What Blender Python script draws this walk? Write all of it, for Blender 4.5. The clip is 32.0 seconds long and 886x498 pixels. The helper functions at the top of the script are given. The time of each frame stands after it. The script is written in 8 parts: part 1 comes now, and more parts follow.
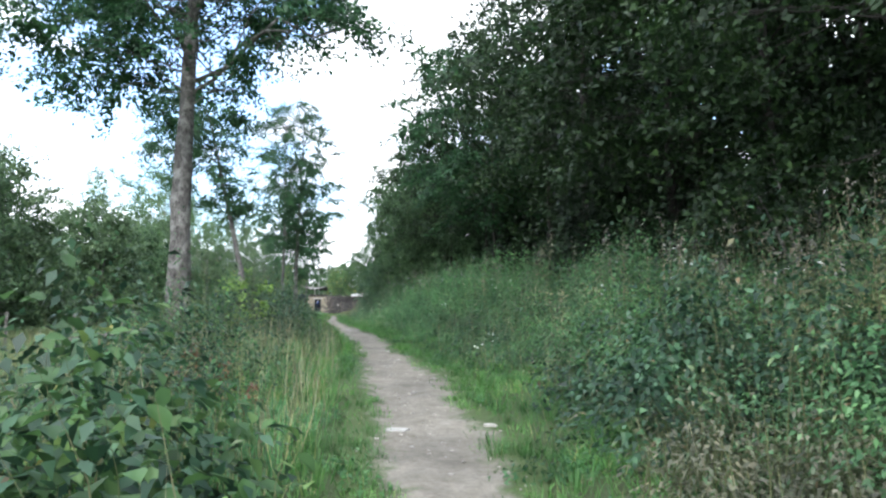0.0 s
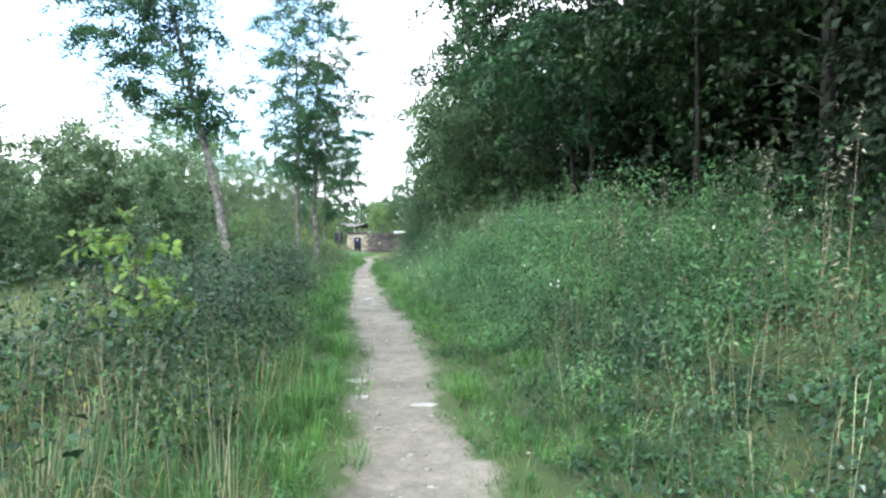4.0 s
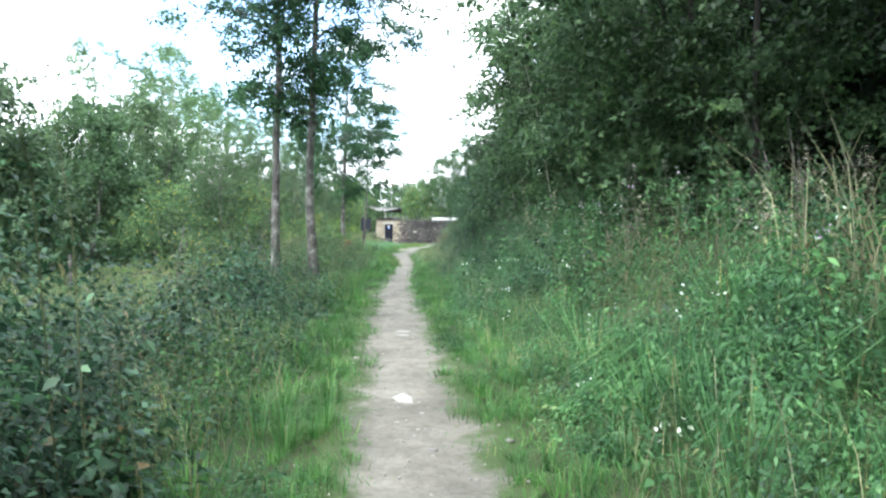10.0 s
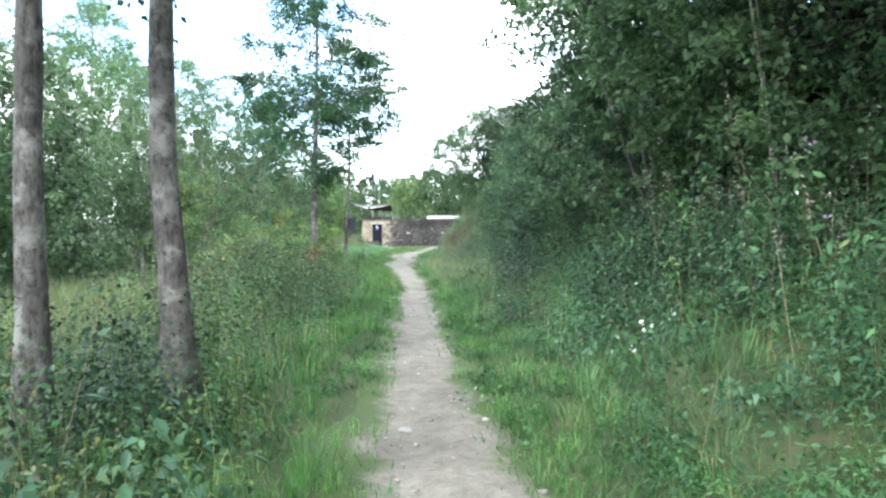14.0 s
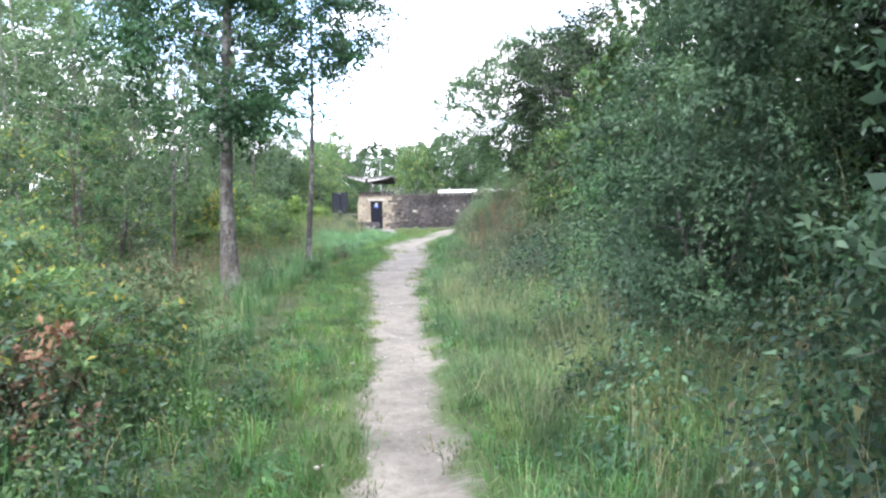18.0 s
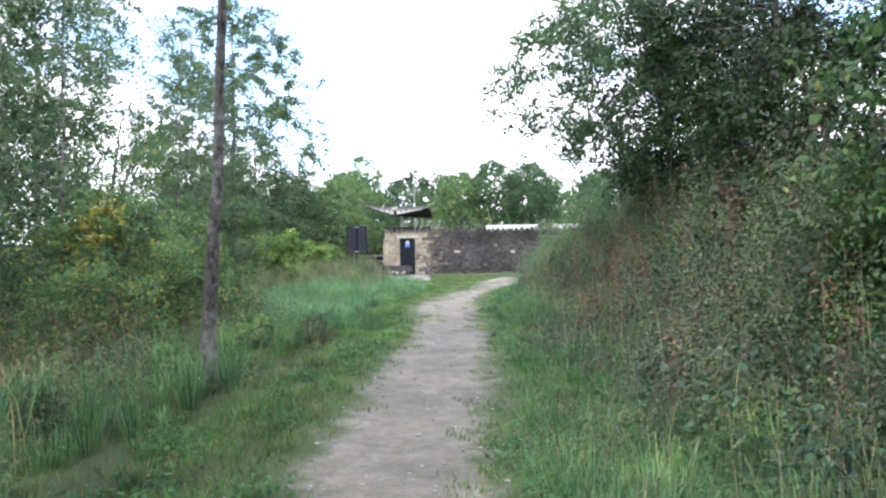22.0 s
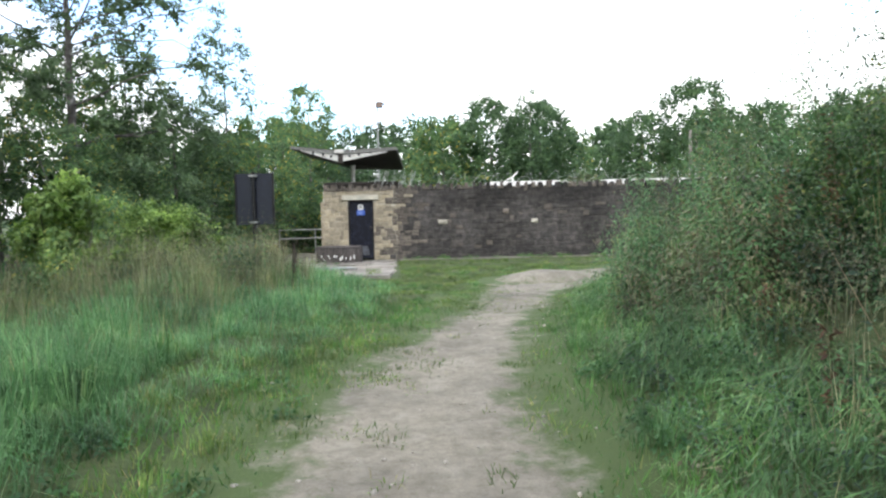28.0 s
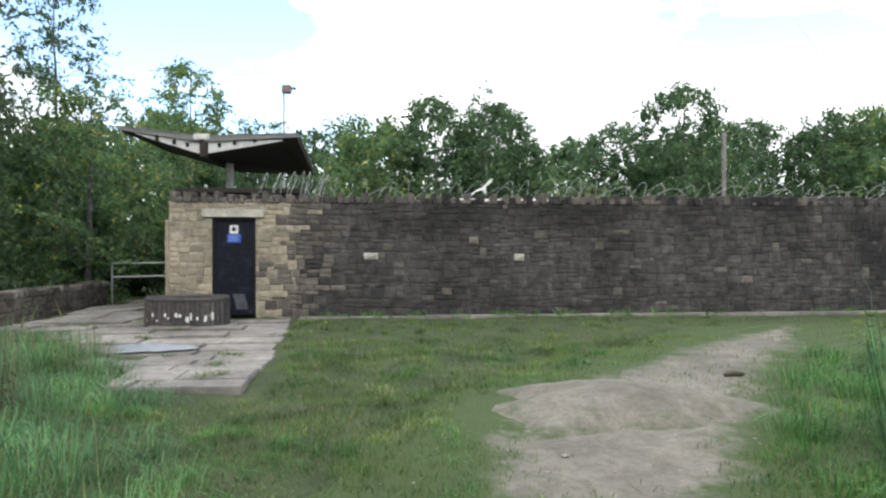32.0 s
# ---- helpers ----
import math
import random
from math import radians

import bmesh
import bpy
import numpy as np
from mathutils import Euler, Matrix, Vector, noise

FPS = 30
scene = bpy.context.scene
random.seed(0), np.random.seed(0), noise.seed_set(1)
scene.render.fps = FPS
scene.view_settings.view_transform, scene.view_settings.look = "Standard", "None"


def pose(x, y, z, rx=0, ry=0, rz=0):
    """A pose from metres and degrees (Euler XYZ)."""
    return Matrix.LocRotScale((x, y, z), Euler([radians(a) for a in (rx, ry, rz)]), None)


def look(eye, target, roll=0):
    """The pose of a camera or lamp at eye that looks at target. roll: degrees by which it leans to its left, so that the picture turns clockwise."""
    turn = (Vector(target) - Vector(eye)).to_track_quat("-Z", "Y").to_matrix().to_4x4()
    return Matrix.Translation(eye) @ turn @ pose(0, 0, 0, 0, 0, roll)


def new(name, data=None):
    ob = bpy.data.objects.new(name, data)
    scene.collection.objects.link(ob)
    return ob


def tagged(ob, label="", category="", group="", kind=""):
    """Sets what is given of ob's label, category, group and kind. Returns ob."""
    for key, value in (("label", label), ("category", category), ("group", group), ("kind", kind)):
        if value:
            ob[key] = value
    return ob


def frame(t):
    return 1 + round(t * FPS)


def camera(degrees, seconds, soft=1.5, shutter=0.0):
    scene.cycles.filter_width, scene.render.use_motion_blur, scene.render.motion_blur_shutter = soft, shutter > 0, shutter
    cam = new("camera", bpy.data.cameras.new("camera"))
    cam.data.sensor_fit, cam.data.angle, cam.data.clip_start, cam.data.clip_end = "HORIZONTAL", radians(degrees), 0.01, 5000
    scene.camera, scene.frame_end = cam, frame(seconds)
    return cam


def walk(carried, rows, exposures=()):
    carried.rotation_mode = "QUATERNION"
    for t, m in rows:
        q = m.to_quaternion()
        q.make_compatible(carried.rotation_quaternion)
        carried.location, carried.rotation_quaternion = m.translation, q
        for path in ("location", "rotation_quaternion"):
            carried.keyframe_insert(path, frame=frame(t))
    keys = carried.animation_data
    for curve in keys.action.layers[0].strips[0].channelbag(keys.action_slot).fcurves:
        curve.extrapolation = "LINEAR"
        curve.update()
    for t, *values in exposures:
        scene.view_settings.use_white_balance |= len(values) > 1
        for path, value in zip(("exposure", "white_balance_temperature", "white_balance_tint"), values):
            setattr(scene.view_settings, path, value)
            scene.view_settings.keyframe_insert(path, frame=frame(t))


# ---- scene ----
cam = camera(67.3, 32.0, soft=2.4)
PATH = [
    (0, (1.595, 4.750, 0.686), (1.860, 6.724, 0.865), 0.1),
    (0.5, (1.784, 5.837, 0.797), (2.001, 7.822, 0.909), -4.5),
    (1, (1.924, 6.894, 0.884), (2.187, 8.875, 0.983), -4.6),
    (1.5, (2.029, 8.013, 0.979), (2.183, 10.005, 1.058), -5.6),
    (2, (2.098, 9.156, 1.063), (2.261, 11.147, 1.167), -4.8),
    (2.5, (2.050, 10.271, 1.113), (2.159, 12.268, 1.129), -4.4),
    (4.5, (2.220, 14.991, 1.287), (2.343, 16.987, 1.247), 0.4),
    (5, (2.331, 16.177, 1.307), (2.362, 18.174, 1.192), 0.1),
    (5.5, (2.374, 17.366, 1.282), (2.312, 19.351, 1.049), 0.6),
    (6, (2.344, 18.578, 1.306), (2.148, 20.560, 1.125), -4.7),
    (6.5, (2.271, 19.776, 1.340), (2.177, 21.769, 1.195), -2.6),
    (7, (2.124, 20.950, 1.351), (2.045, 22.943, 1.209), 2.0),
    (7.5, (1.970, 22.094, 1.351), (1.872, 24.087, 1.219), 0.8),
    (8, (1.801, 23.272, 1.418), (1.716, 25.265, 1.276), -0.5),
    (8.5, (1.664, 24.433, 1.486), (1.556, 26.430, 1.454), -0.9),
    (9, (1.537, 25.584, 1.506), (1.599, 27.583, 1.529), -1.9),
    (9.5, (1.387, 26.828, 1.485), (1.416, 28.827, 1.521), -1.3),
    (10, (1.255, 28.185, 1.528), (1.290, 30.184, 1.468), 0.7),
    (10.5, (1.090, 29.472, 1.565), (1.124, 31.471, 1.589), -0.7),
    (11, (1.013, 30.800, 1.584), (1.014, 32.800, 1.606), -0.7),
    (11.5, (0.908, 32.136, 1.578), (0.965, 34.134, 1.531), -1.6),
    (12, (0.797, 33.505, 1.560), (0.887, 35.501, 1.463), 0.3),
    (12.5, (0.594, 34.903, 1.550), (0.684, 36.897, 1.429), -4.7),
    (13, (0.438, 36.341, 1.534), (0.503, 38.333, 1.370), -1.8),
    (13.5, (0.312, 37.809, 1.492), (0.439, 39.804, 1.463), -1.8),
    (14, (0.284, 39.277, 1.461), (0.361, 41.275, 1.403), -0.3),
    (14.5, (0.280, 40.745, 1.428), (0.356, 42.740, 1.306), 1.0),
    (15, (0.305, 42.214, 1.409), (0.301, 44.212, 1.307), -0.8),
    (15.5, (0.333, 43.682, 1.424), (0.319, 45.680, 1.334), -3.8),
    (17.5, (0.373, 49.554, 1.803), (0.418, 51.548, 1.663), -5.1),
    (18, (0.410, 51.022, 1.784), (0.453, 53.017, 1.645), -1.0),
    (18.5, (0.466, 52.491, 1.726), (0.507, 54.482, 1.544), -1.7),
    (19, (0.500, 53.959, 1.703), (0.510, 55.945, 1.466), 1.2),
    (19.5, (0.492, 55.427, 1.646), (0.491, 57.415, 1.421), 0.9),
    (20, (0.430, 56.895, 1.628), (0.351, 58.891, 1.534), 0.3),
    (20.5, (0.411, 58.275, 1.613), (0.325, 60.269, 1.474), -0.7),
    (21, (0.378, 59.643, 1.612), (0.280, 61.633, 1.449), -0.6),
    (21.5, (0.256, 61.011, 1.600), (0.208, 63.006, 1.461), -1.0),
    (22, (0.089, 62.350, 1.588), (0.013, 64.348, 1.576), -0.8),
    (22.5, (-0.048, 63.640, 1.600), (-0.049, 65.639, 1.522), -1.0),
    (23, (-0.114, 64.886, 1.610), (-0.130, 66.882, 1.483), -0.8),
    (23.5, (-0.171, 66.042, 1.599), (-0.076, 68.036, 1.480), -0.0),
    (24, (-0.196, 67.161, 1.582), (-0.100, 69.156, 1.486), -3.0),
    (24.5, (-0.178, 68.285, 1.563), (-0.042, 70.279, 1.498), -1.9),
    (25, (-0.130, 69.452, 1.541), (0.016, 71.446, 1.481), -1.5),
    (25.5, (-0.102, 70.683, 1.517), (-0.031, 72.677, 1.378), -4.6),
    (27.5, (-0.222, 75.844, 1.320), (-0.280, 77.840, 1.201), -0.5),
    (28, (-0.333, 77.120, 1.347), (-0.353, 79.118, 1.252), -1.2),
    (28.5, (-0.471, 78.318, 1.354), (-0.485, 80.318, 1.327), -0.3),
    (29, (-0.561, 79.528, 1.364), (-0.475, 81.526, 1.392), -1.1),
    (29.5, (-0.601, 80.685, 1.386), (-0.548, 82.680, 1.519), -1.4),
    (30, (-0.640, 81.895, 1.403), (-0.589, 83.894, 1.436), -1.6),
    (30.5, (-0.608, 82.983, 1.415), (-0.536, 84.977, 1.278), -1.4),
    (31, (-0.592, 84.069, 1.446), (-0.505, 86.067, 1.415), -0.7),
    (31.5, (-0.500, 85.016, 1.457), (-0.388, 87.012, 1.443), -1.9),
    (32, (-0.362, 85.951, 1.447), (-0.174, 87.942, 1.433), 0.0),
]
walk(cam, [(t, look(eye, target, roll)) for t, eye, target, roll in PATH],
     exposures=[(0, 0.5, 6100, 10), (1, 0.6, 6100, 10), (2.5, 0.68, 6100, 10), (4.5, 1.2, 6100, 7), (6, 1.4, 6100, 6.65), (8, 1.35, 6100, 6.18), (9, 1.26, 6100, 5.94), (10, 1.08, 6100, 5.71), (12, 1.05, 6100, 5.24), (13, 1.32, 6100, 5), (14, 1.14, 6100, 7), (15, 1.2, 6100, 9), (17.5, 1.2, 6100, 18), (19, 1.2, 6100, 17.5), (20, 1.05, 6100, 14.5), (23, 0.6, 6100, 14.5), (24, 0.62, 6100, 13.5), (25.5, 0.25, 6100, 12), (28, 0.25, 6450, 10), (28.8, 0, 6450, 10), (29.5, -0.6, 6450, 10), (30, -1, 6450, 10), (30.5, -0.42, 6450, 10), (31, -0.1, 6450, 10), (32, -0.15, 6450, 10)])

# ---- world, sun, exposure ----
scene.view_settings.exposure = 0.0
world = bpy.data.worlds.new("sky")
scene.world = world
world.use_nodes = True
wn, wl = world.node_tree.nodes, world.node_tree.links
bg = wn["Background"]
SUN_ELEV, SUN_AZ = radians(44), radians(205)
sky = wn.new("ShaderNodeTexSky")
sky.sky_type = "NISHITA"
sky.sun_disc = False
sky.sun_elevation, sky.sun_rotation = SUN_ELEV, SUN_AZ
sky.dust_density = 2.0
wc = wn.new("ShaderNodeTexCoord")
wm = wn.new("ShaderNodeMapping")
wm.inputs["Scale"].default_value = (1.0, 1.0, 2.6)
wm.inputs["Rotation"].default_value = (0, 0, radians(-58))
wno = wn.new("ShaderNodeTexNoise")
wno.inputs["Scale"].default_value = 2.2
wno.inputs["Detail"].default_value = 7.0
wno.inputs["Roughness"].default_value = 0.52
wr = wn.new("ShaderNodeValToRGB")
wr.color_ramp.elements[0].position, wr.color_ramp.elements[1].position = 0.395, 0.465
wb = wn.new("ShaderNodeTexNoise")
wb.inputs["Scale"].default_value = 4.0
wb.inputs["Detail"].default_value = 5.0
wbr = wn.new("ShaderNodeValToRGB")
wbr.color_ramp.elements[0].position, wbr.color_ramp.elements[1].position = 0.30, 0.62
wbr.color_ramp.elements[0].color = (13.0, 13.5, 14.6, 1)
wbr.color_ramp.elements[1].color = (24.0, 24.0, 24.4, 1)
wmix = wn.new("ShaderNodeMix")
wmix.data_type = "RGBA"
wl.new(wc.outputs["Generated"], wm.inputs["Vector"])
wl.new(wm.outputs["Vector"], wno.inputs["Vector"])
wl.new(wm.outputs["Vector"], wb.inputs["Vector"])
wl.new(wno.outputs["Fac"], wr.inputs["Fac"])
wl.new(wb.outputs["Fac"], wbr.inputs["Fac"])
wl.new(wr.outputs["Color"], wmix.inputs["Factor"])
wv = wn.new("ShaderNodeVectorMath")
wv.operation = "SCALE"
wv.inputs["Scale"].default_value = 5.0
wl.new(sky.outputs["Color"], wv.inputs[0])
wl.new(wv.outputs["Vector"], wmix.inputs["A"])
wl.new(wbr.outputs["Color"], wmix.inputs["B"])
wl.new(wmix.outputs["Result"], bg.inputs["Color"])
bg.inputs["Strength"].default_value = 0.10

sun_data = bpy.data.lights.new("sun", "SUN")
sun_data.energy, sun_data.angle, sun_data.color = 1.4, radians(14), (1.0, 0.97, 0.91)
sun = new("sun", sun_data)
sun.matrix_world = look((0, 0, 0), (-math.sin(SUN_AZ) * math.cos(SUN_ELEV), -math.cos(SUN_AZ) * math.cos(SUN_ELEV), -math.sin(SUN_ELEV)))


# ---- materials ----
def base_mat(name, rough=0.8):
    m = bpy.data.materials.new(name)
    m.use_nodes = True
    b = m.node_tree.nodes["Principled BSDF"]
    b.inputs["Roughness"].default_value = rough
    return m, m.node_tree.nodes, m.node_tree.links, b


def ramp(nodes, stops):
    r = nodes.new("ShaderNodeValToRGB")
    e = r.color_ramp.elements
    while len(e) < len(stops):
        e.new(0.5)
    for k, (p, c) in enumerate(stops):
        e[k].position, e[k].color = p, (*c, 1)
    return r


def noise_node(nodes, links, scale, detail=4.0, rough=0.55, coord="Object"):
    tc = nodes.new("ShaderNodeTexCoord")
    n = nodes.new("ShaderNodeTexNoise")
    n.inputs["Scale"].default_value = scale
    n.inputs["Detail"].default_value = detail
    n.inputs["Roughness"].default_value = rough
    if coord == "World":
        g = nodes.new("ShaderNodeNewGeometry")
        links.new(g.outputs["Position"], n.inputs["Vector"])
    else:
        links.new(tc.outputs[coord], n.inputs["Vector"])
    return n


def mix_rgb(nodes, links, fac, a, b, mode="MIX"):
    m = nodes.new("ShaderNodeMix")
    m.data_type, m.blend_type = "RGBA", mode
    for sock, v in ((m.inputs["Factor"], fac), (m.inputs["A"], a), (m.inputs["B"], b)):
        if isinstance(v, bpy.types.NodeSocket):
            links.new(v, sock)
        elif isinstance(v, tuple):
            sock.default_value = (*v, 1)
        else:
            sock.default_value = v
    return m.outputs["Result"]


def add_bump(nodes, links, b, height, strength=0.4, dist=0.02):
    n = nodes.new("ShaderNodeBump")
    n.inputs["Strength"].default_value, n.inputs["Distance"].default_value = strength, dist
    links.new(height, n.inputs["Height"])
    links.new(n.outputs["Normal"], b.inputs["Normal"])


def leaf_mat(name, stops, rough=0.5, through_light=0.35):
    """Foliage: each leaf takes its own tone; patches of a second tone at the scale of a bough."""
    m, nodes, links, b = base_mat(name, rough)
    g = nodes.new("ShaderNodeNewGeometry")
    r = ramp(nodes, stops)
    links.new(g.outputs["Random Per Island"], r.inputs["Fac"])
    # patch contrast mixes plant tones and stands in for lit clumps and dark gaps
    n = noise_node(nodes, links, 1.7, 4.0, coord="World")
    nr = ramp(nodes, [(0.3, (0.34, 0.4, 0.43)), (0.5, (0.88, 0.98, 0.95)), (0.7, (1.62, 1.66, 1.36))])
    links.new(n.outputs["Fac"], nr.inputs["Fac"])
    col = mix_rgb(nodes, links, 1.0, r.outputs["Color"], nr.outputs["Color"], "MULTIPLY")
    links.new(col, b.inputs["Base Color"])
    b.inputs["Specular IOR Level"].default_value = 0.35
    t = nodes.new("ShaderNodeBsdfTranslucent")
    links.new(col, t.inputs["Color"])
    mx = nodes.new("ShaderNodeMixShader")
    mx.inputs["Fac"].default_value = through_light
    links.new(b.outputs["BSDF"], mx.inputs[1])
    links.new(t.outputs["BSDF"], mx.inputs[2])
    links.new(mx.outputs["Shader"], nodes["Material Output"].inputs["Surface"])
    return m


def grain_mat(name, dark, light, scale, rough=0.85, bump=0.4, dist=0.02, big=0.6, fine=None, random_tone=0.0):
    """Stone, bark, concrete, soil: two scales of noise and a bump."""
    m, nodes, links, b = base_mat(name, rough)
    n1 = noise_node(nodes, links, scale, 6.0, 0.6, "World")
    n2 = noise_node(nodes, links, scale * 0.12, 3.0, 0.5, "World")
    r = ramp(nodes, [(0.3, dark), (0.7, light)])
    links.new(n1.outputs["Fac"], r.inputs["Fac"])
    r2 = ramp(nodes, [(0.36, (1 - big * 0.5,) * 3), (0.64, (1 + big * 0.3,) * 3)])
    links.new(n2.outputs["Fac"], r2.inputs["Fac"])
    col = mix_rgb(nodes, links, 1.0, r.outputs["Color"], r2.outputs["Color"], "MULTIPLY")
    if random_tone:
        o = nodes.new("ShaderNodeObjectInfo")
        g = nodes.new("ShaderNodeNewGeometry")
        s = nodes.new("ShaderNodeMath")
        s.operation = "ADD"
        links.new(o.outputs["Random"], s.inputs[0])
        links.new(g.outputs["Random Per Island"], s.inputs[1])
        f = nodes.new("ShaderNodeMath")
        f.operation = "FRACT"
        links.new(s.outputs[0], f.inputs[0])
        r3 = ramp(nodes, [(0.0, (1 - random_tone, 1 - random_tone, 1 - random_tone * 0.95)), (0.5, (1, 1, 1)), (1.0, (1 + random_tone, 1 + random_tone * 0.9, 1 + random_tone * 0.75))])
        links.new(f.outputs[0], r3.inputs["Fac"])
        col = mix_rgb(nodes, links, 1.0, col, r3.outputs["Color"], "MULTIPLY")
    links.new(col, b.inputs["Base Color"])
    if bump:
        n3 = noise_node(nodes, links, (fine or scale * 3), 5.0, 0.65, "World")
        add_bump(nodes, links, b, n3.outputs["Fac"], bump, dist)
    return m


def plain_mat(name, col, rough=0.5, metal=0.0, wear=0.15):
    m, nodes, links, b = base_mat(name, rough)
    n = noise_node(nodes, links, 9.0, 5.0)
    r = ramp(nodes, [(0.3, tuple(c * (1 - wear) for c in col)), (0.7, tuple(min(1, c * (1 + wear)) for c in col))])
    links.new(n.outputs["Fac"], r.inputs["Fac"])
    links.new(r.outputs["Color"], b.inputs["Base Color"])
    rr = nodes.new("ShaderNodeMapRange")
    rr.inputs["To Min"].default_value, rr.inputs["To Max"].default_value = max(0.05, rough - 0.12), min(1, rough + 0.15)
    links.new(n.outputs["Fac"], rr.inputs["Value"])
    links.new(rr.outputs["Result"], b.inputs["Roughness"])
    b.inputs["Metallic"].default_value = metal
    return m


M_ALDER = leaf_mat("alder_leaf", [(0, (0.024, 0.066, 0.03)), (0.55, (0.046, 0.115, 0.05)), (1, (0.085, 0.175, 0.08))], 0.42, 0.4)
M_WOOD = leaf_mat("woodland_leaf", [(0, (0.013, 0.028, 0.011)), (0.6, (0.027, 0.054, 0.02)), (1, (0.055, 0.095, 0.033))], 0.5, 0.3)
# darkened copy of the woodland leaf: the wood's inner shade is in its colour
M_SHADEWOOD = leaf_mat("shaded_wood_leaf", [(0, (0.008, 0.019, 0.009)), (1, (0.02, 0.04, 0.017))], 0.6, 0.15)
M_WILLOW = leaf_mat("willow_leaf", [(0, (0.068, 0.112, 0.054)), (0.6, (0.115, 0.175, 0.084)), (1, (0.17, 0.235, 0.122))], 0.5, 0.3)
M_POPLAR = leaf_mat("poplar_leaf", [(0, (0.085, 0.15, 0.06)), (0.6, (0.14, 0.225, 0.095)), (1, (0.21, 0.31, 0.15))], 0.5, 0.45)
M_AUTUMN = leaf_mat("turning_leaf", [(0, (0.0975, 0.174, 0.078)), (0.8, (0.182, 0.285, 0.126)), (0.95, (0.325, 0.322, 0.084)), (1, (0.65, 0.484, 0.096))], 0.5, 0.5)
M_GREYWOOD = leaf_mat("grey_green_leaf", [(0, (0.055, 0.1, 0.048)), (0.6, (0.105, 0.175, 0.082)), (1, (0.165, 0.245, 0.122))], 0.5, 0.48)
M_BRAMBLE = leaf_mat("bramble_leaf", [(0, (0.017, 0.042, 0.024)), (0.55, (0.033, 0.077, 0.041)), (0.9, (0.076, 0.148, 0.083)), (0.96, (0.125, 0.215, 0.128)), (1, (0.2, 0.125, 0.07))], 0.42, 0.25)
M_DOCK = leaf_mat("dock_leaf", [(0, (0.04, 0.105, 0.055)), (0.6, (0.07, 0.16, 0.085)), (1, (0.13, 0.24, 0.14))], 0.35, 0.25)
M_LIME = leaf_mat("lime_green_leaf", [(0, (0.2, 0.31, 0.07)), (0.6, (0.33, 0.48, 0.13)), (1, (0.44, 0.6, 0.22))], 0.45, 0.5)
M_WEED = leaf_mat("grey_green_weed", [(0, (0.0718, 0.16, 0.0686)), (0.6, (0.129, 0.26, 0.113)), (0.95, (0.212, 0.36, 0.181)), (1, (0.285, 0.28, 0.147))], 0.55, 0.45)
M_NETTLE = leaf_mat("nettle_leaf", [(0, (0.0506, 0.125, 0.051)), (0.6, (0.092, 0.2, 0.0833)), (1, (0.156, 0.29, 0.137))], 0.55, 0.45)
M_BROWNWEED = leaf_mat("withered_leaf", [(0, (0.085, 0.09, 0.06)), (0.5, (0.165, 0.158, 0.11)), (0.8, (0.26, 0.225, 0.165)), (1, (0.12, 0.19, 0.095))], 0.65, 0.28)
M_BLUEGRASS = leaf_mat("blue_green_grass", [(0, (0.08, 0.165, 0.065)), (0.6, (0.14, 0.265, 0.105)), (0.94, (0.23, 0.37, 0.17)), (1, (0.36, 0.34, 0.2))], 0.5, 0.35)
M_BALSAM = leaf_mat("balsam_leaf", [(0, (0.0782, 0.18, 0.0784)), (0.7, (0.143, 0.29, 0.127)), (0.96, (0.23, 0.4, 0.186)), (1, (0.35, 0.35, 0.157))], 0.5, 0.45)
M_BLUEWILLOW = leaf_mat("blue_willow_leaf", [(0, (0.048, 0.092, 0.054)), (0.6, (0.09, 0.155, 0.09)), (1, (0.15, 0.225, 0.145))], 0.55, 0.36)
M_YELLOWSHRUB = leaf_mat("yellow_green_leaf", [(0, (0.117, 0.195, 0.055)), (0.6, (0.221, 0.325, 0.088)), (1, (0.364, 0.455, 0.143))], 0.5, 0.4)
M_SALLOW = leaf_mat("sallow_leaf", [(0, (0.0475, 0.095, 0.038)), (0.6, (0.0855, 0.162, 0.057)), (0.92, (0.152, 0.237, 0.0808)), (1, (0.285, 0.257, 0.076))], 0.45, 0.35)
M_HERB = leaf_mat("willowherb_leaf", [(0, (0.085, 0.14, 0.065)), (0.6, (0.16, 0.21, 0.105)), (0.88, (0.23, 0.215, 0.125)), (1, (0.29, 0.18, 0.115))], 0.6, 0.28)
M_LUSH = leaf_mat("lush_grass", [(0, (0.09, 0.2, 0.085)), (0.6, (0.15, 0.31, 0.13)), (0.95, (0.25, 0.42, 0.21)), (1, (0.4, 0.42, 0.26))], 0.5, 0.4)
M_GRASS = leaf_mat("grass_blade", [(0, (0.065, 0.155, 0.045)), (0.6, (0.115, 0.26, 0.072)), (0.92, (0.18, 0.33, 0.11)), (1, (0.34, 0.31, 0.15))], 0.55, 0.38)
M_TURF = leaf_mat("worn_turf_blade", [(0, (0.0847, 0.145, 0.04)), (0.6, (0.141, 0.22, 0.06)), (0.86, (0.215, 0.265, 0.09)), (1, (0.362, 0.28, 0.15))], 0.6, 0.32)
M_TALLGRASS = leaf_mat("tall_grass", [(0, (0.066, 0.188, 0.076)), (0.55, (0.123, 0.295, 0.119)), (0.8, (0.297, 0.286, 0.132)), (1, (0.462, 0.385, 0.220))], 0.6, 0.3)
M_MEADOW = leaf_mat("pale_meadow_grass", [(0, (0.16, 0.19, 0.09)), (0.6, (0.26, 0.28, 0.14)), (1, (0.38, 0.36, 0.22))], 0.6, 0.35)
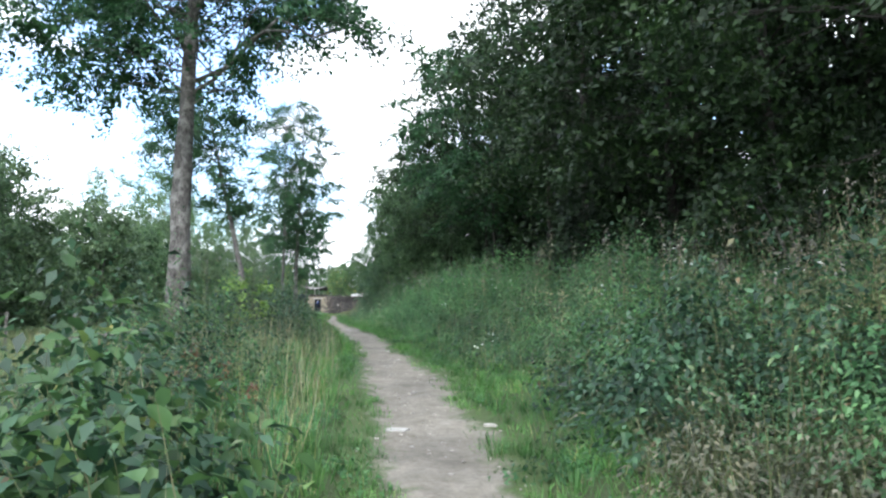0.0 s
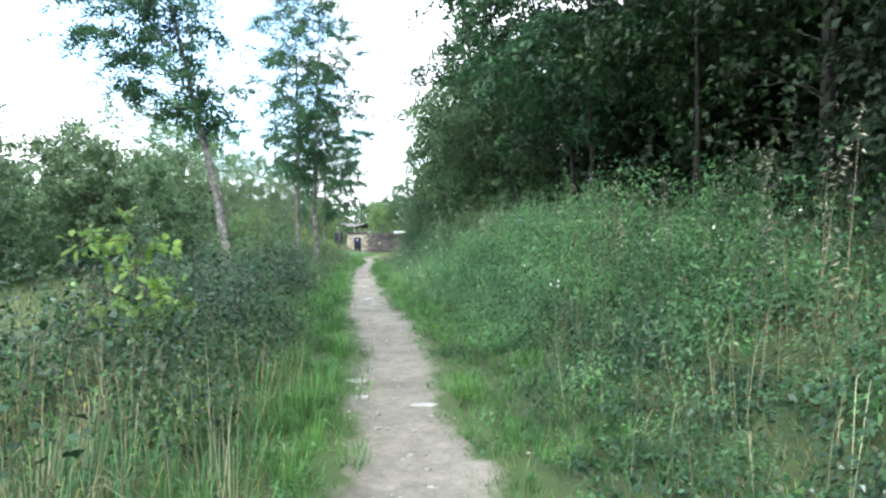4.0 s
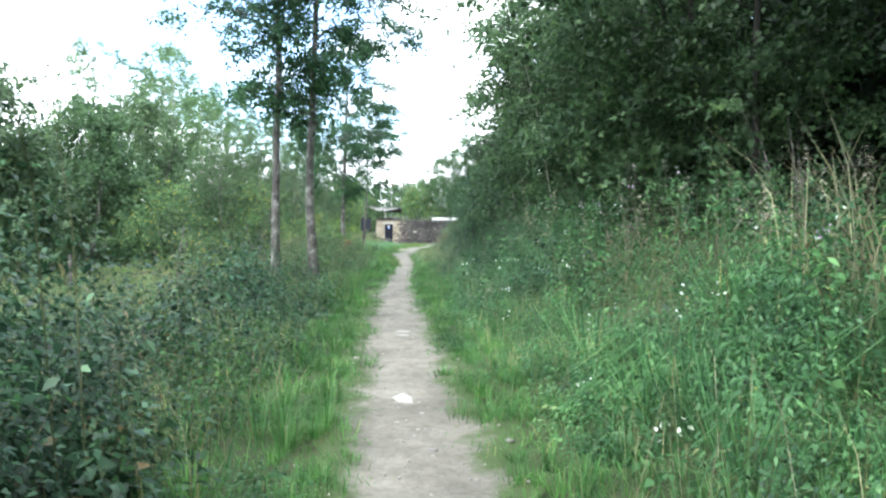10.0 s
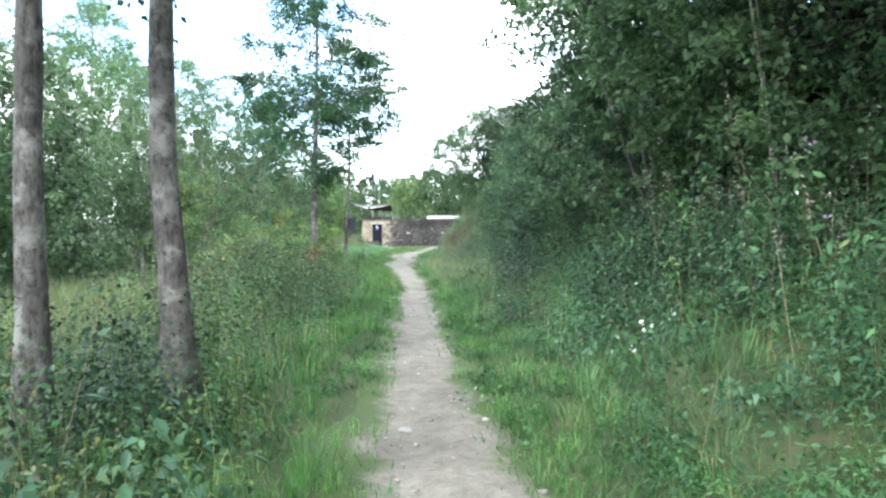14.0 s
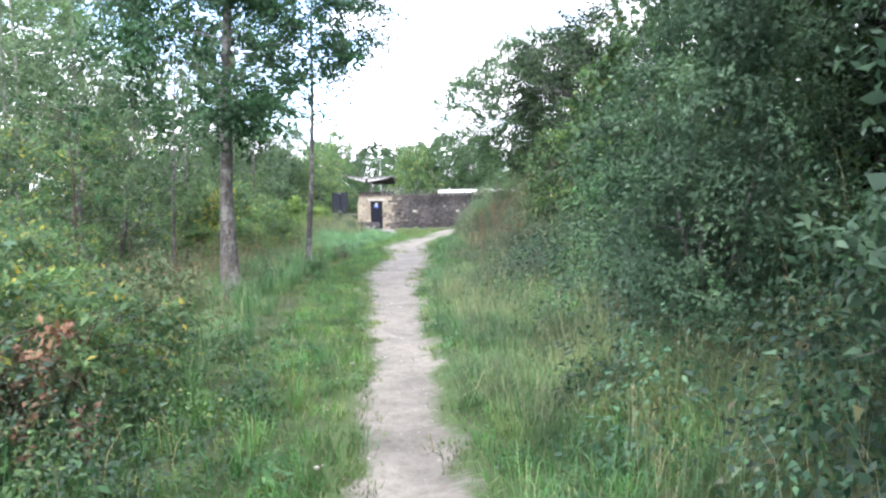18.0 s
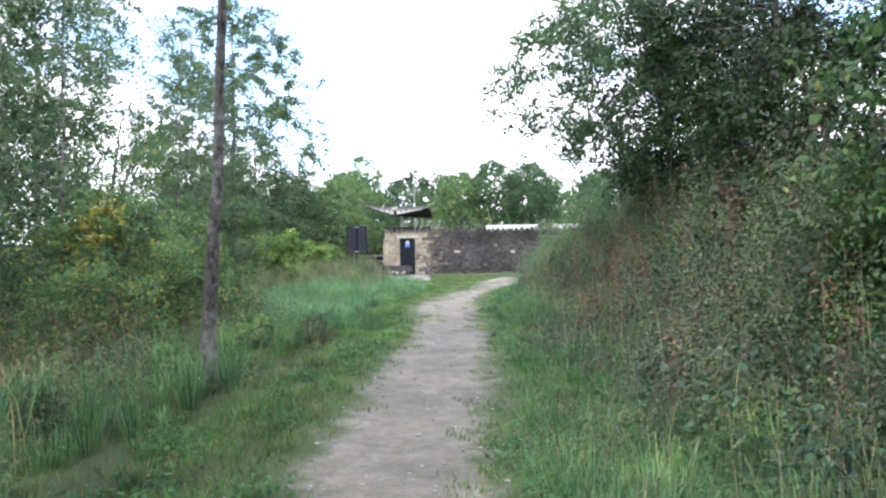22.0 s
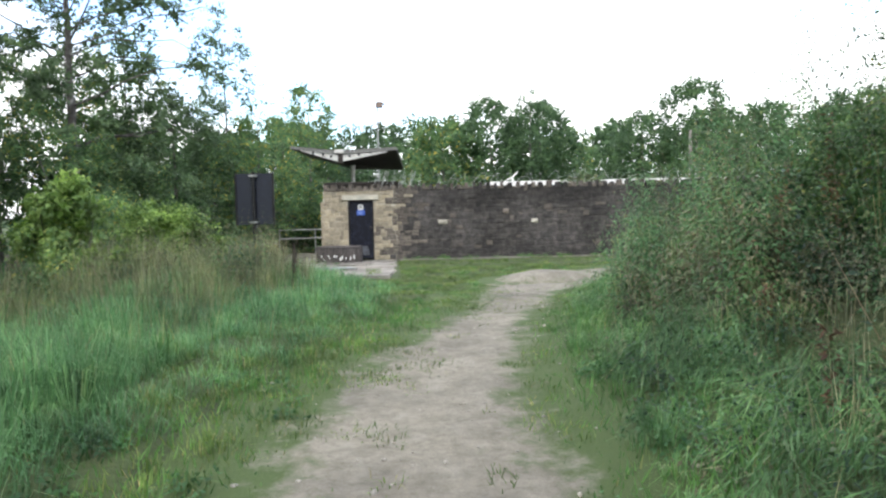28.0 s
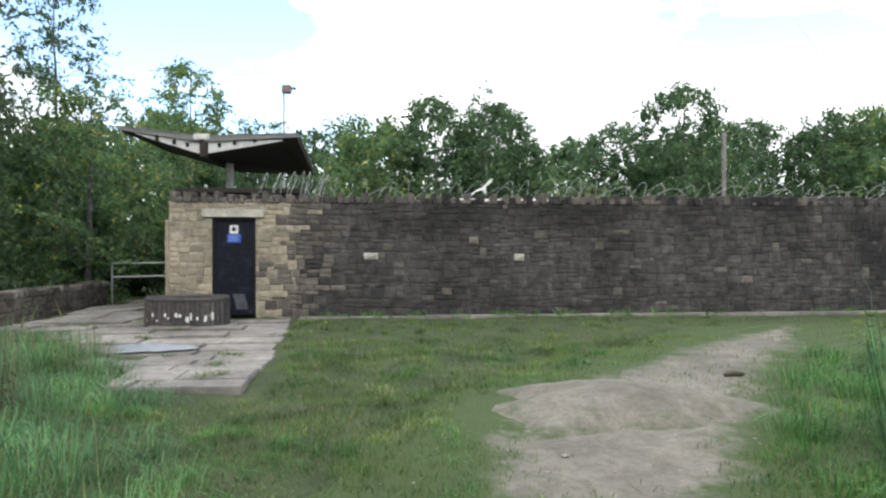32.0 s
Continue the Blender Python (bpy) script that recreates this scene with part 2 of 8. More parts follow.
M_DRYGRASS = leaf_mat("dry_grass", [(0, (0.19, 0.17, 0.10)), (0.6, (0.33, 0.295, 0.19)), (1, (0.46, 0.42, 0.29))], 0.7, 0.25)
M_YELLOWLEAF = leaf_mat("bright_yellow_leaf", [(0, (0.26, 0.27, 0.05)), (0.6, (0.48, 0.4, 0.07)), (1, (0.62, 0.5, 0.12))], 0.5, 0.4)
M_RUSTLEAF = leaf_mat("rust_leaf", [(0, (0.1, 0.05, 0.036)), (0.6, (0.18, 0.092, 0.062)), (1, (0.28, 0.16, 0.1))], 0.6, 0.25)
M_DEADDOCK = leaf_mat("dead_dock", [(0, (0.045, 0.03, 0.022)), (1, (0.13, 0.085, 0.06))], 0.7, 0.1)
M_SEED = leaf_mat("fluffy_seed_head", [(0, (0.22, 0.18, 0.16)), (0.6, (0.34, 0.29, 0.26)), (1, (0.46, 0.42, 0.38))], 0.7, 0.3)
M_PINK = leaf_mat("pink_petal", [(0, (0.45, 0.25, 0.48)), (1, (0.75, 0.6, 0.78))], 0.5, 0.3)
M_WHITE = leaf_mat("white_petal", [(0, (0.75, 0.76, 0.72)), (1, (0.85, 0.85, 0.82))], 0.5, 0.3)
def bark_mat(name, dark, mid, pale, lichen=0.62):
    """Upright fissures, knots of darker bark and pale lichen in patches."""
    m, nodes, links, b = base_mat(name, 0.9)
    geo = nodes.new("ShaderNodeNewGeometry")
    mp = nodes.new("ShaderNodeMapping")
    mp.inputs["Scale"].default_value = (1.0, 1.0, 0.4)
    links.new(geo.outputs["Position"], mp.inputs["Vector"])
    n = nodes.new("ShaderNodeTexNoise")
    n.inputs["Scale"].default_value, n.inputs["Detail"].default_value, n.inputs["Roughness"].default_value = 24.0, 7.0, 0.65
    links.new(mp.outputs["Vector"], n.inputs["Vector"])
    r = ramp(nodes, [(0.34, dark), (0.52, mid), (0.7, tuple(c * 1.35 for c in mid))])
    links.new(n.outputs["Fac"], r.inputs["Fac"])
    n2 = noise_node(nodes, links, 4.5, 6.0, 0.7, "World")
    mask = ramp(nodes, [(lichen - 0.07, (0, 0, 0)), (lichen + 0.05, (1, 1, 1))])
    links.new(n2.outputs["Fac"], mask.inputs["Fac"])
    col = mix_rgb(nodes, links, mask.outputs["Color"], r.outputs["Color"], pale)
    n3 = noise_node(nodes, links, 1.3, 4.0, 0.6, "World")
    r3 = ramp(nodes, [(0.35, (0.62, 0.6, 0.58)), (0.65, (1.25, 1.22, 1.16))])
    links.new(n3.outputs["Fac"], r3.inputs["Fac"])
    links.new(mix_rgb(nodes, links, 1.0, col, r3.outputs["Color"], "MULTIPLY"), b.inputs["Base Color"])
    add_bump(nodes, links, b, n.outputs["Fac"], 0.9, 0.025)
    return m


M_BARK = bark_mat("grey_bark", (0.03, 0.028, 0.027), (0.128, 0.122, 0.119), (0.28, 0.28, 0.272), 0.56)
# bark tone of trunks in deep shade, put into the base colour
M_SHADEBARK = bark_mat("shaded_wood_bark", (0.012, 0.011, 0.01), (0.032, 0.029, 0.025), (0.05, 0.05, 0.04), 0.7)
M_BIRCH = grain_mat("pale_bark", (0.2, 0.19, 0.16), (0.5, 0.48, 0.42), 10.0, 0.8, 0.4, 0.01)
M_TWIG = grain_mat("brown_twig", (0.05, 0.04, 0.028), (0.13, 0.1, 0.07), 20.0, 0.9, 0.3, 0.01)
M_STEM = grain_mat("green_stem", (0.07, 0.11, 0.04), (0.16, 0.15, 0.07), 20.0, 0.7, 0.0)
M_DEADSTEM = grain_mat("dead_stem", (0.2, 0.16, 0.1), (0.42, 0.36, 0.25), 20.0, 0.8, 0.0)
M_PEBBLE = grain_mat("pebble", (0.25, 0.235, 0.21), (0.46, 0.44, 0.4), 12.0, 0.8, 0.3, 0.005, 0.3, random_tone=0.3)
M_GOLD = grain_mat("golden_sandstone", (0.25, 0.213, 0.15), (0.43, 0.38, 0.29), 9.0, 0.9, 0.6, 0.008, 0.4, 40.0, random_tone=0.26)
M_SOOT = grain_mat("sooty_sandstone", (0.025, 0.0235, 0.023), (0.099, 0.091, 0.086), 5.0, 0.92, 0.8, 0.015, 1.1, 30.0, random_tone=0.26)
M_SOOT2 = grain_mat("half_cleaned_sandstone", (0.08, 0.07, 0.061), (0.18, 0.157, 0.132), 7.0, 0.9, 0.5, 0.008, 0.6, 40.0, random_tone=0.2)
M_MORTAR = grain_mat("lime_mortar", (0.33, 0.3, 0.24), (0.46, 0.42, 0.345), 25.0, 0.95, 0.3, 0.005)
M_SOOTMORTAR = grain_mat("sooty_mortar", (0.03, 0.027, 0.026), (0.09, 0.08, 0.077), 5.0, 0.95, 0.4, 0.008, 0.9)
M_FLATSTONE = grain_mat("flat_path_stone", (0.3, 0.29, 0.265), (0.45, 0.44, 0.41), 12.0, 0.85, 0.4, 0.006, 0.4, random_tone=0.2)
M_PALESTONE = grain_mat("pale_dressed_stone", (0.42, 0.39, 0.32), (0.6, 0.57, 0.49), 12.0, 0.85, 0.3, 0.004)
M_CONCRETE = grain_mat("weathered_concrete", (0.19, 0.175, 0.155), (0.34, 0.318, 0.288), 6.0, 0.9, 0.4, 0.006, 0.7, 60.0, random_tone=0.14)
M_BRICK = grain_mat("dark_brick", (0.045, 0.04, 0.039), (0.11, 0.097, 0.092), 14.0, 0.85, 0.5, 0.006, 0.4, random_tone=0.25)
def scuffed_mat():
    """Navy gloss paint with chalky rubbed patches."""
    m, nodes, links, b = base_mat("navy_door_paint", 0.55)
    b.inputs["Specular IOR Level"].default_value = 0.25
    n = noise_node(nodes, links, 5.0, 6.0, 0.7)
    r = ramp(nodes, [(0.5, (0.006, 0.007, 0.014)), (0.64, (0.018, 0.022, 0.042)), (0.78, (0.08, 0.09, 0.12))])
    links.new(n.outputs["Fac"], r.inputs["Fac"])
    links.new(r.outputs["Color"], b.inputs["Base Color"])
    return m


M_DOOR = scuffed_mat()
M_SIGNBACK = plain_mat("dark_blue_panel", (0.014, 0.018, 0.032), 0.5, 0.0, 0.25)
M_BLACK = plain_mat("black_metal", (0.015, 0.015, 0.017), 0.45, 0.3)
M_ROOFTOP = plain_mat("grey_roof_edge", (0.2, 0.2, 0.19), 0.6)
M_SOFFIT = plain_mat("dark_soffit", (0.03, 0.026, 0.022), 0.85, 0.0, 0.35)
M_FASCIA = plain_mat("flaking_white_paint", (0.62, 0.61, 0.58), 0.6, 0.0, 0.2)
M_GALV = plain_mat("galvanised_steel", (0.42, 0.43, 0.43), 0.45, 0.7)
M_WIRE = plain_mat("weathered_wire", (0.5, 0.52, 0.5), 0.5, 0.4)
M_WHITEPAINT = plain_mat("white_paint", (0.78, 0.78, 0.76), 0.55, 0.0, 0.08)
M_BLUE = plain_mat("blue_sign_paint", (0.03, 0.09, 0.42), 0.4, 0.0, 0.1)
M_DARKTIMBER = plain_mat("dark_timber", (0.035, 0.028, 0.023), 0.85, 0.0, 0.4)
M_SOIL = grain_mat("dark_soil", (0.04, 0.03, 0.02), (0.1, 0.08, 0.055), 14.0, 0.95, 0.6, 0.02)
M_HILL = grain_mat("far_woodland", (0.05, 0.085, 0.05), (0.12, 0.16, 0.1), 0.15, 0.95, 0.0)
# pale blue base colour stands in for the sky mirrored in the puddle
M_PUDDLE = plain_mat("sky_tinted_puddle", (0.5, 0.54, 0.58), 0.15, 0.0, 0.06)


def ground_mat():
    """Earth and low turf; worn, drier soil where the turf is thin."""
    m, nodes, links, b = base_mat("turf_and_earth", 0.95)
    n1 = noise_node(nodes, links, 1.6, 6.0, 0.65, "World")
    n2 = noise_node(nodes, links, 24.0, 5.0, 0.6, "World")
    r = ramp(nodes, [(0.3, (0.035, 0.05, 0.02)), (0.55, (0.06, 0.088, 0.03)), (0.72, (0.11, 0.105, 0.06))])
    links.new(n1.outputs["Fac"], r.inputs["Fac"])
    r2 = ramp(nodes, [(0.3, (0.7, 0.7, 0.7)), (0.7, (1.25, 1.25, 1.2))])
    links.new(n2.outputs["Fac"], r2.inputs["Fac"])
    links.new(mix_rgb(nodes, links, 1.0, r.outputs["Color"], r2.outputs["Color"], "MULTIPLY"), b.inputs["Base Color"])
    add_bump(nodes, links, b, n2.outputs["Fac"], 0.8, 0.04)
    return m


M_GROUND = ground_mat()


def path_mat():
    """Trodden gravel and dry earth that breaks up into turf towards its edge (attribute: how near the edge)."""
    m, nodes, links, b = base_mat("trodden_gravel", 0.95)
    n1 = noise_node(nodes, links, 5.0, 7.0, 0.65, "World")
    n2 = noise_node(nodes, links, 0.9, 4.0, 0.6, "World")
    n3 = noise_node(nodes, links, 70.0, 4.0, 0.7, "World")
    r = ramp(nodes, [(0.25, (0.165, 0.151, 0.122)), (0.5, (0.24, 0.223, 0.187)), (0.78, (0.31, 0.293, 0.255))])
    links.new(n1.outputs["Fac"], r.inputs["Fac"])
    r2 = ramp(nodes, [(0.3, (0.6, 0.595, 0.59)), (0.5, (0.92, 0.915, 0.9)), (0.7, (1.12, 1.11, 1.09))])
    links.new(n2.outputs["Fac"], r2.inputs["Fac"])
    r3 = ramp(nodes, [(0.35, (0.82, 0.815, 0.81)), (0.6, (1.0, 1.0, 1.0)), (0.75, (1.3, 1.3, 1.28))])
    links.new(n3.outputs["Fac"], r3.inputs["Fac"])
    col = mix_rgb(nodes, links, 1.0, r.outputs["Color"], r2.outputs["Color"], "MULTIPLY")
    col = mix_rgb(nodes, links, 1.0, col, r3.outputs["Color"], "MULTIPLY")
    n5 = noise_node(nodes, links, 17.0, 6.0, 0.7, "World")
    r5 = ramp(nodes, [(0.34, (0.78, 0.77, 0.75)), (0.5, (1.0, 1.0, 1.0)), (0.68, (1.12, 1.115, 1.1))])
    links.new(n5.outputs["Fac"], r5.inputs["Fac"])
    col = mix_rgb(nodes, links, 1.0, col, r5.outputs["Color"], "MULTIPLY")
    at = nodes.new("ShaderNodeAttribute")
    at.attribute_name = "edge"
    n4 = noise_node(nodes, links, 2.6, 8.0, 0.72, "World")
    s = nodes.new("ShaderNodeMath")
    s.operation = "MULTIPLY_ADD"
    s.inputs[1].default_value, s.inputs[2].default_value = 1.7, -0.86
    links.new(n4.outputs["Fac"], s.inputs[0])
    add = nodes.new("ShaderNodeMath")
    add.operation = "ADD"
    links.new(at.outputs["Fac"], add.inputs[0])
    links.new(s.outputs[0], add.inputs[1])
    er = ramp(nodes, [(0.64, (0, 0, 0)), (1.0, (1, 1, 1))])
    links.new(add.outputs[0], er.inputs["Fac"])
    tr = ramp(nodes, [(0.3, (0.036, 0.066, 0.018)), (0.7, (0.08, 0.115, 0.036))])
    links.new(n3.outputs["Fac"], tr.inputs["Fac"])
    links.new(mix_rgb(nodes, links, er.outputs["Color"], col, tr.outputs["Color"]), b.inputs["Base Color"])
    add_bump(nodes, links, b, n3.outputs["Fac"], 0.4, 0.01)
    return m


M_PATH = path_mat()


# ---- mesh helpers ----
RNG = np.random.default_rng(7)


def mesh_np(name, verts, faces, mats, face_mats=None, smooth=False):
    """A mesh from arrays; faces is an (n, 3) or (n, 4) array or a list of such arrays."""
    if not isinstance(faces, list):
        faces = [faces]
    faces = [np.asarray(f, dtype=np.int64) for f in faces if len(f)]
    me = bpy.data.meshes.new(name)
    verts = np.asarray(verts, dtype=np.float32)
    me.vertices.add(len(verts))
    me.vertices.foreach_set("co", verts.ravel())
    sizes = np.concatenate([np.full(len(f), f.shape[1]) for f in faces])
    idx = np.concatenate([f.ravel() for f in faces])
    me.loops.add(len(idx))
    me.loops.foreach_set("vertex_index", idx.astype(np.int32))
    me.polygons.add(len(sizes))
    starts = np.concatenate([[0], np.cumsum(sizes)[:-1]])
    me.polygons.foreach_set("loop_start", starts.astype(np.int32))
    if face_mats is not None:
        me.polygons.foreach_set("material_index", np.asarray(face_mats, dtype=np.int32))
    if smooth:
        me.polygons.foreach_set("use_smooth", np.ones(len(sizes), dtype=bool))
    me.update(calc_edges=True)
    for m in (mats if isinstance(mats, (list, tuple)) else [mats]):
        me.materials.append(m)
    return me


def edge_attribute(me, values):
    at = me.attributes.new("edge", "FLOAT", "POINT")
    at.data.foreach_set("value", np.asarray(values, dtype=np.float32).ravel())
    return me


def sub(name, me, parent, label=""):
    """Link mesh data as a part of parent; its coordinates are those of the parent."""
    ob = new(name, me)
    ob.parent = parent
    return tagged(ob, label) if label else ob


def bm_mesh(name, bm, material):
    me = bpy.data.meshes.new(name)
    bm.to_mesh(me)
    bm.free()
    me.materials.append(material)
    return me


def part(name, bm, material, parent, label=""):
    return sub(name, bm_mesh(name, bm, material), parent, label)


def thing(name, x, y, z, label, category, group="", kind=""):
    ob = new(name)
    ob.empty_display_size = 0.2
    ob.location = (x, y, z)
    return tagged(ob, label, category, group, kind)


def box_bm(x0, x1, y0, y1, z0, z1, bevel=0.0, bm=None):
    own = bm is None
    bm = bm or bmesh.new()
    r = bmesh.ops.create_cube(bm, size=1.0, matrix=Matrix.Translation(((x0 + x1) / 2, (y0 + y1) / 2, (z0 + z1) / 2)) @ Matrix.Diagonal((x1 - x0, y1 - y0, z1 - z0, 1)))
    if bevel and own:
        bmesh.ops.bevel(bm, geom=bm.edges[:], offset=bevel, segments=2, affect="EDGES")
    return bm


def tube(pts, radii, n=7):
    """Vertices and quads of a tube along pts."""
    pts, radii = np.asarray(pts, float), np.asarray(radii, float)
    d = np.gradient(pts, axis=0)
    d /= np.linalg.norm(d, axis=1, keepdims=True) + 1e-9
    ref = np.where(np.abs(d[:, 2:3]) > 0.9, [[1.0, 0, 0]], [[0, 0, 1.0]])
    u = np.cross(d, ref)
    u /= np.linalg.norm(u, axis=1, keepdims=True) + 1e-9
    v = np.cross(d, u)
    a = np.linspace(0, 2 * np.pi, n, endpoint=False)
    ring = pts[:, None] + radii[:, None, None] * (np.cos(a)[None, :, None] * u[:, None] + np.sin(a)[None, :, None] * v[:, None])
    m = len(pts)
    i, j = np.meshgrid(np.arange(m - 1), np.arange(n), indexing="ij")
    k = (j + 1) % n
    f = np.stack([i * n + j, i * n + k, (i + 1) * n + k, (i + 1) * n + j], -1).reshape(-1, 4)
    return ring.reshape(-1, 3), f


def join_tubes(list_of):
    vs, fs, o = [], [], 0
    for v, f in list_of:
        vs.append(v)
        fs.append(f + o)
        o += len(v)
    return np.concatenate(vs), np.concatenate(fs)


def leaf_arrays(p, size, rng, ratio=0.5, droop=0.25, up=0.5, aim=None, tri=False, nrm=None, full=False):
    """Rhombic folded leaves at p: four corners each, one face each."""
    n = len(p)
    size = np.broadcast_to(np.asarray(size, float), (n,)) * rng.uniform(0.65, 1.3, n)
    d = rng.normal(size=(n, 3))
    if aim is not None:
        d = d * 0.6 + aim
    d[:, 2] -= droop
    d /= np.linalg.norm(d, axis=1, keepdims=True)
    w = rng.normal(size=(n, 3))
    w[:, 2] += up
    if nrm is not None:
        w = w * 0.38 + nrm
    s = np.cross(d, w)
    s /= np.linalg.norm(s, axis=1, keepdims=True) + 1e-9
    nn = np.cross(s, d)
    half = (size * ratio * 0.5)[:, None]
    ln = size[:, None]
    mid = p + d * ln * 0.42 + nn * half * 0.35
    if tri:
        v = np.stack([p - s * half * 1.1, p + s * half * 1.1, p + d * ln], 1).reshape(-1, 3)
        return v, np.arange(n * 3).reshape(-1, 3)
    if full:
        one, two, tip = p + d * ln * 0.26 + nn * half * 0.2, p + d * ln * 0.66 + nn * half * 0.3, p + d * ln - nn * half * 0.3
        v = np.stack([p, one + s * half * 0.9, two + s * half * 0.85, tip, two - s * half * 0.85, one - s * half * 0.9], 1).reshape(-1, 3)
        k = np.arange(n)[:, None] * 6
        return v, np.concatenate([k + np.array([[0, 1, 2, 3]]), k + np.array([[0, 3, 4, 5]])])
    v = np.stack([p, mid + s * half, p + d * ln - nn * half * 0.25, mid - s * half], 1).reshape(-1, 3)
    f = np.arange(n * 4).reshape(-1, 4)
    return v, f


def mixed_leaves(p, size, rng, ratio, droop, up, aim, nrm, deep, full=False):
    """Folded leaves outside and plain three-cornered ones where deep is true, inside the foliage."""
    pick = lambda a, m: None if a is None else a[m]
    size = np.broadcast_to(np.asarray(size, float), (len(p),))
    v1, f1 = leaf_arrays(p[~deep], size[~deep], rng, ratio, droop, up, pick(aim, ~deep), False, pick(nrm, ~deep), full)
    v2, f2 = leaf_arrays(p[deep], size[deep] * 1.1, rng, ratio, droop, up, pick(aim, deep), True, pick(nrm, deep))
    return np.concatenate([v1, v2]), [f1, f2 + len(v1)]


def blade_arrays(p, h, width, rng, bend=0.45, short=False):
    """Grass blades: a quad and a tip triangle each; short ones a quad alone."""
    n = len(p)
    a = rng.uniform(0, 2 * np.pi, n)
    side = np.stack([np.cos(a), np.sin(a), np.zeros(n)], 1) * (np.broadcast_to(width, (n,)) * 0.5)[:, None]
    b = rng.uniform(0, 2 * np.pi, n)
    out = np.stack([np.cos(b), np.sin(b), np.zeros(n)], 1) * (h * bend * rng.uniform(0.2, 1.0, n))[:, None]
    upv = np.stack([np.zeros(n), np.zeros(n), h], 1)
    m = p + upv * 0.6 + out * 0.35
    tip = p + upv * 0.95 + out
    if short:
        v = np.stack([p - side, p + side, tip + side * 0.2, tip - side * 0.2], 1).reshape(-1, 3)
        return v, [np.arange(n * 4).reshape(-1, 4)]
    v = np.stack([p - side, p + side, m + side * 0.8, tip, m - side * 0.8], 1).reshape(-1, 3)
    k = np.arange(n)[:, None] * 5
    return v, [k + np.array([[0, 1, 2, 4]]), k + np.array([[4, 2, 3]])]


# ---- the plan ----
HEIGHT_Y = np.array([-30, 0, 5, 10, 15, 20, 25, 30, 40, 50, 60, 68, 72, 76, 80, 86, 93, 100, 140.0])
HEIGHT_Z = np.array([-1.2, -1.0, -0.86, -0.5, -0.32, -0.27, -0.14, -0.06, -0.12, -0.02, 0.0, 0.0, -0.07, -0.2, -0.2, -0.13, -0.08, -0.08, 0.0])
PATH_Y = np.array([-8, 4, 10, 15, 20.5, 24, 27.3, 30.5, 33.2, 38.2, 42.6, 44, 47.7, 55, 59.8, 61.5, 64, 67, 72, 76, 80, 82, 84, 87, 90, 92, 94, 96, 98.5])
PATH_X = np.array([1.9, 2.2, 2.3, 2.33, 2.09, 1.97, 1.52, 1.25, 1.14, 0.78, 0.52, 0.38, 0.3, 0.25, 0.02, -0.1, -0.3, -0.45, -0.36, -0.34, -0.5, -0.62, -0.4, 0.3, 1.1, 2.0, 3.6, 5.6, 8.0])
PATH_W = np.array([1.1, 1.0, 0.9, 1.1, 0.78, 0.92, 1.0, 0.84, 0.92, 0.96, 0.85, 0.88, 0.74, 0.7, 0.68, 0.8, 1.0, 1.3, 1.5, 1.56, 1.75, 2.1, 1.8, 1.5, 2.2, 2.6, 2.6, 2.4, 2.2])


def smooth_interp(y, ys, vs):
    return (np.interp(y - 0.9, ys, vs) + np.interp(y, ys, vs) * 2 + np.interp(y + 0.9, ys, vs)) / 4


def path_x(y):
    return smooth_interp(y, PATH_Y, PATH_X)


def path_w(y):
    return smooth_interp(y, PATH_Y, PATH_W)


def sstep(a, b, x):
    t = np.clip((x - a) / (b - a), 0, 1)
    return t * t * (3 - 2 * t)


def wave(x, y, f, k=0.0):
    return np.sin(x * f * 1.31 + k + 1.7 * np.sin(y * f * 0.83 + k)) * np.sin(y * f * 1.07 + 2.3 * k + 1.3 * np.sin(x * f * 0.71))


def ground_z(x, y):
    x, y = np.asarray(x, float), np.asarray(y, float)
    z = smooth_interp(y, HEIGHT_Y, HEIGHT_Z)
    d = x - path_x(y)
    on = 1 - sstep(85.5, 90.5, y)
    right = d - path_w(y) / 2 - 0.7
    z = z + on * (1.45 * sstep(0.0, 4.3, right) + 0.06 * np.clip(right - 4, 0, 30))
    left = -d - path_w(y) / 2 - 1.2
    z = z - 0.55 * sstep(0.5, 7.0, left) * (1 - sstep(84, 92, y))
    z = z + 0.5 * np.exp(-(((x + 5.6) / 2.2) ** 2 + ((y - 88) / 4.5) ** 2))
    off = sstep(0.6, 2.5, np.abs(d)) * (1 - 0.7 * sstep(86, 91, y))
    z = z + off * (0.09 * wave(x, y, 1.1) + 0.05 * wave(x, y, 2.9, 1.0))
    z = z + 0.012 * wave(x, y, 5.0, 2.0) - 0.03 * (1 - sstep(0.3, 0.75, np.abs(d) / np.maximum(path_w(y), 0.1)))
    return z


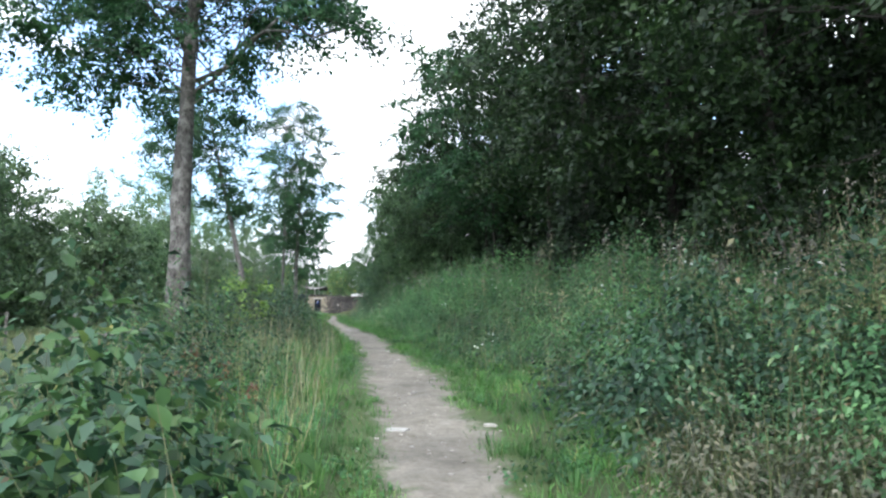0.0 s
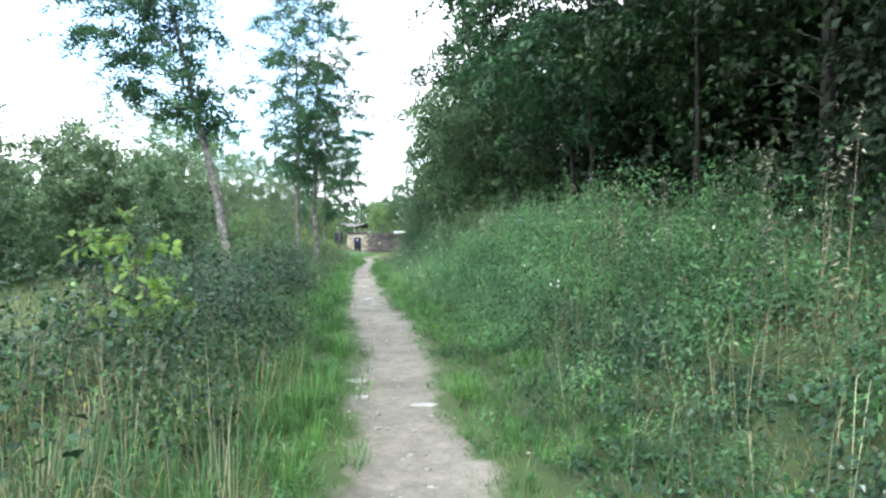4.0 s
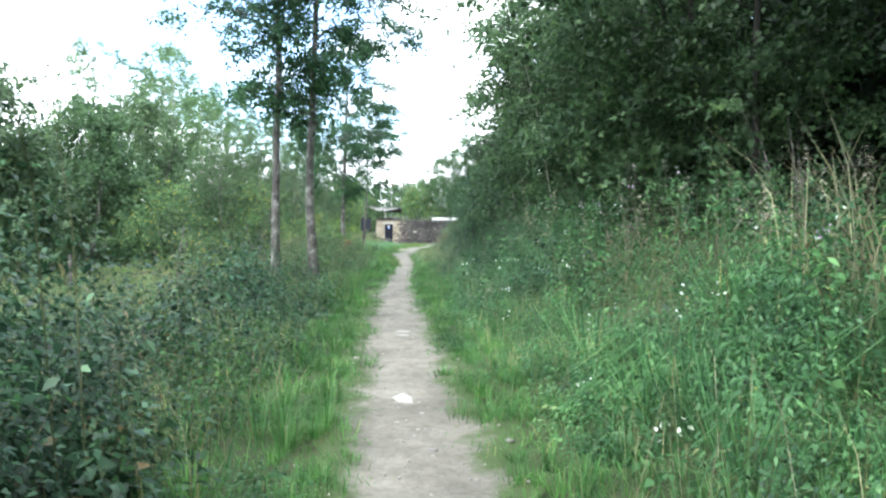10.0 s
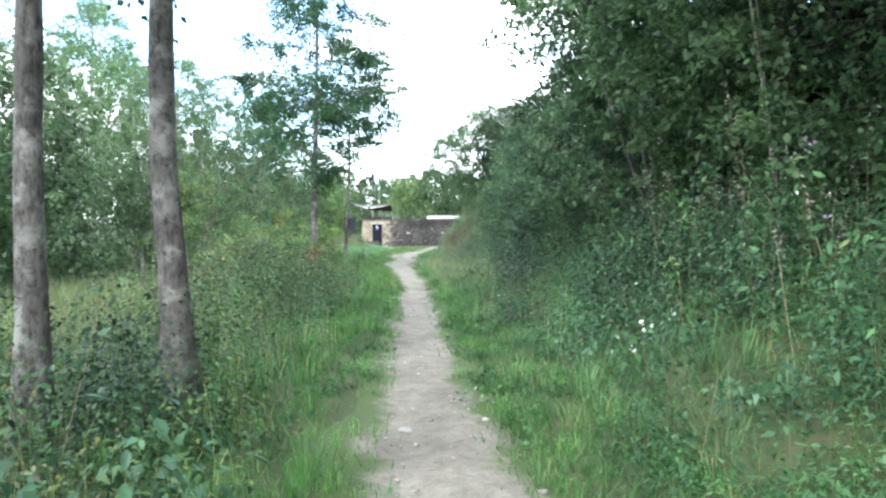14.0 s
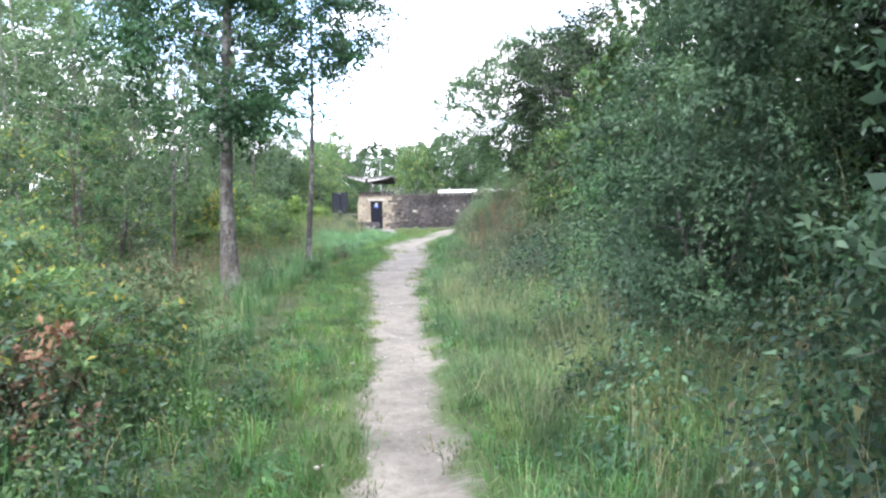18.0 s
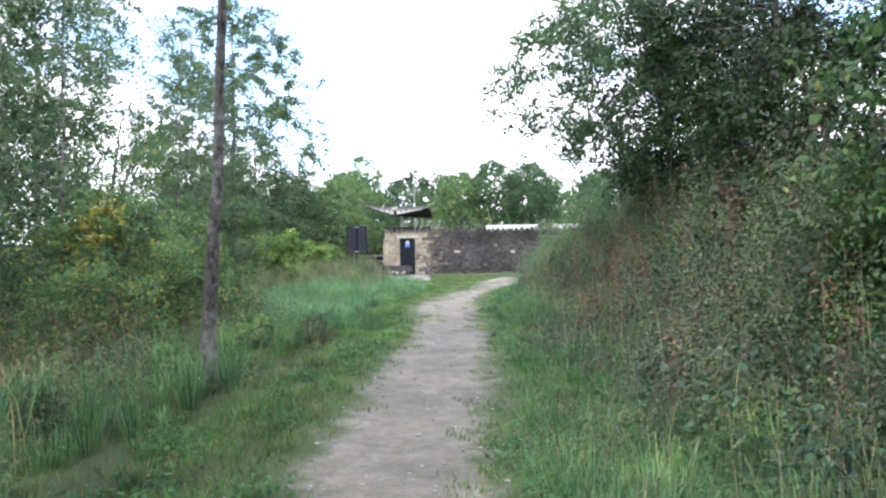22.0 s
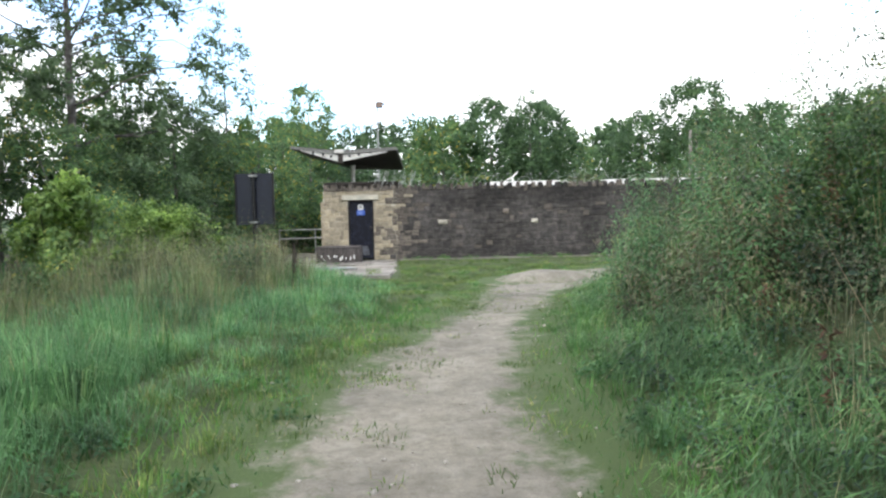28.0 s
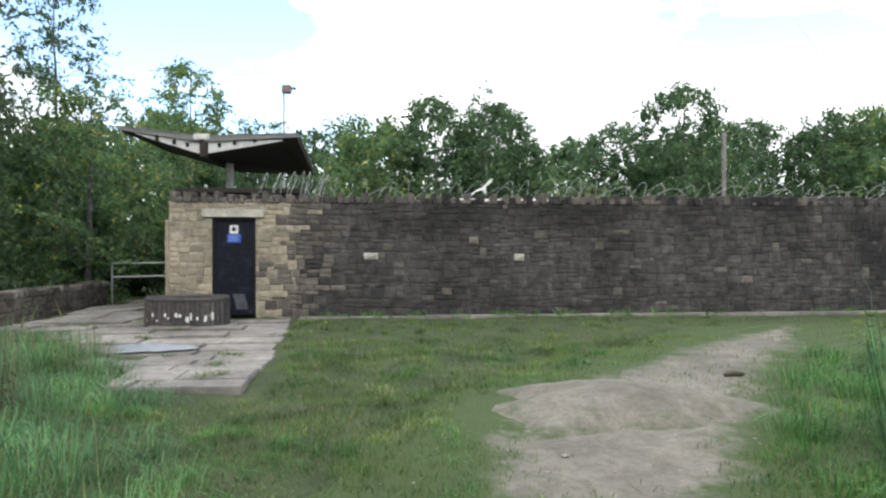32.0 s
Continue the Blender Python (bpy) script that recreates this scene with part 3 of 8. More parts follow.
def build_ground():
    xs = np.concatenate([np.linspace(-700, -60, 14), np.linspace(-50, -14, 19), np.arange(-12, -3.3, 0.45), np.arange(-3.2, 4.21, 0.16), np.arange(4.6, 14.01, 0.45), np.linspace(16, 60, 16), np.linspace(90, 700, 12)])
    ys = np.concatenate([np.linspace(-500, -40, 12), np.linspace(-30, -4, 12), np.arange(-3, 101, 0.55), np.linspace(102, 150, 18), np.linspace(180, 900, 14)])
    gx, gy = np.meshgrid(xs, ys)
    under = 0.06 * (1 - sstep(0.7, 0.95, np.abs(gx - path_x(gy)) / np.maximum(path_w(gy), 0.1))) * (gy < 98)
    v = np.stack([gx, gy, ground_z(gx, gy) - under], -1).reshape(-1, 3)
    nx, ny = len(xs), len(ys)
    i, j = np.meshgrid(np.arange(ny - 1), np.arange(nx - 1), indexing="ij")
    f = np.stack([i * nx + j, i * nx + j + 1, (i + 1) * nx + j + 1, (i + 1) * nx + j], -1).reshape(-1, 4)
    tagged(new("ground", mesh_np("ground", v, f, M_GROUND, smooth=True)), "rough earth with thin turf under tall weeds", "ground", kind="structure")


def build_path():
    rng = np.random.default_rng(3)
    ys = np.arange(-6, 98.2, 0.16)
    c, w = path_x(ys), path_w(ys)
    us = np.linspace(-1.7, 1.7, 19)
    jag_l = 0.05 * np.sin(ys * 1.9) + 0.035 * np.sin(ys * 4.7 + 1) + rng.normal(0, 0.012, len(ys))
    jag_r = 0.05 * np.sin(ys * 1.7 + 2) + 0.035 * np.sin(ys * 5.3) + rng.normal(0, 0.012, len(ys))
    half = np.where(us[None] < 0, (w / 2 + jag_l)[:, None], (w / 2 + jag_r)[:, None])
    x = c[:, None] + us[None] * half
    y = np.repeat(ys[:, None], 19, 1) + rng.normal(0, 0.015, x.shape)
    z = ground_z(x, y) + 0.02 - 0.05 * np.clip(np.abs(us[None]) - 1.2, 0, 1) ** 1.0 + rng.normal(0, 0.003, x.shape)
    z += 0.025 * np.exp(-((us[None] + 0.55) / 0.3) ** 2) * (wave(x, y, 0.9, 3.0))
    v = np.stack([x, y, z], -1).reshape(-1, 3)
    i, j = np.meshgrid(np.arange(len(ys) - 1), np.arange(18), indexing="ij")
    f = np.stack([i * 19 + j, i * 19 + j + 1, (i + 1) * 19 + j + 1, (i + 1) * 19 + j], -1).reshape(-1, 4)
    me = edge_attribute(mesh_np("path", v, f, M_PATH, smooth=True), np.abs(us)[None] / 1.15 + (0.16 * sstep(74, 82, ys) + 0.22 * sstep(84, 88, ys) - 0.2 * sstep(89.5, 91, ys) * (1 - sstep(92.5, 94, ys)) + 0.5 * sstep(95.5, 98.0, ys))[:, None])
    tagged(new("path", me), "narrow trodden path of pale gravel and dry earth", "path", kind="structure")


def patch_mesh(name, cx, cy, rx, ry, lift, material, label, category, seed, kind="structure"):
    """An uneven patch of bare soil or wet ground lying on the ground."""
    rng = np.random.default_rng(seed)
    a = np.linspace(0, 2 * np.pi, 40, endpoint=False)
    wob = 1 + 0.16 * np.sin(3 * a + seed) + 0.1 * np.sin(7 * a + 2 * seed) + rng.normal(0, 0.04, 40)
    rings = np.linspace(0.0, 1.0, 7)[1:]
    x = cx + rx * rings[:, None] * np.cos(a) * wob
    y = cy + ry * rings[:, None] * np.sin(a) * wob
    z = ground_z(x, y) + lift * ((1 - rings[:, None] ** 2) ** 1.4 if lift > 0.1 else 1 - rings[:, None] ** 2.5) - 0.03 * rings[:, None] ** 4
    if kind == "puddle":
        kind, z = "structure", np.full(x.shape, float(ground_z(cx, cy)) + lift)
    v = np.concatenate([np.stack([x, y, z], -1).reshape(-1, 3), [[cx, cy, float(ground_z(cx, cy)) + lift]]])
    f4 = [(r * 40 + k, (r + 1) * 40 + k, (r + 1) * 40 + (k + 1) % 40, r * 40 + (k + 1) % 40) for r in range(5) for k in range(40)]
    f3 = [(240, k, (k + 1) % 40) for k in range(40)]
    me = edge_attribute(mesh_np(name, v, [f4, f3], material, smooth=True), np.concatenate([np.repeat(0.25 + (0.58 if lift > 0.1 else 0.75) * rings, 40), [0.25]]))
    return tagged(new(name, me), label, category, kind=kind)


def build_far_hills():
    """Low wooded hills all round, far beyond the place."""
    rng = np.random.default_rng(5)
    a = np.linspace(0, 2 * np.pi, 361)
    r = 520.0
    top = 20 + 9 * np.sin(a * 5 + 1) + 5 * np.sin(a * 11) + 2 * np.sin(a * 37) + rng.normal(0, 0.7, 361)
    top[-1] = top[0]
    low = np.stack([r * np.cos(a), r * np.sin(a) + 50, np.full(361, -8.0)], -1)
    mid = np.stack([(r + 60) * np.cos(a), (r + 60) * np.sin(a) + 50, top * 0.75], -1)
    high = np.stack([(r + 120) * np.cos(a), (r + 120) * np.sin(a) + 50, top], -1)
    v = np.concatenate([low, mid, high])
    k = np.arange(360)
    f = np.concatenate([np.stack([k, k + 1, k + 362, k + 361], -1), np.stack([k + 361, k + 362, k + 723, k + 722], -1)])
    tagged(new("backdrop", mesh_np("backdrop", v, f, M_HILL, smooth=True)), "low wooded hills far away", "hills", kind="structure")


build_ground()
build_path()
build_far_hills()
patch_mesh("soil_patch", -0.7, 65.6, 0.75, 2.2, 0.012, M_PATH, "worn bare gravel beside the path", "bare soil", 1)
patch_mesh("soil_patch", 1.9, 92.1, 1.45, 1.0, 0.24, M_PATH, "low mound of bare pale gravel on the grass", "bare soil", 2)


# ---- trees and bushes ----
def bough(start, end, rng, sag=0.12, n=6):
    """A bent line from start to end."""
    t = np.linspace(0, 1, n)[:, None]
    p = np.asarray(start) * (1 - t) + np.asarray(end) * t
    length = np.linalg.norm(np.asarray(end) - np.asarray(start))
    p = p + np.sin(t * np.pi) * np.array([[rng.normal(0, 0.07), rng.normal(0, 0.07), sag]]) * length
    p[1:-1] += rng.normal(0, 0.025, (n - 2, 3)) * length
    return p


def trunk_tube(line, rad, rng, n=14, rings=34):
    """A trunk with ribs, swellings and the knots of lost branches."""
    t0, t1 = np.linspace(0, 1, len(line)), np.linspace(0, 1, rings) ** 1.15
    pts = np.stack([np.interp(t1, t0, line[:, q]) for q in range(3)], -1)
    r = np.interp(t1, t0, rad)
    v, f = tube(pts, r, n)
    v = v.reshape(rings, n, 3)
    a = np.linspace(0, 2 * np.pi, n, endpoint=False)[None]
    z = pts[:, 2][:, None]
    swell = 0.05 * np.sin(3 * a + 0.8 * z) + 0.035 * np.sin(5 * a - 2.3 * z + 1.0) + rng.normal(0, 0.018, (rings, n)) + 0.05 * np.sin(z * 2.9 + rng.uniform(0, 6))
    swell += 0.22 * np.exp(-z / 0.25) * (0.6 + 0.4 * np.sin(4 * a + 1.0))
    for _ in range(9):
        zk, ak = rng.uniform(0.2, 0.75) * pts[-1, 2], rng.uniform(0, 2 * np.pi)
        turn = np.angle(np.exp(1j * (a - ak)))
        swell += rng.uniform(0.18, 0.42) * np.exp(-((z - zk) / 0.09) ** 2 - (turn / 0.5) ** 2)
    v = pts[:, None] + (v - pts[:, None]) * (1 + swell)[..., None]
    return v.reshape(-1, 3), f


def profile(kind, t):
    if kind == "round":
        return np.sqrt(np.clip(1 - (2 * t - 1) ** 2, 0, 1))
    if kind == "cone":
        return np.clip((1 - t) ** 0.75 * np.clip(t * 6, 0, 1) ** 0.5, 0.05, 1)
    if kind == "column":
        return np.clip(np.sin(np.pi * np.clip(t, 0.02, 1) ** 0.7) ** 0.6, 0.1, 1)
    return np.sqrt(np.clip(1 - t ** 2.2, 0, 1))  # dome


def tree(name, label, x, y, h, r, spread, leaf_mat_, n_leaf, leaf, seed, base=0.3, shape="round", lean=(0, 0), limbs=9, clusters=60,
         cluster_r=0.5, bark=None, category="tree", group="", off=(0, 0), ratio=0.5, stems=1, trunk_to=0.93, droop=0.25, squash=0.7, inner=0.06, fine=False, hang=0.28, rise=(0.0, 0.35), twigs=0, full=False):
    """A trunk (or several stems), boughs that reach into clusters of leaves, and the leaves as one crown."""
    rng = np.random.default_rng(seed)
    z0 = float(ground_z(x, y)) - 0.08
    root = thing(name, x, y, z0, label, category, group)
    bark = bark or M_BARK
    trunks = []
    for s in range(stems):
        a = rng.uniform(0, 6.28)
        fan = 0 if stems == 1 else rng.uniform(0.25, 0.75) * spread
        t = np.linspace(0, 1, 12)
        hx = lean[0] * t ** 1.2 + fan * np.cos(a) * t + np.cumsum(rng.normal(0, 0.02 * h / 8, 12))
        hy = lean[1] * t ** 1.2 + fan * np.sin(a) * t + np.cumsum(rng.normal(0, 0.012 * h / 8, 12))
        hh = h * trunk_to * (1 if stems == 1 else rng.uniform(0.55, 0.95))
        line = np.stack([hx - hx[0], hy - hy[0], hh * t], -1)
        rad = r * (1 - 0.88 * t) * (1 + 0.45 * np.exp(-t * 22)) * (1 + rng.normal(0, 0.03, 12))
        if stems > 1:
            line[:, :2] += 0.12 * np.array([np.cos(a), np.sin(a)])
        v, f = trunk_tube(line, rad, rng) if name == "alder_tree" else tube(line, rad, 10 if r > 0.1 else 6)
        sub("trunk" if stems == 1 else "stem", mesh_np("trunk", v, f, bark, smooth=True), root)
        trunks.append(line)
    # centres of the leaf clusters, within an uneven crown
    t = rng.beta(1.3, 1.3, clusters)
    a = rng.uniform(0, 2 * np.pi, clusters)
    lob = 1 + 0.16 * np.sin(2 * a + seed) + 0.12 * np.sin(5 * a + 2.1 * seed + 6 * t)
    rr = spread * profile(shape, t) * np.sqrt(rng.uniform(0.12, 1, clusters)) * lob
    cz = h * (base + (1 - base) * t)
    axis = np.stack([np.interp(cz, trunks[0][:, 2], trunks[0][:, 0]), np.interp(cz, trunks[0][:, 2], trunks[0][:, 1])], -1) if stems == 1 else np.zeros((clusters, 2))
    cen = np.stack([axis[:, 0] + rr * np.cos(a) + off[0] * np.sin(np.pi * t), axis[:, 1] + rr * np.sin(a) + off[1] * np.sin(np.pi * t), cz], -1)
    order = np.argsort(-rr)
    near = abs(x - float(path_x(min(y, 92.0)))) < 11 and y < 105
    for k in order[:limbs]:
        trunk = trunks[k % len(trunks)]
        zz = max(cen[k, 2] - rng.uniform(rise[0], rise[1]) * max(rr[k], 0.4), h * base * 0.5)
        zz = min(zz, trunk[-1, 2] * 0.94)
        st = [np.interp(zz, trunk[:, 2], trunk[:, q]) for q in range(3)]
        rb = max(0.011, r * (1 - 0.85 * zz / (trunk[-1, 2] + 0.01)) * 0.34)
        line = bough(st, cen[k], rng)
        bits = [tube(line, np.linspace(rb, rb * 0.3, 6), 5 if rb > 0.03 else 4)]
        for q in range(3 if near else 0):
            e = line[3 + (q % 2)] + rng.normal(0, cluster_r * 0.9, 3)
            bits.append(tube(bough(line[2 + q % 3], e, rng, 0.05, 4), np.linspace(rb * 0.4, rb * 0.12, 4), 3))
        v, f = join_tubes(bits)
        sub("limb", mesh_np("limb", v, f, bark, smooth=True), root)
    if stems == 1 and near and clusters > limbs and r >= 0.09:
        bits = []
        for k in order[limbs:]:
            zz = min(max(cen[k, 2] - rng.uniform(rise[0], rise[1]) * max(rr[k], 0.4), h * base * 0.6), trunks[0][-1, 2] * 0.96)
            st = [np.interp(zz, trunks[0][:, 2], trunks[0][:, q]) for q in range(3)]
            bits.append(tube(bough(st, cen[k], rng), np.linspace(0.018, 0.006, 6), 3))
        v, f = join_tubes(bits)
        tagged(sub("branchwork", mesh_np("branchwork", v, f, bark, smooth=True), root), kind="stuff")
    wt = rng.uniform(0.4, 1.6, clusters)
    # twigs fan out of each cluster and hang; leaves are strung along them
    q = 7
    root_xy = cen[:, :2] - axis
    out = np.repeat(np.stack([root_xy[:, 0], root_xy[:, 1], 0 * cz], -1) / (np.linalg.norm(root_xy, axis=1, keepdims=True) + 0.3), q, 0)
    tw = rng.normal(0, 1, (clusters * q, 3)) * 0.62 + out * 0.5 + [0, 0, 0.12]
    tw = tw / np.linalg.norm(tw, axis=1, keepdims=True) * [1, 1, squash]
    tl = 2.0 * cluster_r * np.repeat(wt, q) ** 0.5 * rng.uniform(0.4, 1.15, clusters * q)
    own = rng.choice(clusters * q, n_leaf, p=tl * np.repeat(wt, q) / (tl * np.repeat(wt, q)).sum())
    along = rng.uniform(0, 1, n_leaf) ** 0.75
    jitter = tw[own] * (tl[own] * along)[:, None] + rng.normal(0, 0.17 * cluster_r, (n_leaf, 3)) * [1, 1, 0.7]
    jitter[:, 2] -= hang * tl[own] * along ** 2
    p = cen[own // q] + jitter
    puff = tw[own] * 0.55 + [0, 0, 0.6] + out[own] * 0.3
    p[:, 2] = np.maximum(p[:, 2], 0.1 * h * base + 0.05)
    if near and twigs:
        pick = rng.choice(clusters * q, min(twigs, clusters * q), replace=False)
        v, f = join_tubes([tube(np.stack([cen[k // q] + tw[k] * tl[k] * u - [0, 0, hang * tl[k] * u * u] for u in (0.0, 0.5, 0.95)]), [0.006, 0.005, 0.002], 3) for k in pick])
        tagged(sub("twigwork", mesh_np("twigwork", v, f, M_TWIG), root), kind="stuff")
    far = abs(x - float(path_x(min(y, 92.0)))) > (9.0 if fine else 6.0) or y > 96
    deep = (along < 0.35) | far
    v, f = mixed_leaves(p, leaf * (1.25 if far else 1.0), rng, max(ratio, 0.6) if far else ratio, droop, 0.5, tw[own] * 0.7, puff, deep, full)
    m = int(n_leaf * inner * (2.5 if far else 2.0))
    if m:
        q = cen[rng.choice(clusters, m)] + rng.normal(0, 0.5 * cluster_r, (m, 3))
        q[:, 2] = np.maximum(q[:, 2], 0.15)
        v2, f2 = leaf_arrays(q, leaf * 1.15 if not far else min(leaf * 1.5, 0.45), rng, 0.8, 0.1, tri=far)
        f = f + [f2 + len(v)]
        v = np.concatenate([v, v2])
    sub("crown", mesh_np("crown", v, f, leaf_mat_), root)
    return root


# the alders beside the path
tree("alder_tree", "tall alder with a bare grey trunk beside the path", -1.9, 18.6, 12.5, 0.25, 3.9, M_ALDER, 56000, 0.1, 11, base=0.45, shape="dome", clusters=190, cluster_r=0.55, lean=(0.05, 0.4), limbs=12, ratio=0.68, hang=0.45, squash=0.5, twigs=160, rise=(-0.1, 0.2))
tree("alder_tree", "leaning slender alder with dark leaves", -2.78, 33.5, 10.2, 0.15, 2.2, M_ALDER, 27000, 0.085, 12, base=0.48, off=(-1.2, 0), clusters=84, cluster_r=0.5, lean=(-2.0, 0.3), limbs=9, ratio=0.66, hang=0.45, squash=0.5, twigs=90, rise=(-0.1, 0.25))
tree("alder_tree", "slender alder with a bare lower trunk in weeds", -2.48, 44.1, 12.8, 0.11, 2.3, M_ALDER, 27000, 0.08, 13, base=0.34, clusters=100, cluster_r=0.46, lean=(-0.2, 0.2), limbs=9, ratio=0.66, hang=0.42, squash=0.55, twigs=120, rise=(-0.1, 0.25), group="pair of alders")
tree("alder_tree", "slender alder with a bare lower trunk in weeds", -1.66, 44.8, 13.4, 0.125, 2.5, M_ALDER, 29000, 0.08, 14, base=0.32, clusters=106, cluster_r=0.46, lean=(0.2, 0.1), limbs=9, ratio=0.66, hang=0.42, squash=0.55, twigs=120, rise=(-0.1, 0.25), group="pair of alders")
tree("alder_tree", "alder with a spreading dark crown", -3.5, 64.2, 12.0, 0.15, 2.5, M_ALDER, 40000, 0.085, 15, base=0.26, shape="round", clusters=130, cluster_r=0.52, lean=(0.2, 0.4), limbs=9, ratio=0.66, hang=0.42, squash=0.55, twigs=120, rise=(-0.1, 0.25))
tree("alder_tree", "thin young alder beside the worn turf", -3.07, 70.2, 10.2, 0.085, 2.1, M_ALDER, 17000, 0.085, 16, base=0.5, clusters=64, cluster_r=0.42, lean=(0.35, 0.1), limbs=8, ratio=0.66, hang=0.4, squash=0.5, twigs=80, rise=(-0.1, 0.25))
tree("sapling", "thin bare sapling in the weeds", -5.6, 62.6, 4.2, 0.04, 0.9, M_ALDER, 350, 0.1, 17, base=0.4, clusters=12, cluster_r=0.3, limbs=8, bark=M_TWIG)

# the dark wood on the bank
wood_rng = random.Random(4)
for k in range(13):
    yy = 7.5 + k * 3.9 + wood_rng.uniform(-0.8, 0.8)
    xx = float(path_x(yy)) + 6.3 + wood_rng.uniform(-0.5, 0.9)
    hh = wood_rng.uniform(10.5, 13.5) if yy < 36 else wood_rng.uniform(8.5, 11)
    cave = 24 < yy < 42
    # below y 24 only the darker leaf: shade of the hollows put into colour
    # beyond y 42 grey-green trees, whose paler tone also carries haze in the colour
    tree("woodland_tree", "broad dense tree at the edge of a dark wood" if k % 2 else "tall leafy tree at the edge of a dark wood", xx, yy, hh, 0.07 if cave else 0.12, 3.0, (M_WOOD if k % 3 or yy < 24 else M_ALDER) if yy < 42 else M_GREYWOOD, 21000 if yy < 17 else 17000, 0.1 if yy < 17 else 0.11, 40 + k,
         base=0.24 if cave else 0.05, clusters=110, cluster_r=0.66, limbs=8, inner=0.05, off=(-0.3 if yy < 36 else -1.1, 0), bark=M_SHADEBARK, squash=0.45, hang=0.42, ratio=0.62, group="trees at the edge of the wood")
for k in range(12):
    yy = 3 + k * 5.6 + wood_rng.uniform(-1, 1)
    xx = float(path_x(min(yy, 90))) + 11.0 + wood_rng.uniform(-1, 1.5)
    tree("woodland_tree", "tree deep inside the dark wood", xx, yy, wood_rng.uniform(11, 14), 0.14, 3.6, M_SHADEWOOD, 3600, 0.3, 60 + k, base=0.06, clusters=110, cluster_r=0.7, limbs=8, bark=M_SHADEBARK, group="trees inside the wood")
for k in range(10):
    yy = 2 + k * 7.0
    tree("woodland_tree", "tree deep inside the dark wood", 17.5 + wood_rng.uniform(-1, 2), yy, wood_rng.uniform(12, 15), 0.2, 4.8, M_SHADEWOOD, 2800, 0.46, 75 + k, base=0.03, clusters=110, cluster_r=0.9, limbs=6, bark=M_SHADEBARK, group="trees inside the wood")
for k in range(10):
    tree("woodland_tree", "tree deep inside the dark wood", float(path_x(30 + k * 4.5)) + 14.0 + wood_rng.uniform(-1, 1), 30 + k * 4.5, wood_rng.uniform(6, 9), 0.15, 3.4, M_SHADEWOOD, 2000, 0.46, 400 + k, base=0.0, shape="dome", clusters=90, cluster_r=0.8, limbs=5, bark=M_SHADEBARK, group="trees inside the wood")
for k in range(7):
    yy = (8, 13, 20, 39, 42, 46, 50)[k] + wood_rng.uniform(-0.9, 0.9)
    # first three bushes hold the wood's shade in their leaf colour, later ones lighter
    tree("hazel_bush", "dark hazel bush under the edge of the wood", float(path_x(yy)) + 5.9 + wood_rng.uniform(-0.3, 0.6), yy, wood_rng.uniform(2.4, 3.6), 0.04, 1.4, (M_WOOD if k % 2 else M_SHADEWOOD) if k < 3 else M_GREYWOOD, 4600, 0.11, 300 + k,
         base=0.05, shape="dome", stems=4, clusters=46, cluster_r=0.36, limbs=7, category="bush", group="hazel bushes", fine=True)
for k, (bx, by, bl) in enumerate([(5.3, 52.0, -1.0), (5.9, 49.5, -0.7), (6.6, 46.5, 0.6), (5.6, 54.5, -0.5), (4.9, 47.5, -1.2)]):
    tree("birch_sapling", "thin pale-barked birch leaning out of the wood", bx, by, 6.5, 0.03, 0.9, M_WOOD, 1300, 0.08, 90 + k, base=0.5, clusters=22, cluster_r=0.35, limbs=6, lean=(bl, -0.3), bark=M_BIRCH, group="birch saplings")

# willow and scrub on the bank
tree("willow_bush", "grey-green willow bush overhanging the path", 3.3, 57.8, 3.7, 0.022, 1.3, M_BLUEWILLOW, 40000, 0.056, 101, inner=0.05, base=0.02, shape="dome", stems=6, clusters=130, cluster_r=0.36, limbs=16, category="bush", ratio=0.36)
tree("willow_bush", "grey-green willow bush among bank weeds", 4.0, 53.6, 3.6, 0.03, 1.5, M_BLUEWILLOW, 12000, 0.085, 102, base=0.05, shape="dome", stems=5, clusters=80, cluster_r=0.34, limbs=12, category="bush", ratio=0.4)
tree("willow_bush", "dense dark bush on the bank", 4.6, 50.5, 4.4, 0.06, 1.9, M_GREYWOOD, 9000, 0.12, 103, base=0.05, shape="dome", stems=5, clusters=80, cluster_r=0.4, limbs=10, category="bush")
for k, (bx, by, bh) in enumerate([(5.9, 56.4, 7.5), (6.6, 60.0, 8.2)]):
    tree("woodland_tree", "dark leafy tree at the end of the wood", bx, by, bh, 0.1, 2.3, M_WOOD, 15000, 0.1, 470 + k, base=0.08, clusters=90, cluster_r=0.55, limbs=9, bark=M_SHADEBARK, squash=0.5, hang=0.4, ratio=0.6, group="trees at the edge of the wood")
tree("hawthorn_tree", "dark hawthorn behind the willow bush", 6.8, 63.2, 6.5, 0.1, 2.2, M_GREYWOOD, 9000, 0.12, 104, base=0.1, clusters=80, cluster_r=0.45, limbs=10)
tree("ash_sapling", "yellow-green young tree on the bank", 4.4, 63.6, 4.2, 0.05, 1.35, M_SALLOW, 9000, 0.1, 105, base=0.15, clusters=34, cluster_r=0.34, limbs=9)
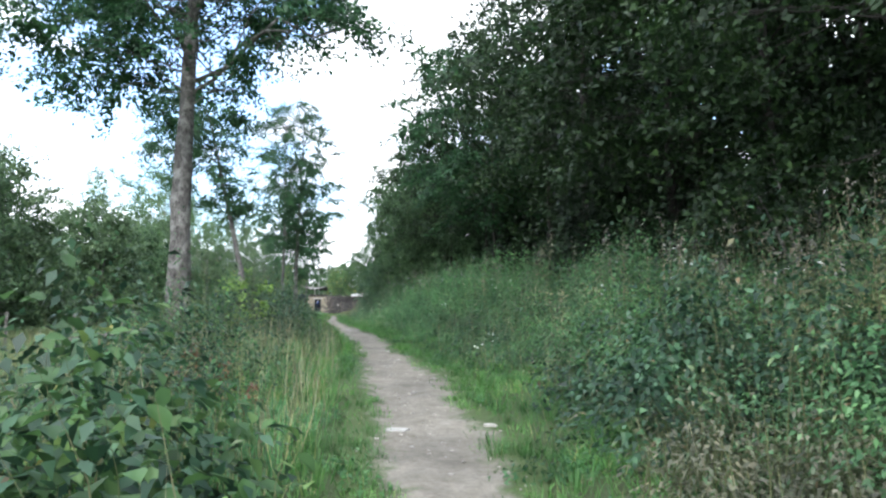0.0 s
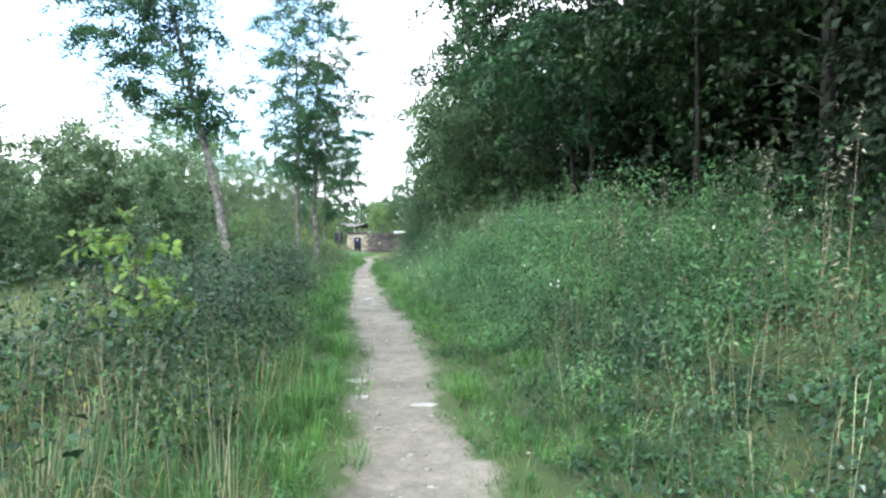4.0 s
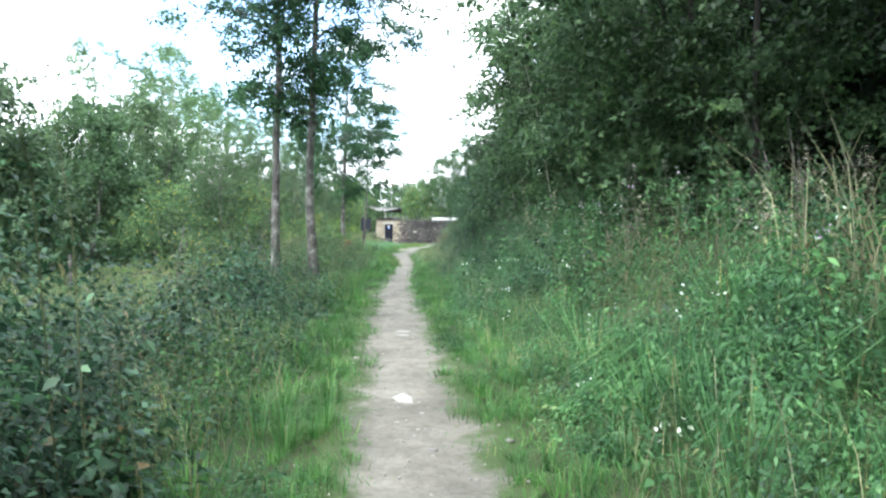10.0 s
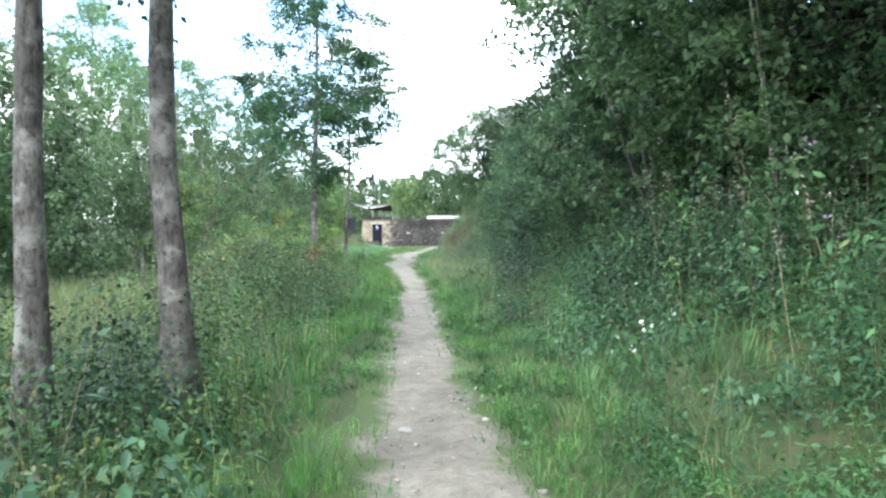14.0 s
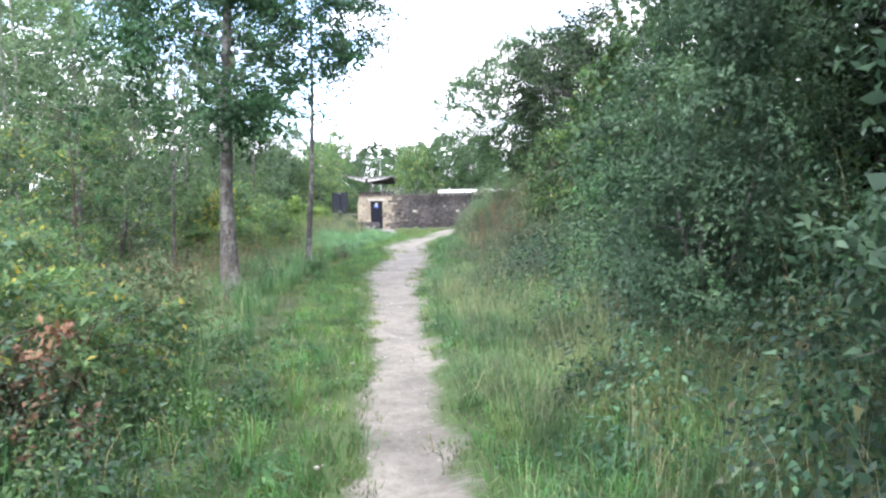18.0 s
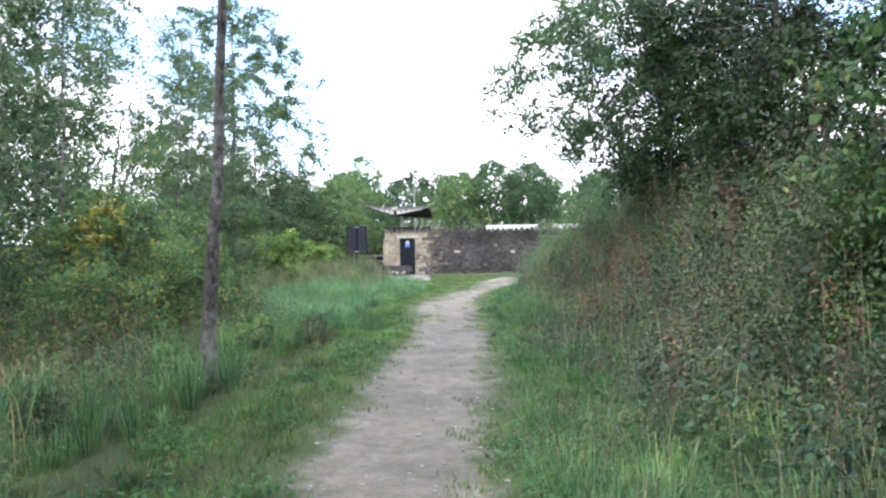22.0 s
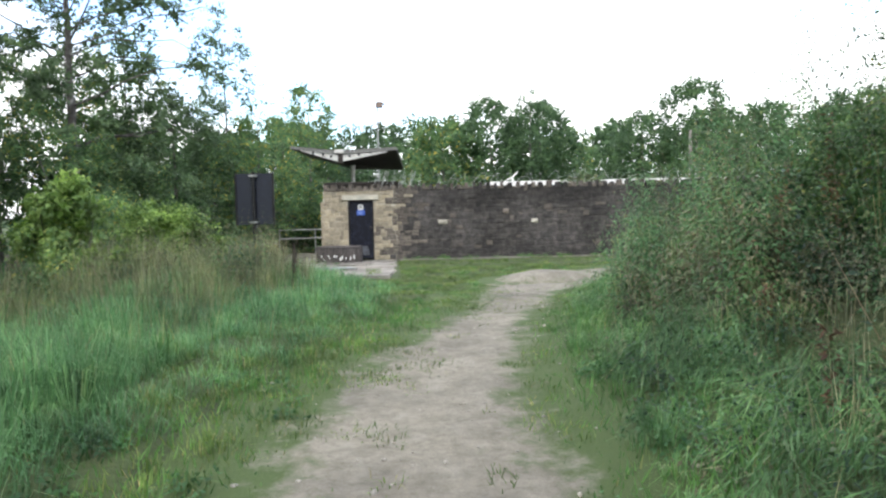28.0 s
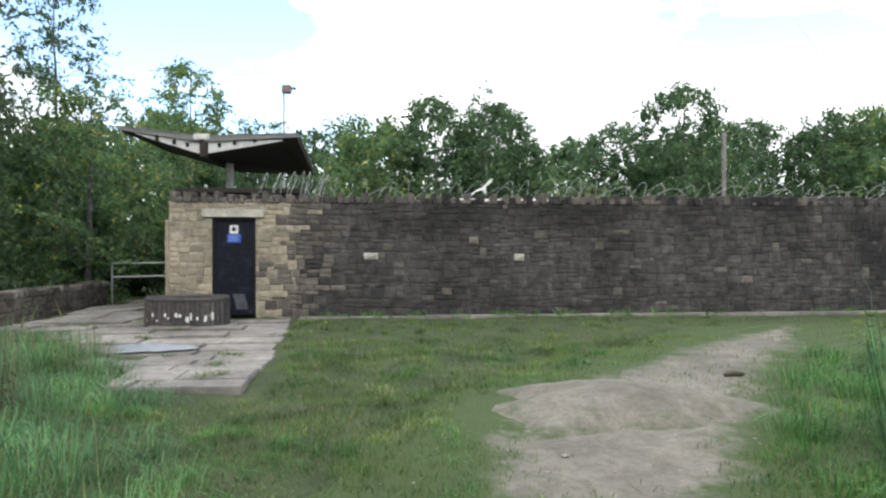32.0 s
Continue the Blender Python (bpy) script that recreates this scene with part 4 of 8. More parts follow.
for k, (bx, by, bh, bs, bm_) in enumerate([(3.9, 67.6, 2.4, 1.0, M_SALLOW), (3.9, 61.4, 1.7, 0.9, M_WEED), (5.0, 60.4, 3.2, 1.2, M_SALLOW), (5.4, 66.0, 3.0, 1.2, M_SALLOW)]):
    tree("sallow_bush", "leafy yellow-green shrub on the bank", bx, by, bh, 0.025, bs, bm_, 6500, 0.085, 440 + k, base=0.05, shape="dome", stems=5, clusters=50, cluster_r=0.3, limbs=8, category="bush", group="shrubs on the bank")
tree("hawthorn_tree", "open-crowned tree with dark leaves on the bank", 5.3, 79.0, 7.6, 0.07, 3.7, M_GREYWOOD, 38000, 0.095, 106, base=0.24, off=(-0.8, 0), stems=4, clusters=260, cluster_r=0.45, limbs=26, ratio=0.6, twigs=200)
tree("hawthorn_tree", "dark dense tree on the bank", 6.6, 76.6, 7.8, 0.13, 3.0, M_WOOD, 26000, 0.115, 107, inner=0.06, fine=True, base=0.1, clusters=150, cluster_r=0.5, limbs=10)
tree("hawthorn_tree", "dark dense tree on the bank", 6.9, 81.4, 8.0, 0.1, 3.2, M_WOOD, 22000, 0.125, 112, base=0.06, clusters=190, cluster_r=0.5, limbs=10, fine=True)
tree("hawthorn_bush", "dense hawthorn bush at the end of the bank", 4.7, 84.6, 1.5, 0.04, 1.1, M_SALLOW, 5000, 0.07, 108, base=0.06, shape="dome", stems=5, clusters=60, cluster_r=0.3, limbs=12, category="bush")
tree("hawthorn_bush", "dark green bush on the bank", 5.4, 71.0, 3.2, 0.05, 1.8, M_WOOD, 6500, 0.11, 109, base=0.06, shape="dome", stems=5, clusters=70, cluster_r=0.36, limbs=10, category="bush")
tree("hawthorn_bush", "dark green bush on the bank", 7.0, 67.0, 4.2, 0.06, 2.2, M_WOOD, 7000, 0.13, 110, base=0.06, shape="dome", stems=5, clusters=70, cluster_r=0.42, limbs=8, category="bush")
tree("hawthorn_bush", "dark green bush behind the end of the bank", 8.0, 83.0, 3.6, 0.06, 2.2, M_WOOD, 5500, 0.13, 111, base=0.06, shape="dome", stems=5, clusters=70, cluster_r=0.42, limbs=8, category="bush")

# rounded willows and tall poplars beyond the meadow
bush_rng = random.Random(9)
for k in range(15):
    yy = 14 + k * 5.2 + bush_rng.uniform(-1.5, 1.5)
    xx = -14.5 - 3.0 * bush_rng.random() - (2.5 if k < 3 else 0)
    tree("willow_tree", "rounded grey-green willow beyond the meadow", xx, yy, (9.2, 6.0, 8.0, 5.6, 8.6)[k % 5] * bush_rng.uniform(0.92, 1.08), 0.12, (3.6, 2.8, 3.3, 2.7, 3.4)[k % 5], (M_WILLOW, M_GREYWOOD, M_WILLOW, M_WILLOW, M_GREYWOOD)[k % 5], 15000 if k < 11 else 11000, 0.125 if k < 11 else 0.1, 120 + k,
         base=0.02, shape="dome", stems=4, clusters=120, cluster_r=0.66, limbs=8, group="willows beyond the meadow", ratio=0.55, hang=0.1, squash=0.9, inner=0.2 if k < 11 else 0.0)
for k in range(9):
    yy = 8 + k * 9.5 + bush_rng.uniform(-2, 2)
    tree("willow_tree", "dark tree behind the willows", -23 - 4 * bush_rng.random(), yy, bush_rng.uniform(6, 8.5), 0.18, 4.0, M_WOOD if k % 2 else M_GREYWOOD, 3800, 0.34, 140 + k, base=0.04, shape="dome", clusters=100, cluster_r=0.7, limbs=6, group="trees behind the willows")
for k, (px, py, ph) in enumerate([(-19.5, 82, 16.5), (-22.5, 87, 18.0), (-17.5, 89, 15.0), (-26, 82, 17.0), (-16.0, 78.5, 12.0)]):
    tree("poplar_tree", "tall pale green poplar with an airy crown", px, py, ph, 0.2, 3.6, M_POPLAR, 21000, 0.1, 160 + k, base=0.2, shape="round", clusters=190, cluster_r=0.46, limbs=34, bark=M_BIRCH, group="poplars", hang=0.0, squash=1.1, rise=(0.5, 1.1))

# yellowing trees and scrub on the meadow side
for k, (px, py, ph, ps) in enumerate([(-8.6, 79.5, 5.5, 1.9), (-7.4, 76.0, 3.4, 1.4), (-10.2, 73.5, 5.5, 2.0), (-9.2, 68.0, 4.5, 1.7), (-13.5, 79.0, 7.6, 2.2), (-5.4, 45.4, 2.9, 1.4), (-11.4, 97.2, 4.2, 1.7), (-14.6, 95.5, 5.0, 2.0), (-9.6, 94.0, 2.2, 1.1)]):
    tree("goat_willow", "leafy tree with yellowing leaves beside the rough grass", px, py, ph, 0.08, ps, M_AUTUMN, 6500, 0.07, 180 + k, inner=0.02, base=0.06, shape="dome", stems=3, clusters=60, cluster_r=0.42, limbs=10, group="yellowing trees")
tree("alder_tree", "tall leafy tree near the notice board", -13.2, 100.2, 16.0, 0.19, 4.3, M_WILLOW, 46000, 0.1, 190, base=0.06, clusters=300, cluster_r=0.42, limbs=22)
tree("goat_willow", "young yellow-green willow in the tall grass", -7.2, 89.0, 2.3, 0.03, 0.75, M_YELLOWSHRUB, 5200, 0.075, 191, base=0.05, shape="dome", stems=4, clusters=30, cluster_r=0.24, limbs=8, category="bush")
for k, (px, py, ph) in enumerate([(-6.3, 91.4, 1.5), (-7.3, 92.6, 1.9)]):
    tree("goat_willow", "low yellow-green bush in the tall grass by the notice board", px, py, ph, 0.025, 0.9, M_YELLOWSHRUB, 6000, 0.06, 520 + k, base=0.04, shape="dome", stems=5, clusters=40, cluster_r=0.26, limbs=8, category="bush", group="bushes by the notice board")
tree("dogwood_bush", "low bush with reddening leaves beside the turf", -2.7, 56.2, 1.4, 0.015, 1.1, M_AUTUMN, 4600, 0.075, 360, base=0.1, shape="dome", stems=6, clusters=34, cluster_r=0.2, limbs=10, bark=M_TWIG, category="bush", ratio=0.5, inner=0.0)
for k, (px, py, ph, ps, m) in enumerate([(-3.7, 57.6, 1.9, 1.2, M_AUTUMN), (-3.9, 55.2, 1.6, 1.1, M_HERB), (-3.2, 59.4, 1.2, 0.9, M_HERB), (-5.0, 59.0, 2.3, 1.3, M_AUTUMN)]):
    tree("dogwood_bush", "olive bush with withering leaves beside the turf", px, py, ph, 0.015, ps, m, 6000, 0.065, 530 + k, base=0.06, shape="dome", stems=6, clusters=44, cluster_r=0.24, limbs=10, bark=M_TWIG, category="bush", inner=0.0, group="withering bushes beside the turf")
tree("dogwood_bush", "small bush with rust-red leaves beside the turf", -2.35, 55.75, 1.15, 0.012, 0.55, M_RUSTLEAF, 520, 0.07, 361, base=0.25, shape="dome", stems=4, clusters=16, cluster_r=0.14, limbs=8, bark=M_TWIG, category="bush", ratio=0.5, inner=0.0)
tree("broom_bush", "dark twiggy shrub at the edge of the turf", -2.6, 73.9, 0.75, 0.015, 0.45, M_DEADDOCK, 600, 0.045, 192, base=0.05, shape="dome", stems=12, clusters=24, cluster_r=0.16, limbs=20, bark=M_TWIG, category="bush", ratio=0.3, inner=0.0)

for k, (px, py, ph, ps, m, n) in enumerate([(-5.2, 74.6, 2.2, 1.1, M_AUTUMN, 9000), (-4.8, 74.3, 1.7, 1.0, M_AUTUMN, 7000), (-6.8, 75.4, 3.0, 1.4, M_AUTUMN, 10000), (-5.6, 72.2, 1.6, 0.9, M_AUTUMN, 6000), (-7.2, 78.8, 3.2, 1.4, M_AUTUMN, 9000)]):
    tree("goat_willow", "bushy willow with some yellow leaves beside the worn turf", px, py, ph, 0.03, ps, m, n, 0.065, 500 + k, base=0.04, shape="dome", stems=5, clusters=60, cluster_r=0.3, limbs=9, category="bush", group="willow bushes beside the turf")
tree("goat_willow", "young willow hung with bright yellow leaves", -6.9, 74.6, 3.0, 0.03, 0.5, M_YELLOWLEAF, 700, 0.075, 540, base=0.5, shape="round", clusters=26, cluster_r=0.2, limbs=10, bark=M_TWIG, inner=0.0, hang=0.5)
tree("dogwood_bush", "low bush with yellow and rust leaves beside the turf", -3.35, 72.7, 0.85, 0.012, 0.6, M_AUTUMN, 1500, 0.06, 510, base=0.08, shape="dome", stems=6, clusters=26, cluster_r=0.18, limbs=8, bark=M_TWIG, category="bush", inner=0.0)
for k, (px, py, ph) in enumerate([(-8.3, 105.0, 6.0), (-11.2, 103.6, 6.8), (-14.6, 102.0, 7.4), (-18.0, 99.5, 7.6), (-21.0, 95.0, 7.0)]):
    tree("hawthorn_tree", "dense dark tree beyond the railing", px, py, ph, 0.1, 2.5, M_WILLOW if k % 2 else M_AUTUMN, 14000, 0.09, 480 + k, base=0.03, shape="dome", clusters=150, cluster_r=0.45, limbs=8, inner=0.03, group="trees beyond the railing")
for k, (px, py, ph) in enumerate([(-8.6, 106.4, 2.6), (-6.4, 106.6, 2.2), (-9.8, 101.0, 2.4)]):
    tree("elder_bush", "dark green bush beyond the railing", px, py, ph, 0.04, 1.2, M_GREYWOOD, 5000, 0.09, 330 + k, base=0.04, shape="dome", stems=4, clusters=46, cluster_r=0.32, limbs=6, category="bush", group="bushes beyond the railing")

# airy young birches on the meadow side
for k, (px, py, ph) in enumerate([(-7.2, 71.0, 8.5), (-8.8, 76.5, 10.0), (-9.6, 70.5, 9.5), (-11.5, 78.0, 11.0), (-7.8, 82.5, 8.0), (-12.5, 72.0, 10.5), (-10.5, 86.0, 11.0), (-12.0, 91.0, 12.0)]):
    tree("birch_tree", "slender airy birch with a thin trunk beyond the rough grass", px, py, ph, 0.06, 1.7, M_WILLOW, 9000, 0.065, 420 + k, inner=0.0, base=0.22, clusters=80, cluster_r=0.34, limbs=16, hang=0.5, lean=(0.3 - 0.2 * (k % 3), 0.2), group="airy birches")

# the belt of trees behind the compound
belt_rng = random.Random(21)
for k in range(21):
    xx = -24 + k * 3.3 + belt_rng.uniform(-1, 1)
    yy = 122 + belt_rng.uniform(-4, 5)
    hh = belt_rng.uniform(8.8, 10.4) if xx > 13 else belt_rng.uniform(7.4, 9.4) if xx > -6 else belt_rng.uniform(6.5, 8.5)
    tree("hawthorn_tree", "dense green tree in the belt behind the wall", xx, yy, hh * 0.94, 0.16, 3.6, (M_GREYWOOD, M_AUTUMN, M_GREYWOOD)[k % 3], 8000, 0.13, 210 + k, base=0.03, shape="dome", clusters=330, cluster_r=0.36, hang=0.05, squash=0.95, inner=0.3, limbs=7, group="tree belt behind the wall")
for k in range(12):
    tree("hawthorn_tree", "dense green tree in the belt behind the wall", -32 + k * 6.5, 134 + belt_rng.uniform(-3, 3), belt_rng.uniform(8.5, 10.5), 0.2, 4.2, M_GREYWOOD if k % 2 else M_WOOD, 2800, 0.36, 230 + k, base=0.02, shape="dome", clusters=90, cluster_r=0.8, limbs=5, group="tree belt behind the wall")
for k, (px, py, ph) in enumerate([(-7.6, 112.5, 8.6), (-10.5, 108, 10.5), (-13.5, 104.5, 9.5), (-5.2, 115, 7.0), (-14.5, 98, 7.0), (4.6, 117, 9.0)]):
    tree("birch_tree", "slender open-crowned tree behind the compound", px, py, ph, 0.1, 1.8, M_AUTUMN if k % 2 == 0 else M_GREYWOOD, 9000, 0.085, 250 + k, base=0.1, shape="round", clusters=130, cluster_r=0.32, limbs=16, group="trees behind the compound")


# ---- weeds, grass and flowers ----
def scatter(n, y0, y1, side, d0, d1, rng, power=1.0):
    """Points at a distance of d0 to d1 from the path's edge, on one side (-1 left, 1 right)."""
    y = rng.uniform(y0, y1, n)
    d = d0 + (d1 - d0) * rng.uniform(0, 1, n) ** power
    x = path_x(y) + side * (path_w(y) / 2 + d)
    return np.stack([x, y, ground_z(x, y)], -1)


def leafy_stand(name, label, category, p, h, per, leaf, mat, rng, ratio=0.5, stem=M_STEM, width=0.012, reach=0.1, flowers=None, kind="stuff", top_bias=1.0, droop=0.35, lean=0.12, tri=False):
    """A stand of upright weeds: a stem each, with leaves set round it; one object."""
    n = len(p)
    h = np.maximum(np.broadcast_to(h, (n,)) * (0.3 + 1.05 * rng.beta(2.0, 2.0, n)), 0.08)
    tip = np.stack([np.clip(rng.normal(0, lean, n), -0.5, 0.5) * h, np.clip(rng.normal(0, lean, n), -0.5, 0.5) * h, h], 1)
    sv, sf = [], []
    a = rng.uniform(0, 6.28, n)
    side = np.stack([np.cos(a), np.sin(a), np.zeros(n)], 1) * width * 0.5
    side2 = np.stack([-np.sin(a), np.cos(a), np.zeros(n)], 1) * width * 0.5
    sv = np.stack([p - side, p + side, p + tip, p - side2, p + side2], 1).reshape(-1, 3)
    k = np.arange(n)[:, None] * 5
    sf = np.concatenate([k + np.array([[0, 1, 2]]), k + np.array([[3, 4, 2]])])
    f = rng.uniform(0.08, 1.0, (n, per)) ** (1 / top_bias)
    ang = rng.uniform(0, 6.28, (n, per))
    out = reach * (1.15 - 0.55 * f) * rng.uniform(0.1, 1, (n, per))
    lp = p[:, None] + tip[:, None] * f[..., None] + np.stack([np.cos(ang) * out, np.sin(ang) * out, np.zeros_like(f)], -1)
    aim = np.stack([np.cos(ang), np.sin(ang), np.full_like(f, 0.1)], -1).reshape(-1, 3)
    lv, lf = leaf_arrays(lp.reshape(-1, 3), leaf, rng, ratio, droop, 1.2, aim, tri)
    verts = np.concatenate([sv, lv])
    faces = [sf, lf + len(sv)]
    fm = np.concatenate([np.zeros(len(sf)), np.ones(len(lf))])
    mats = [stem, mat]
    if flowers:
        fmat, share, fsize, per_f = flowers
        pick = rng.choice(n, max(1, int(n * share)), replace=False)
        fp = (p[pick] + tip[pick])[:, None] + rng.normal(0, 0.05, (len(pick), per_f, 3))
        fv, ff = leaf_arrays(fp.reshape(-1, 3), fsize, rng, 0.8, 0.0, 0.3)
        faces.append(ff + len(verts))
        verts = np.concatenate([verts, fv])
        fm = np.concatenate([fm, np.full(len(ff), 2)])
        mats.append(fmat)
    return tagged(new(name, mesh_np(name, verts, faces, mats, fm)), label, category, kind=kind)


def grass(name, label, p, h, width, mat, rng, bend=0.45, short=False):
    n = len(p)
    v, f = blade_arrays(p - [0, 0, 0.01], np.maximum(np.broadcast_to(h, (n,)) * rng.uniform(0.45, 1.25, n), 0.02), width, rng, bend, short)
    return tagged(new(name, mesh_np(name, v, f, mat)), label, "grass", kind="stuff")


def clumped(p, rng, keep=0.6, f=0.9, k=0.0):
    """Thin a scatter so that it grows in drifts."""
    w = wave(p[:, 0], p[:, 1], f, k) * 0.5 + 0.5
    return p[rng.uniform(0, 1, len(p)) < keep * (0.15 + 1.1 * w + 0.9 * w * w)]


def drift(p, rng, d, low=0.3, reach=2.4):
    """Height factors: low at the path, taller away from it, uneven in drifts."""
    w = 0.1 + 0.55 * hummocks(p[:, 0], p[:, 1])[0] + 0.3 * wave(p[:, 0], p[:, 1], 2.1, 1.9)
    return (low + (1 - low) * sstep(0.3, reach, d)) * (0.5 + 1.0 * np.clip(w, 0, 1))


def edge_distance(p):
    return np.abs(p[:, 0] - path_x(p[:, 1])) - path_w(p[:, 1]) / 2


def hummocks(x, y, k=0.0):
    """Relief of the weeds in hummocks about 1.6 m across: 0 in the creases, up to about 1.3 on the crowns; and each hummock's own number."""
    best, own = np.full(np.shape(x), 9.0), np.zeros(np.shape(x))
    cx, cy = np.floor(x / 1.5), np.floor(y / 1.8)
    for i in (-1, 0, 1):
        for j in (-1, 0, 1):
            ix, iy = cx + i, cy + j
            ha = np.sin(ix * 127.1 + iy * 311.7 + k) * 43758.5453
            hb = np.sin(ix * 269.5 + iy * 183.3 + k) * 24634.6345
            ha, hb = ha - np.floor(ha), hb - np.floor(hb)
            d = np.hypot((ix + 0.15 + 0.7 * ha) - x / 1.5, (iy + 0.15 + 0.7 * hb) - y / 1.8)
            own = np.where(d < best, (ha * 7.3 + hb * 3.1) % 1.0, own)
            best = np.minimum(best, d)
    return np.clip(1.15 - 1.35 * best ** 1.6, 0, 1.2) * (0.65 + 0.6 * own), own


g = np.random.default_rng(100)
# short verge grass along both edges of the path
for side in (-1, 1):
    p = scatter(27000, 4, 88, side, -0.2, 1.25, g, 1.2)
    p = p[(edge_distance(p) > -0.02) | (g.uniform(0, 1, len(p)) < 0.25)]
    grass("verge_grass", "short green grass along the path", p, 0.14 * (0.5 + 0.6 * sstep(-0.2, 0.5, edge_distance(p))) * (0.8 + 0.5 * wave(p[:, 0], p[:, 1], 2.0)), 0.013, M_GRASS, g, 0.8, True)
    p = scatter(11000, 4, 88, side, 0.4, 2.2, g)
    p = p[(p[:, 1] < 57) | (side > 0) | (edge_distance(p) > 1.9)]
    grass("verge_grass", "longer grass behind the verge", p, 0.24 * drift(p, g, edge_distance(p), 0.6, 1.2), 0.006, M_GRASS, g, 1.1)


def bare_gravel(x, y):
    return ((x - 1.75) / 1.5) ** 2 + ((y - 91.7) / 1.25) ** 2 < 1


def turf_points(n, x0, x1, y0, y1, rng):
    x, y = rng.uniform(x0, x1, n), rng.uniform(y0, y1, n)
    on_path = np.abs(x - path_x(y)) < path_w(y) * np.where(y > 87, 0.34, 0.5) - 0.05
    on_slab = (x < -1.5 - 0.09 * (y - 93)) & (y > 92.6 + 0.0 * x) & (x > -7)
    bare = bare_gravel(x, y)
    keep = (~on_path | ((y > 86) & (rng.uniform(0, 1, n) < 0.1 + 0.25 * (wave(x, y, 1.9, 0.3) > 0.2)))) & ~on_slab & (~bare | (rng.uniform(0, 1, n) < 0.06))
    keep &= (y > 86) | (x < path_x(y))
    p = np.stack([x, y, ground_z(x, y)], -1)
    return clumped(p[keep], rng, 0.85, 1.4, 0.5)


grass("turf", "worn short turf before the stone wall", turf_points(22000, -3.5, 11, 84, 99.7, g), 0.07, 0.010, M_TURF, g, 0.6, True)
grass("turf", "worn short turf beside the path", turf_points(34000, -3.4, 0.5, 55, 86, g), 0.09, 0.010, M_TURF, g, 0.7, True)

def stand(name, label, category, n, y0, y1, side, d0, d1, h, per, leaf, mat, keep, k, **more):
    p = clumped(scatter(n, y0, y1, side, d0, d1, g), g, keep, 0.8, k)
    return leafy_stand(name, label, category, p, h * drift(p, g, edge_distance(p)), per, leaf, mat, g, **more)


def mounds(name, label, category, c, r, h, leaf, mat, dens, ratio=0.55, tri=False, spill=0.4, tips=0, vary=True, full=False):
    """Weeds grown together into rounded humps with centres c: leaves lie over each hump, facing out and up."""
    n = len(c)
    r = np.broadcast_to(r, (n,)) * g.uniform(0.65, 1.4, n)
    h = np.broadcast_to(h, (n,)) * (g.uniform(0.4, 1.45, n) if vary else 1.0)
    leaf = leaf * g.uniform(0.7, 1.25, n) if vary else np.full(n, leaf)
    per = np.maximum(12, dens * 2.6 * r * (r + h) / (leaf * leaf * ratio)).astype(int)
    own = np.repeat(np.arange(n), per)
    leaf = leaf[own]
    m = len(own)
    a, cz = g.uniform(0, 2 * np.pi, m), g.uniform(-0.05, 1, m) ** 1.0
    sz = np.sqrt(np.clip(1 - cz * cz, 0, 1))
    d = np.stack([np.cos(a) * sz, np.sin(a) * sz, cz], -1)
    shell = g.uniform(0.5, 1.12, m)
    lump = 1 + 0.22 * np.sin(3 * a + own * 1.7 + 4 * cz) + 0.14 * np.sin(7 * a + own * 2.9 - 7 * cz)
    q = c[own] + d * np.stack([r, r, h], -1)[own] * (lump * shell)[:, None] + g.normal(0, 0.02, (m, 3))
    q[:, 2] = np.maximum(q[:, 2], ground_z(q[:, 0], q[:, 1]) + 0.02)
    nrm = d * np.stack([1 / r, 1 / r, 1 / h], -1)[own]
    nrm /= np.linalg.norm(nrm, axis=1, keepdims=True) + 1e-9
    nrm[:, 2] += 0.55
    aim = np.stack([np.cos(a), np.sin(a), np.full(m, -spill)], -1)
    lv, lf = mixed_leaves(q, leaf, g, ratio, 0.15, 0.3, aim, nrm, (shell < 0.84) | tri, full)
    faces, fm, mats = lf, [np.zeros(len(f)) for f in lf], [mat]
    if tips:
        k = g.integers(0, n, tips)
        base = c[k] + g.normal(0, 0.45, (tips, 3)) * np.stack([r[k], r[k], 0 * r[k]], -1)
        sv, sf = blade_arrays(base, h[k] * g.uniform(0.9, 1.5, tips), 0.008, g, 0.35)
        faces += [f + len(lv) for f in sf]
        lv = np.concatenate([lv, sv])
        fm += [np.ones(len(f)) for f in sf]
        mats.append(M_STEM)
    return tagged(new(name, mesh_np(name, lv, faces, mats, np.concatenate(fm))), label, category, kind="stuff")


def bed(name, label, category, n, y0, y1, side, d0, d1, r, h, leaf, mat, dens, k=0.0, keep=0.75, low=0.45, **more):
    c = scatter(int(n * 1.5), y0, y1, side, d0, d1, g)
    hump, own = hummocks(c[:, 0], c[:, 1])
    # one kind of weed has the upper hand on each hummock
    c = clumped(c[g.uniform(0, 1, len(c)) < 0.3 + 1.1 * ((own * 5 + 0.37 * k) % 1.0 > 0.55)], g, keep, 0.6, k)
    hump, own = hummocks(c[:, 0], c[:, 1])
    flat = 0.55 if side > 0 and y0 > 57 else 1.0
    rise = (low * flat + (1 - low * flat) * sstep(0.6, 2.0 if flat == 1.0 else 3.2, edge_distance(c))) * (0.42 + 0.85 * hump)
    fine = 0.9 if more.get("tri") else 0.65
    return mounds(name, label, category, c, r * (0.6 + 0.4 * rise), h * rise, leaf * fine, mat, dens * (0.7 if fine < 0.9 else 0.85), **more)


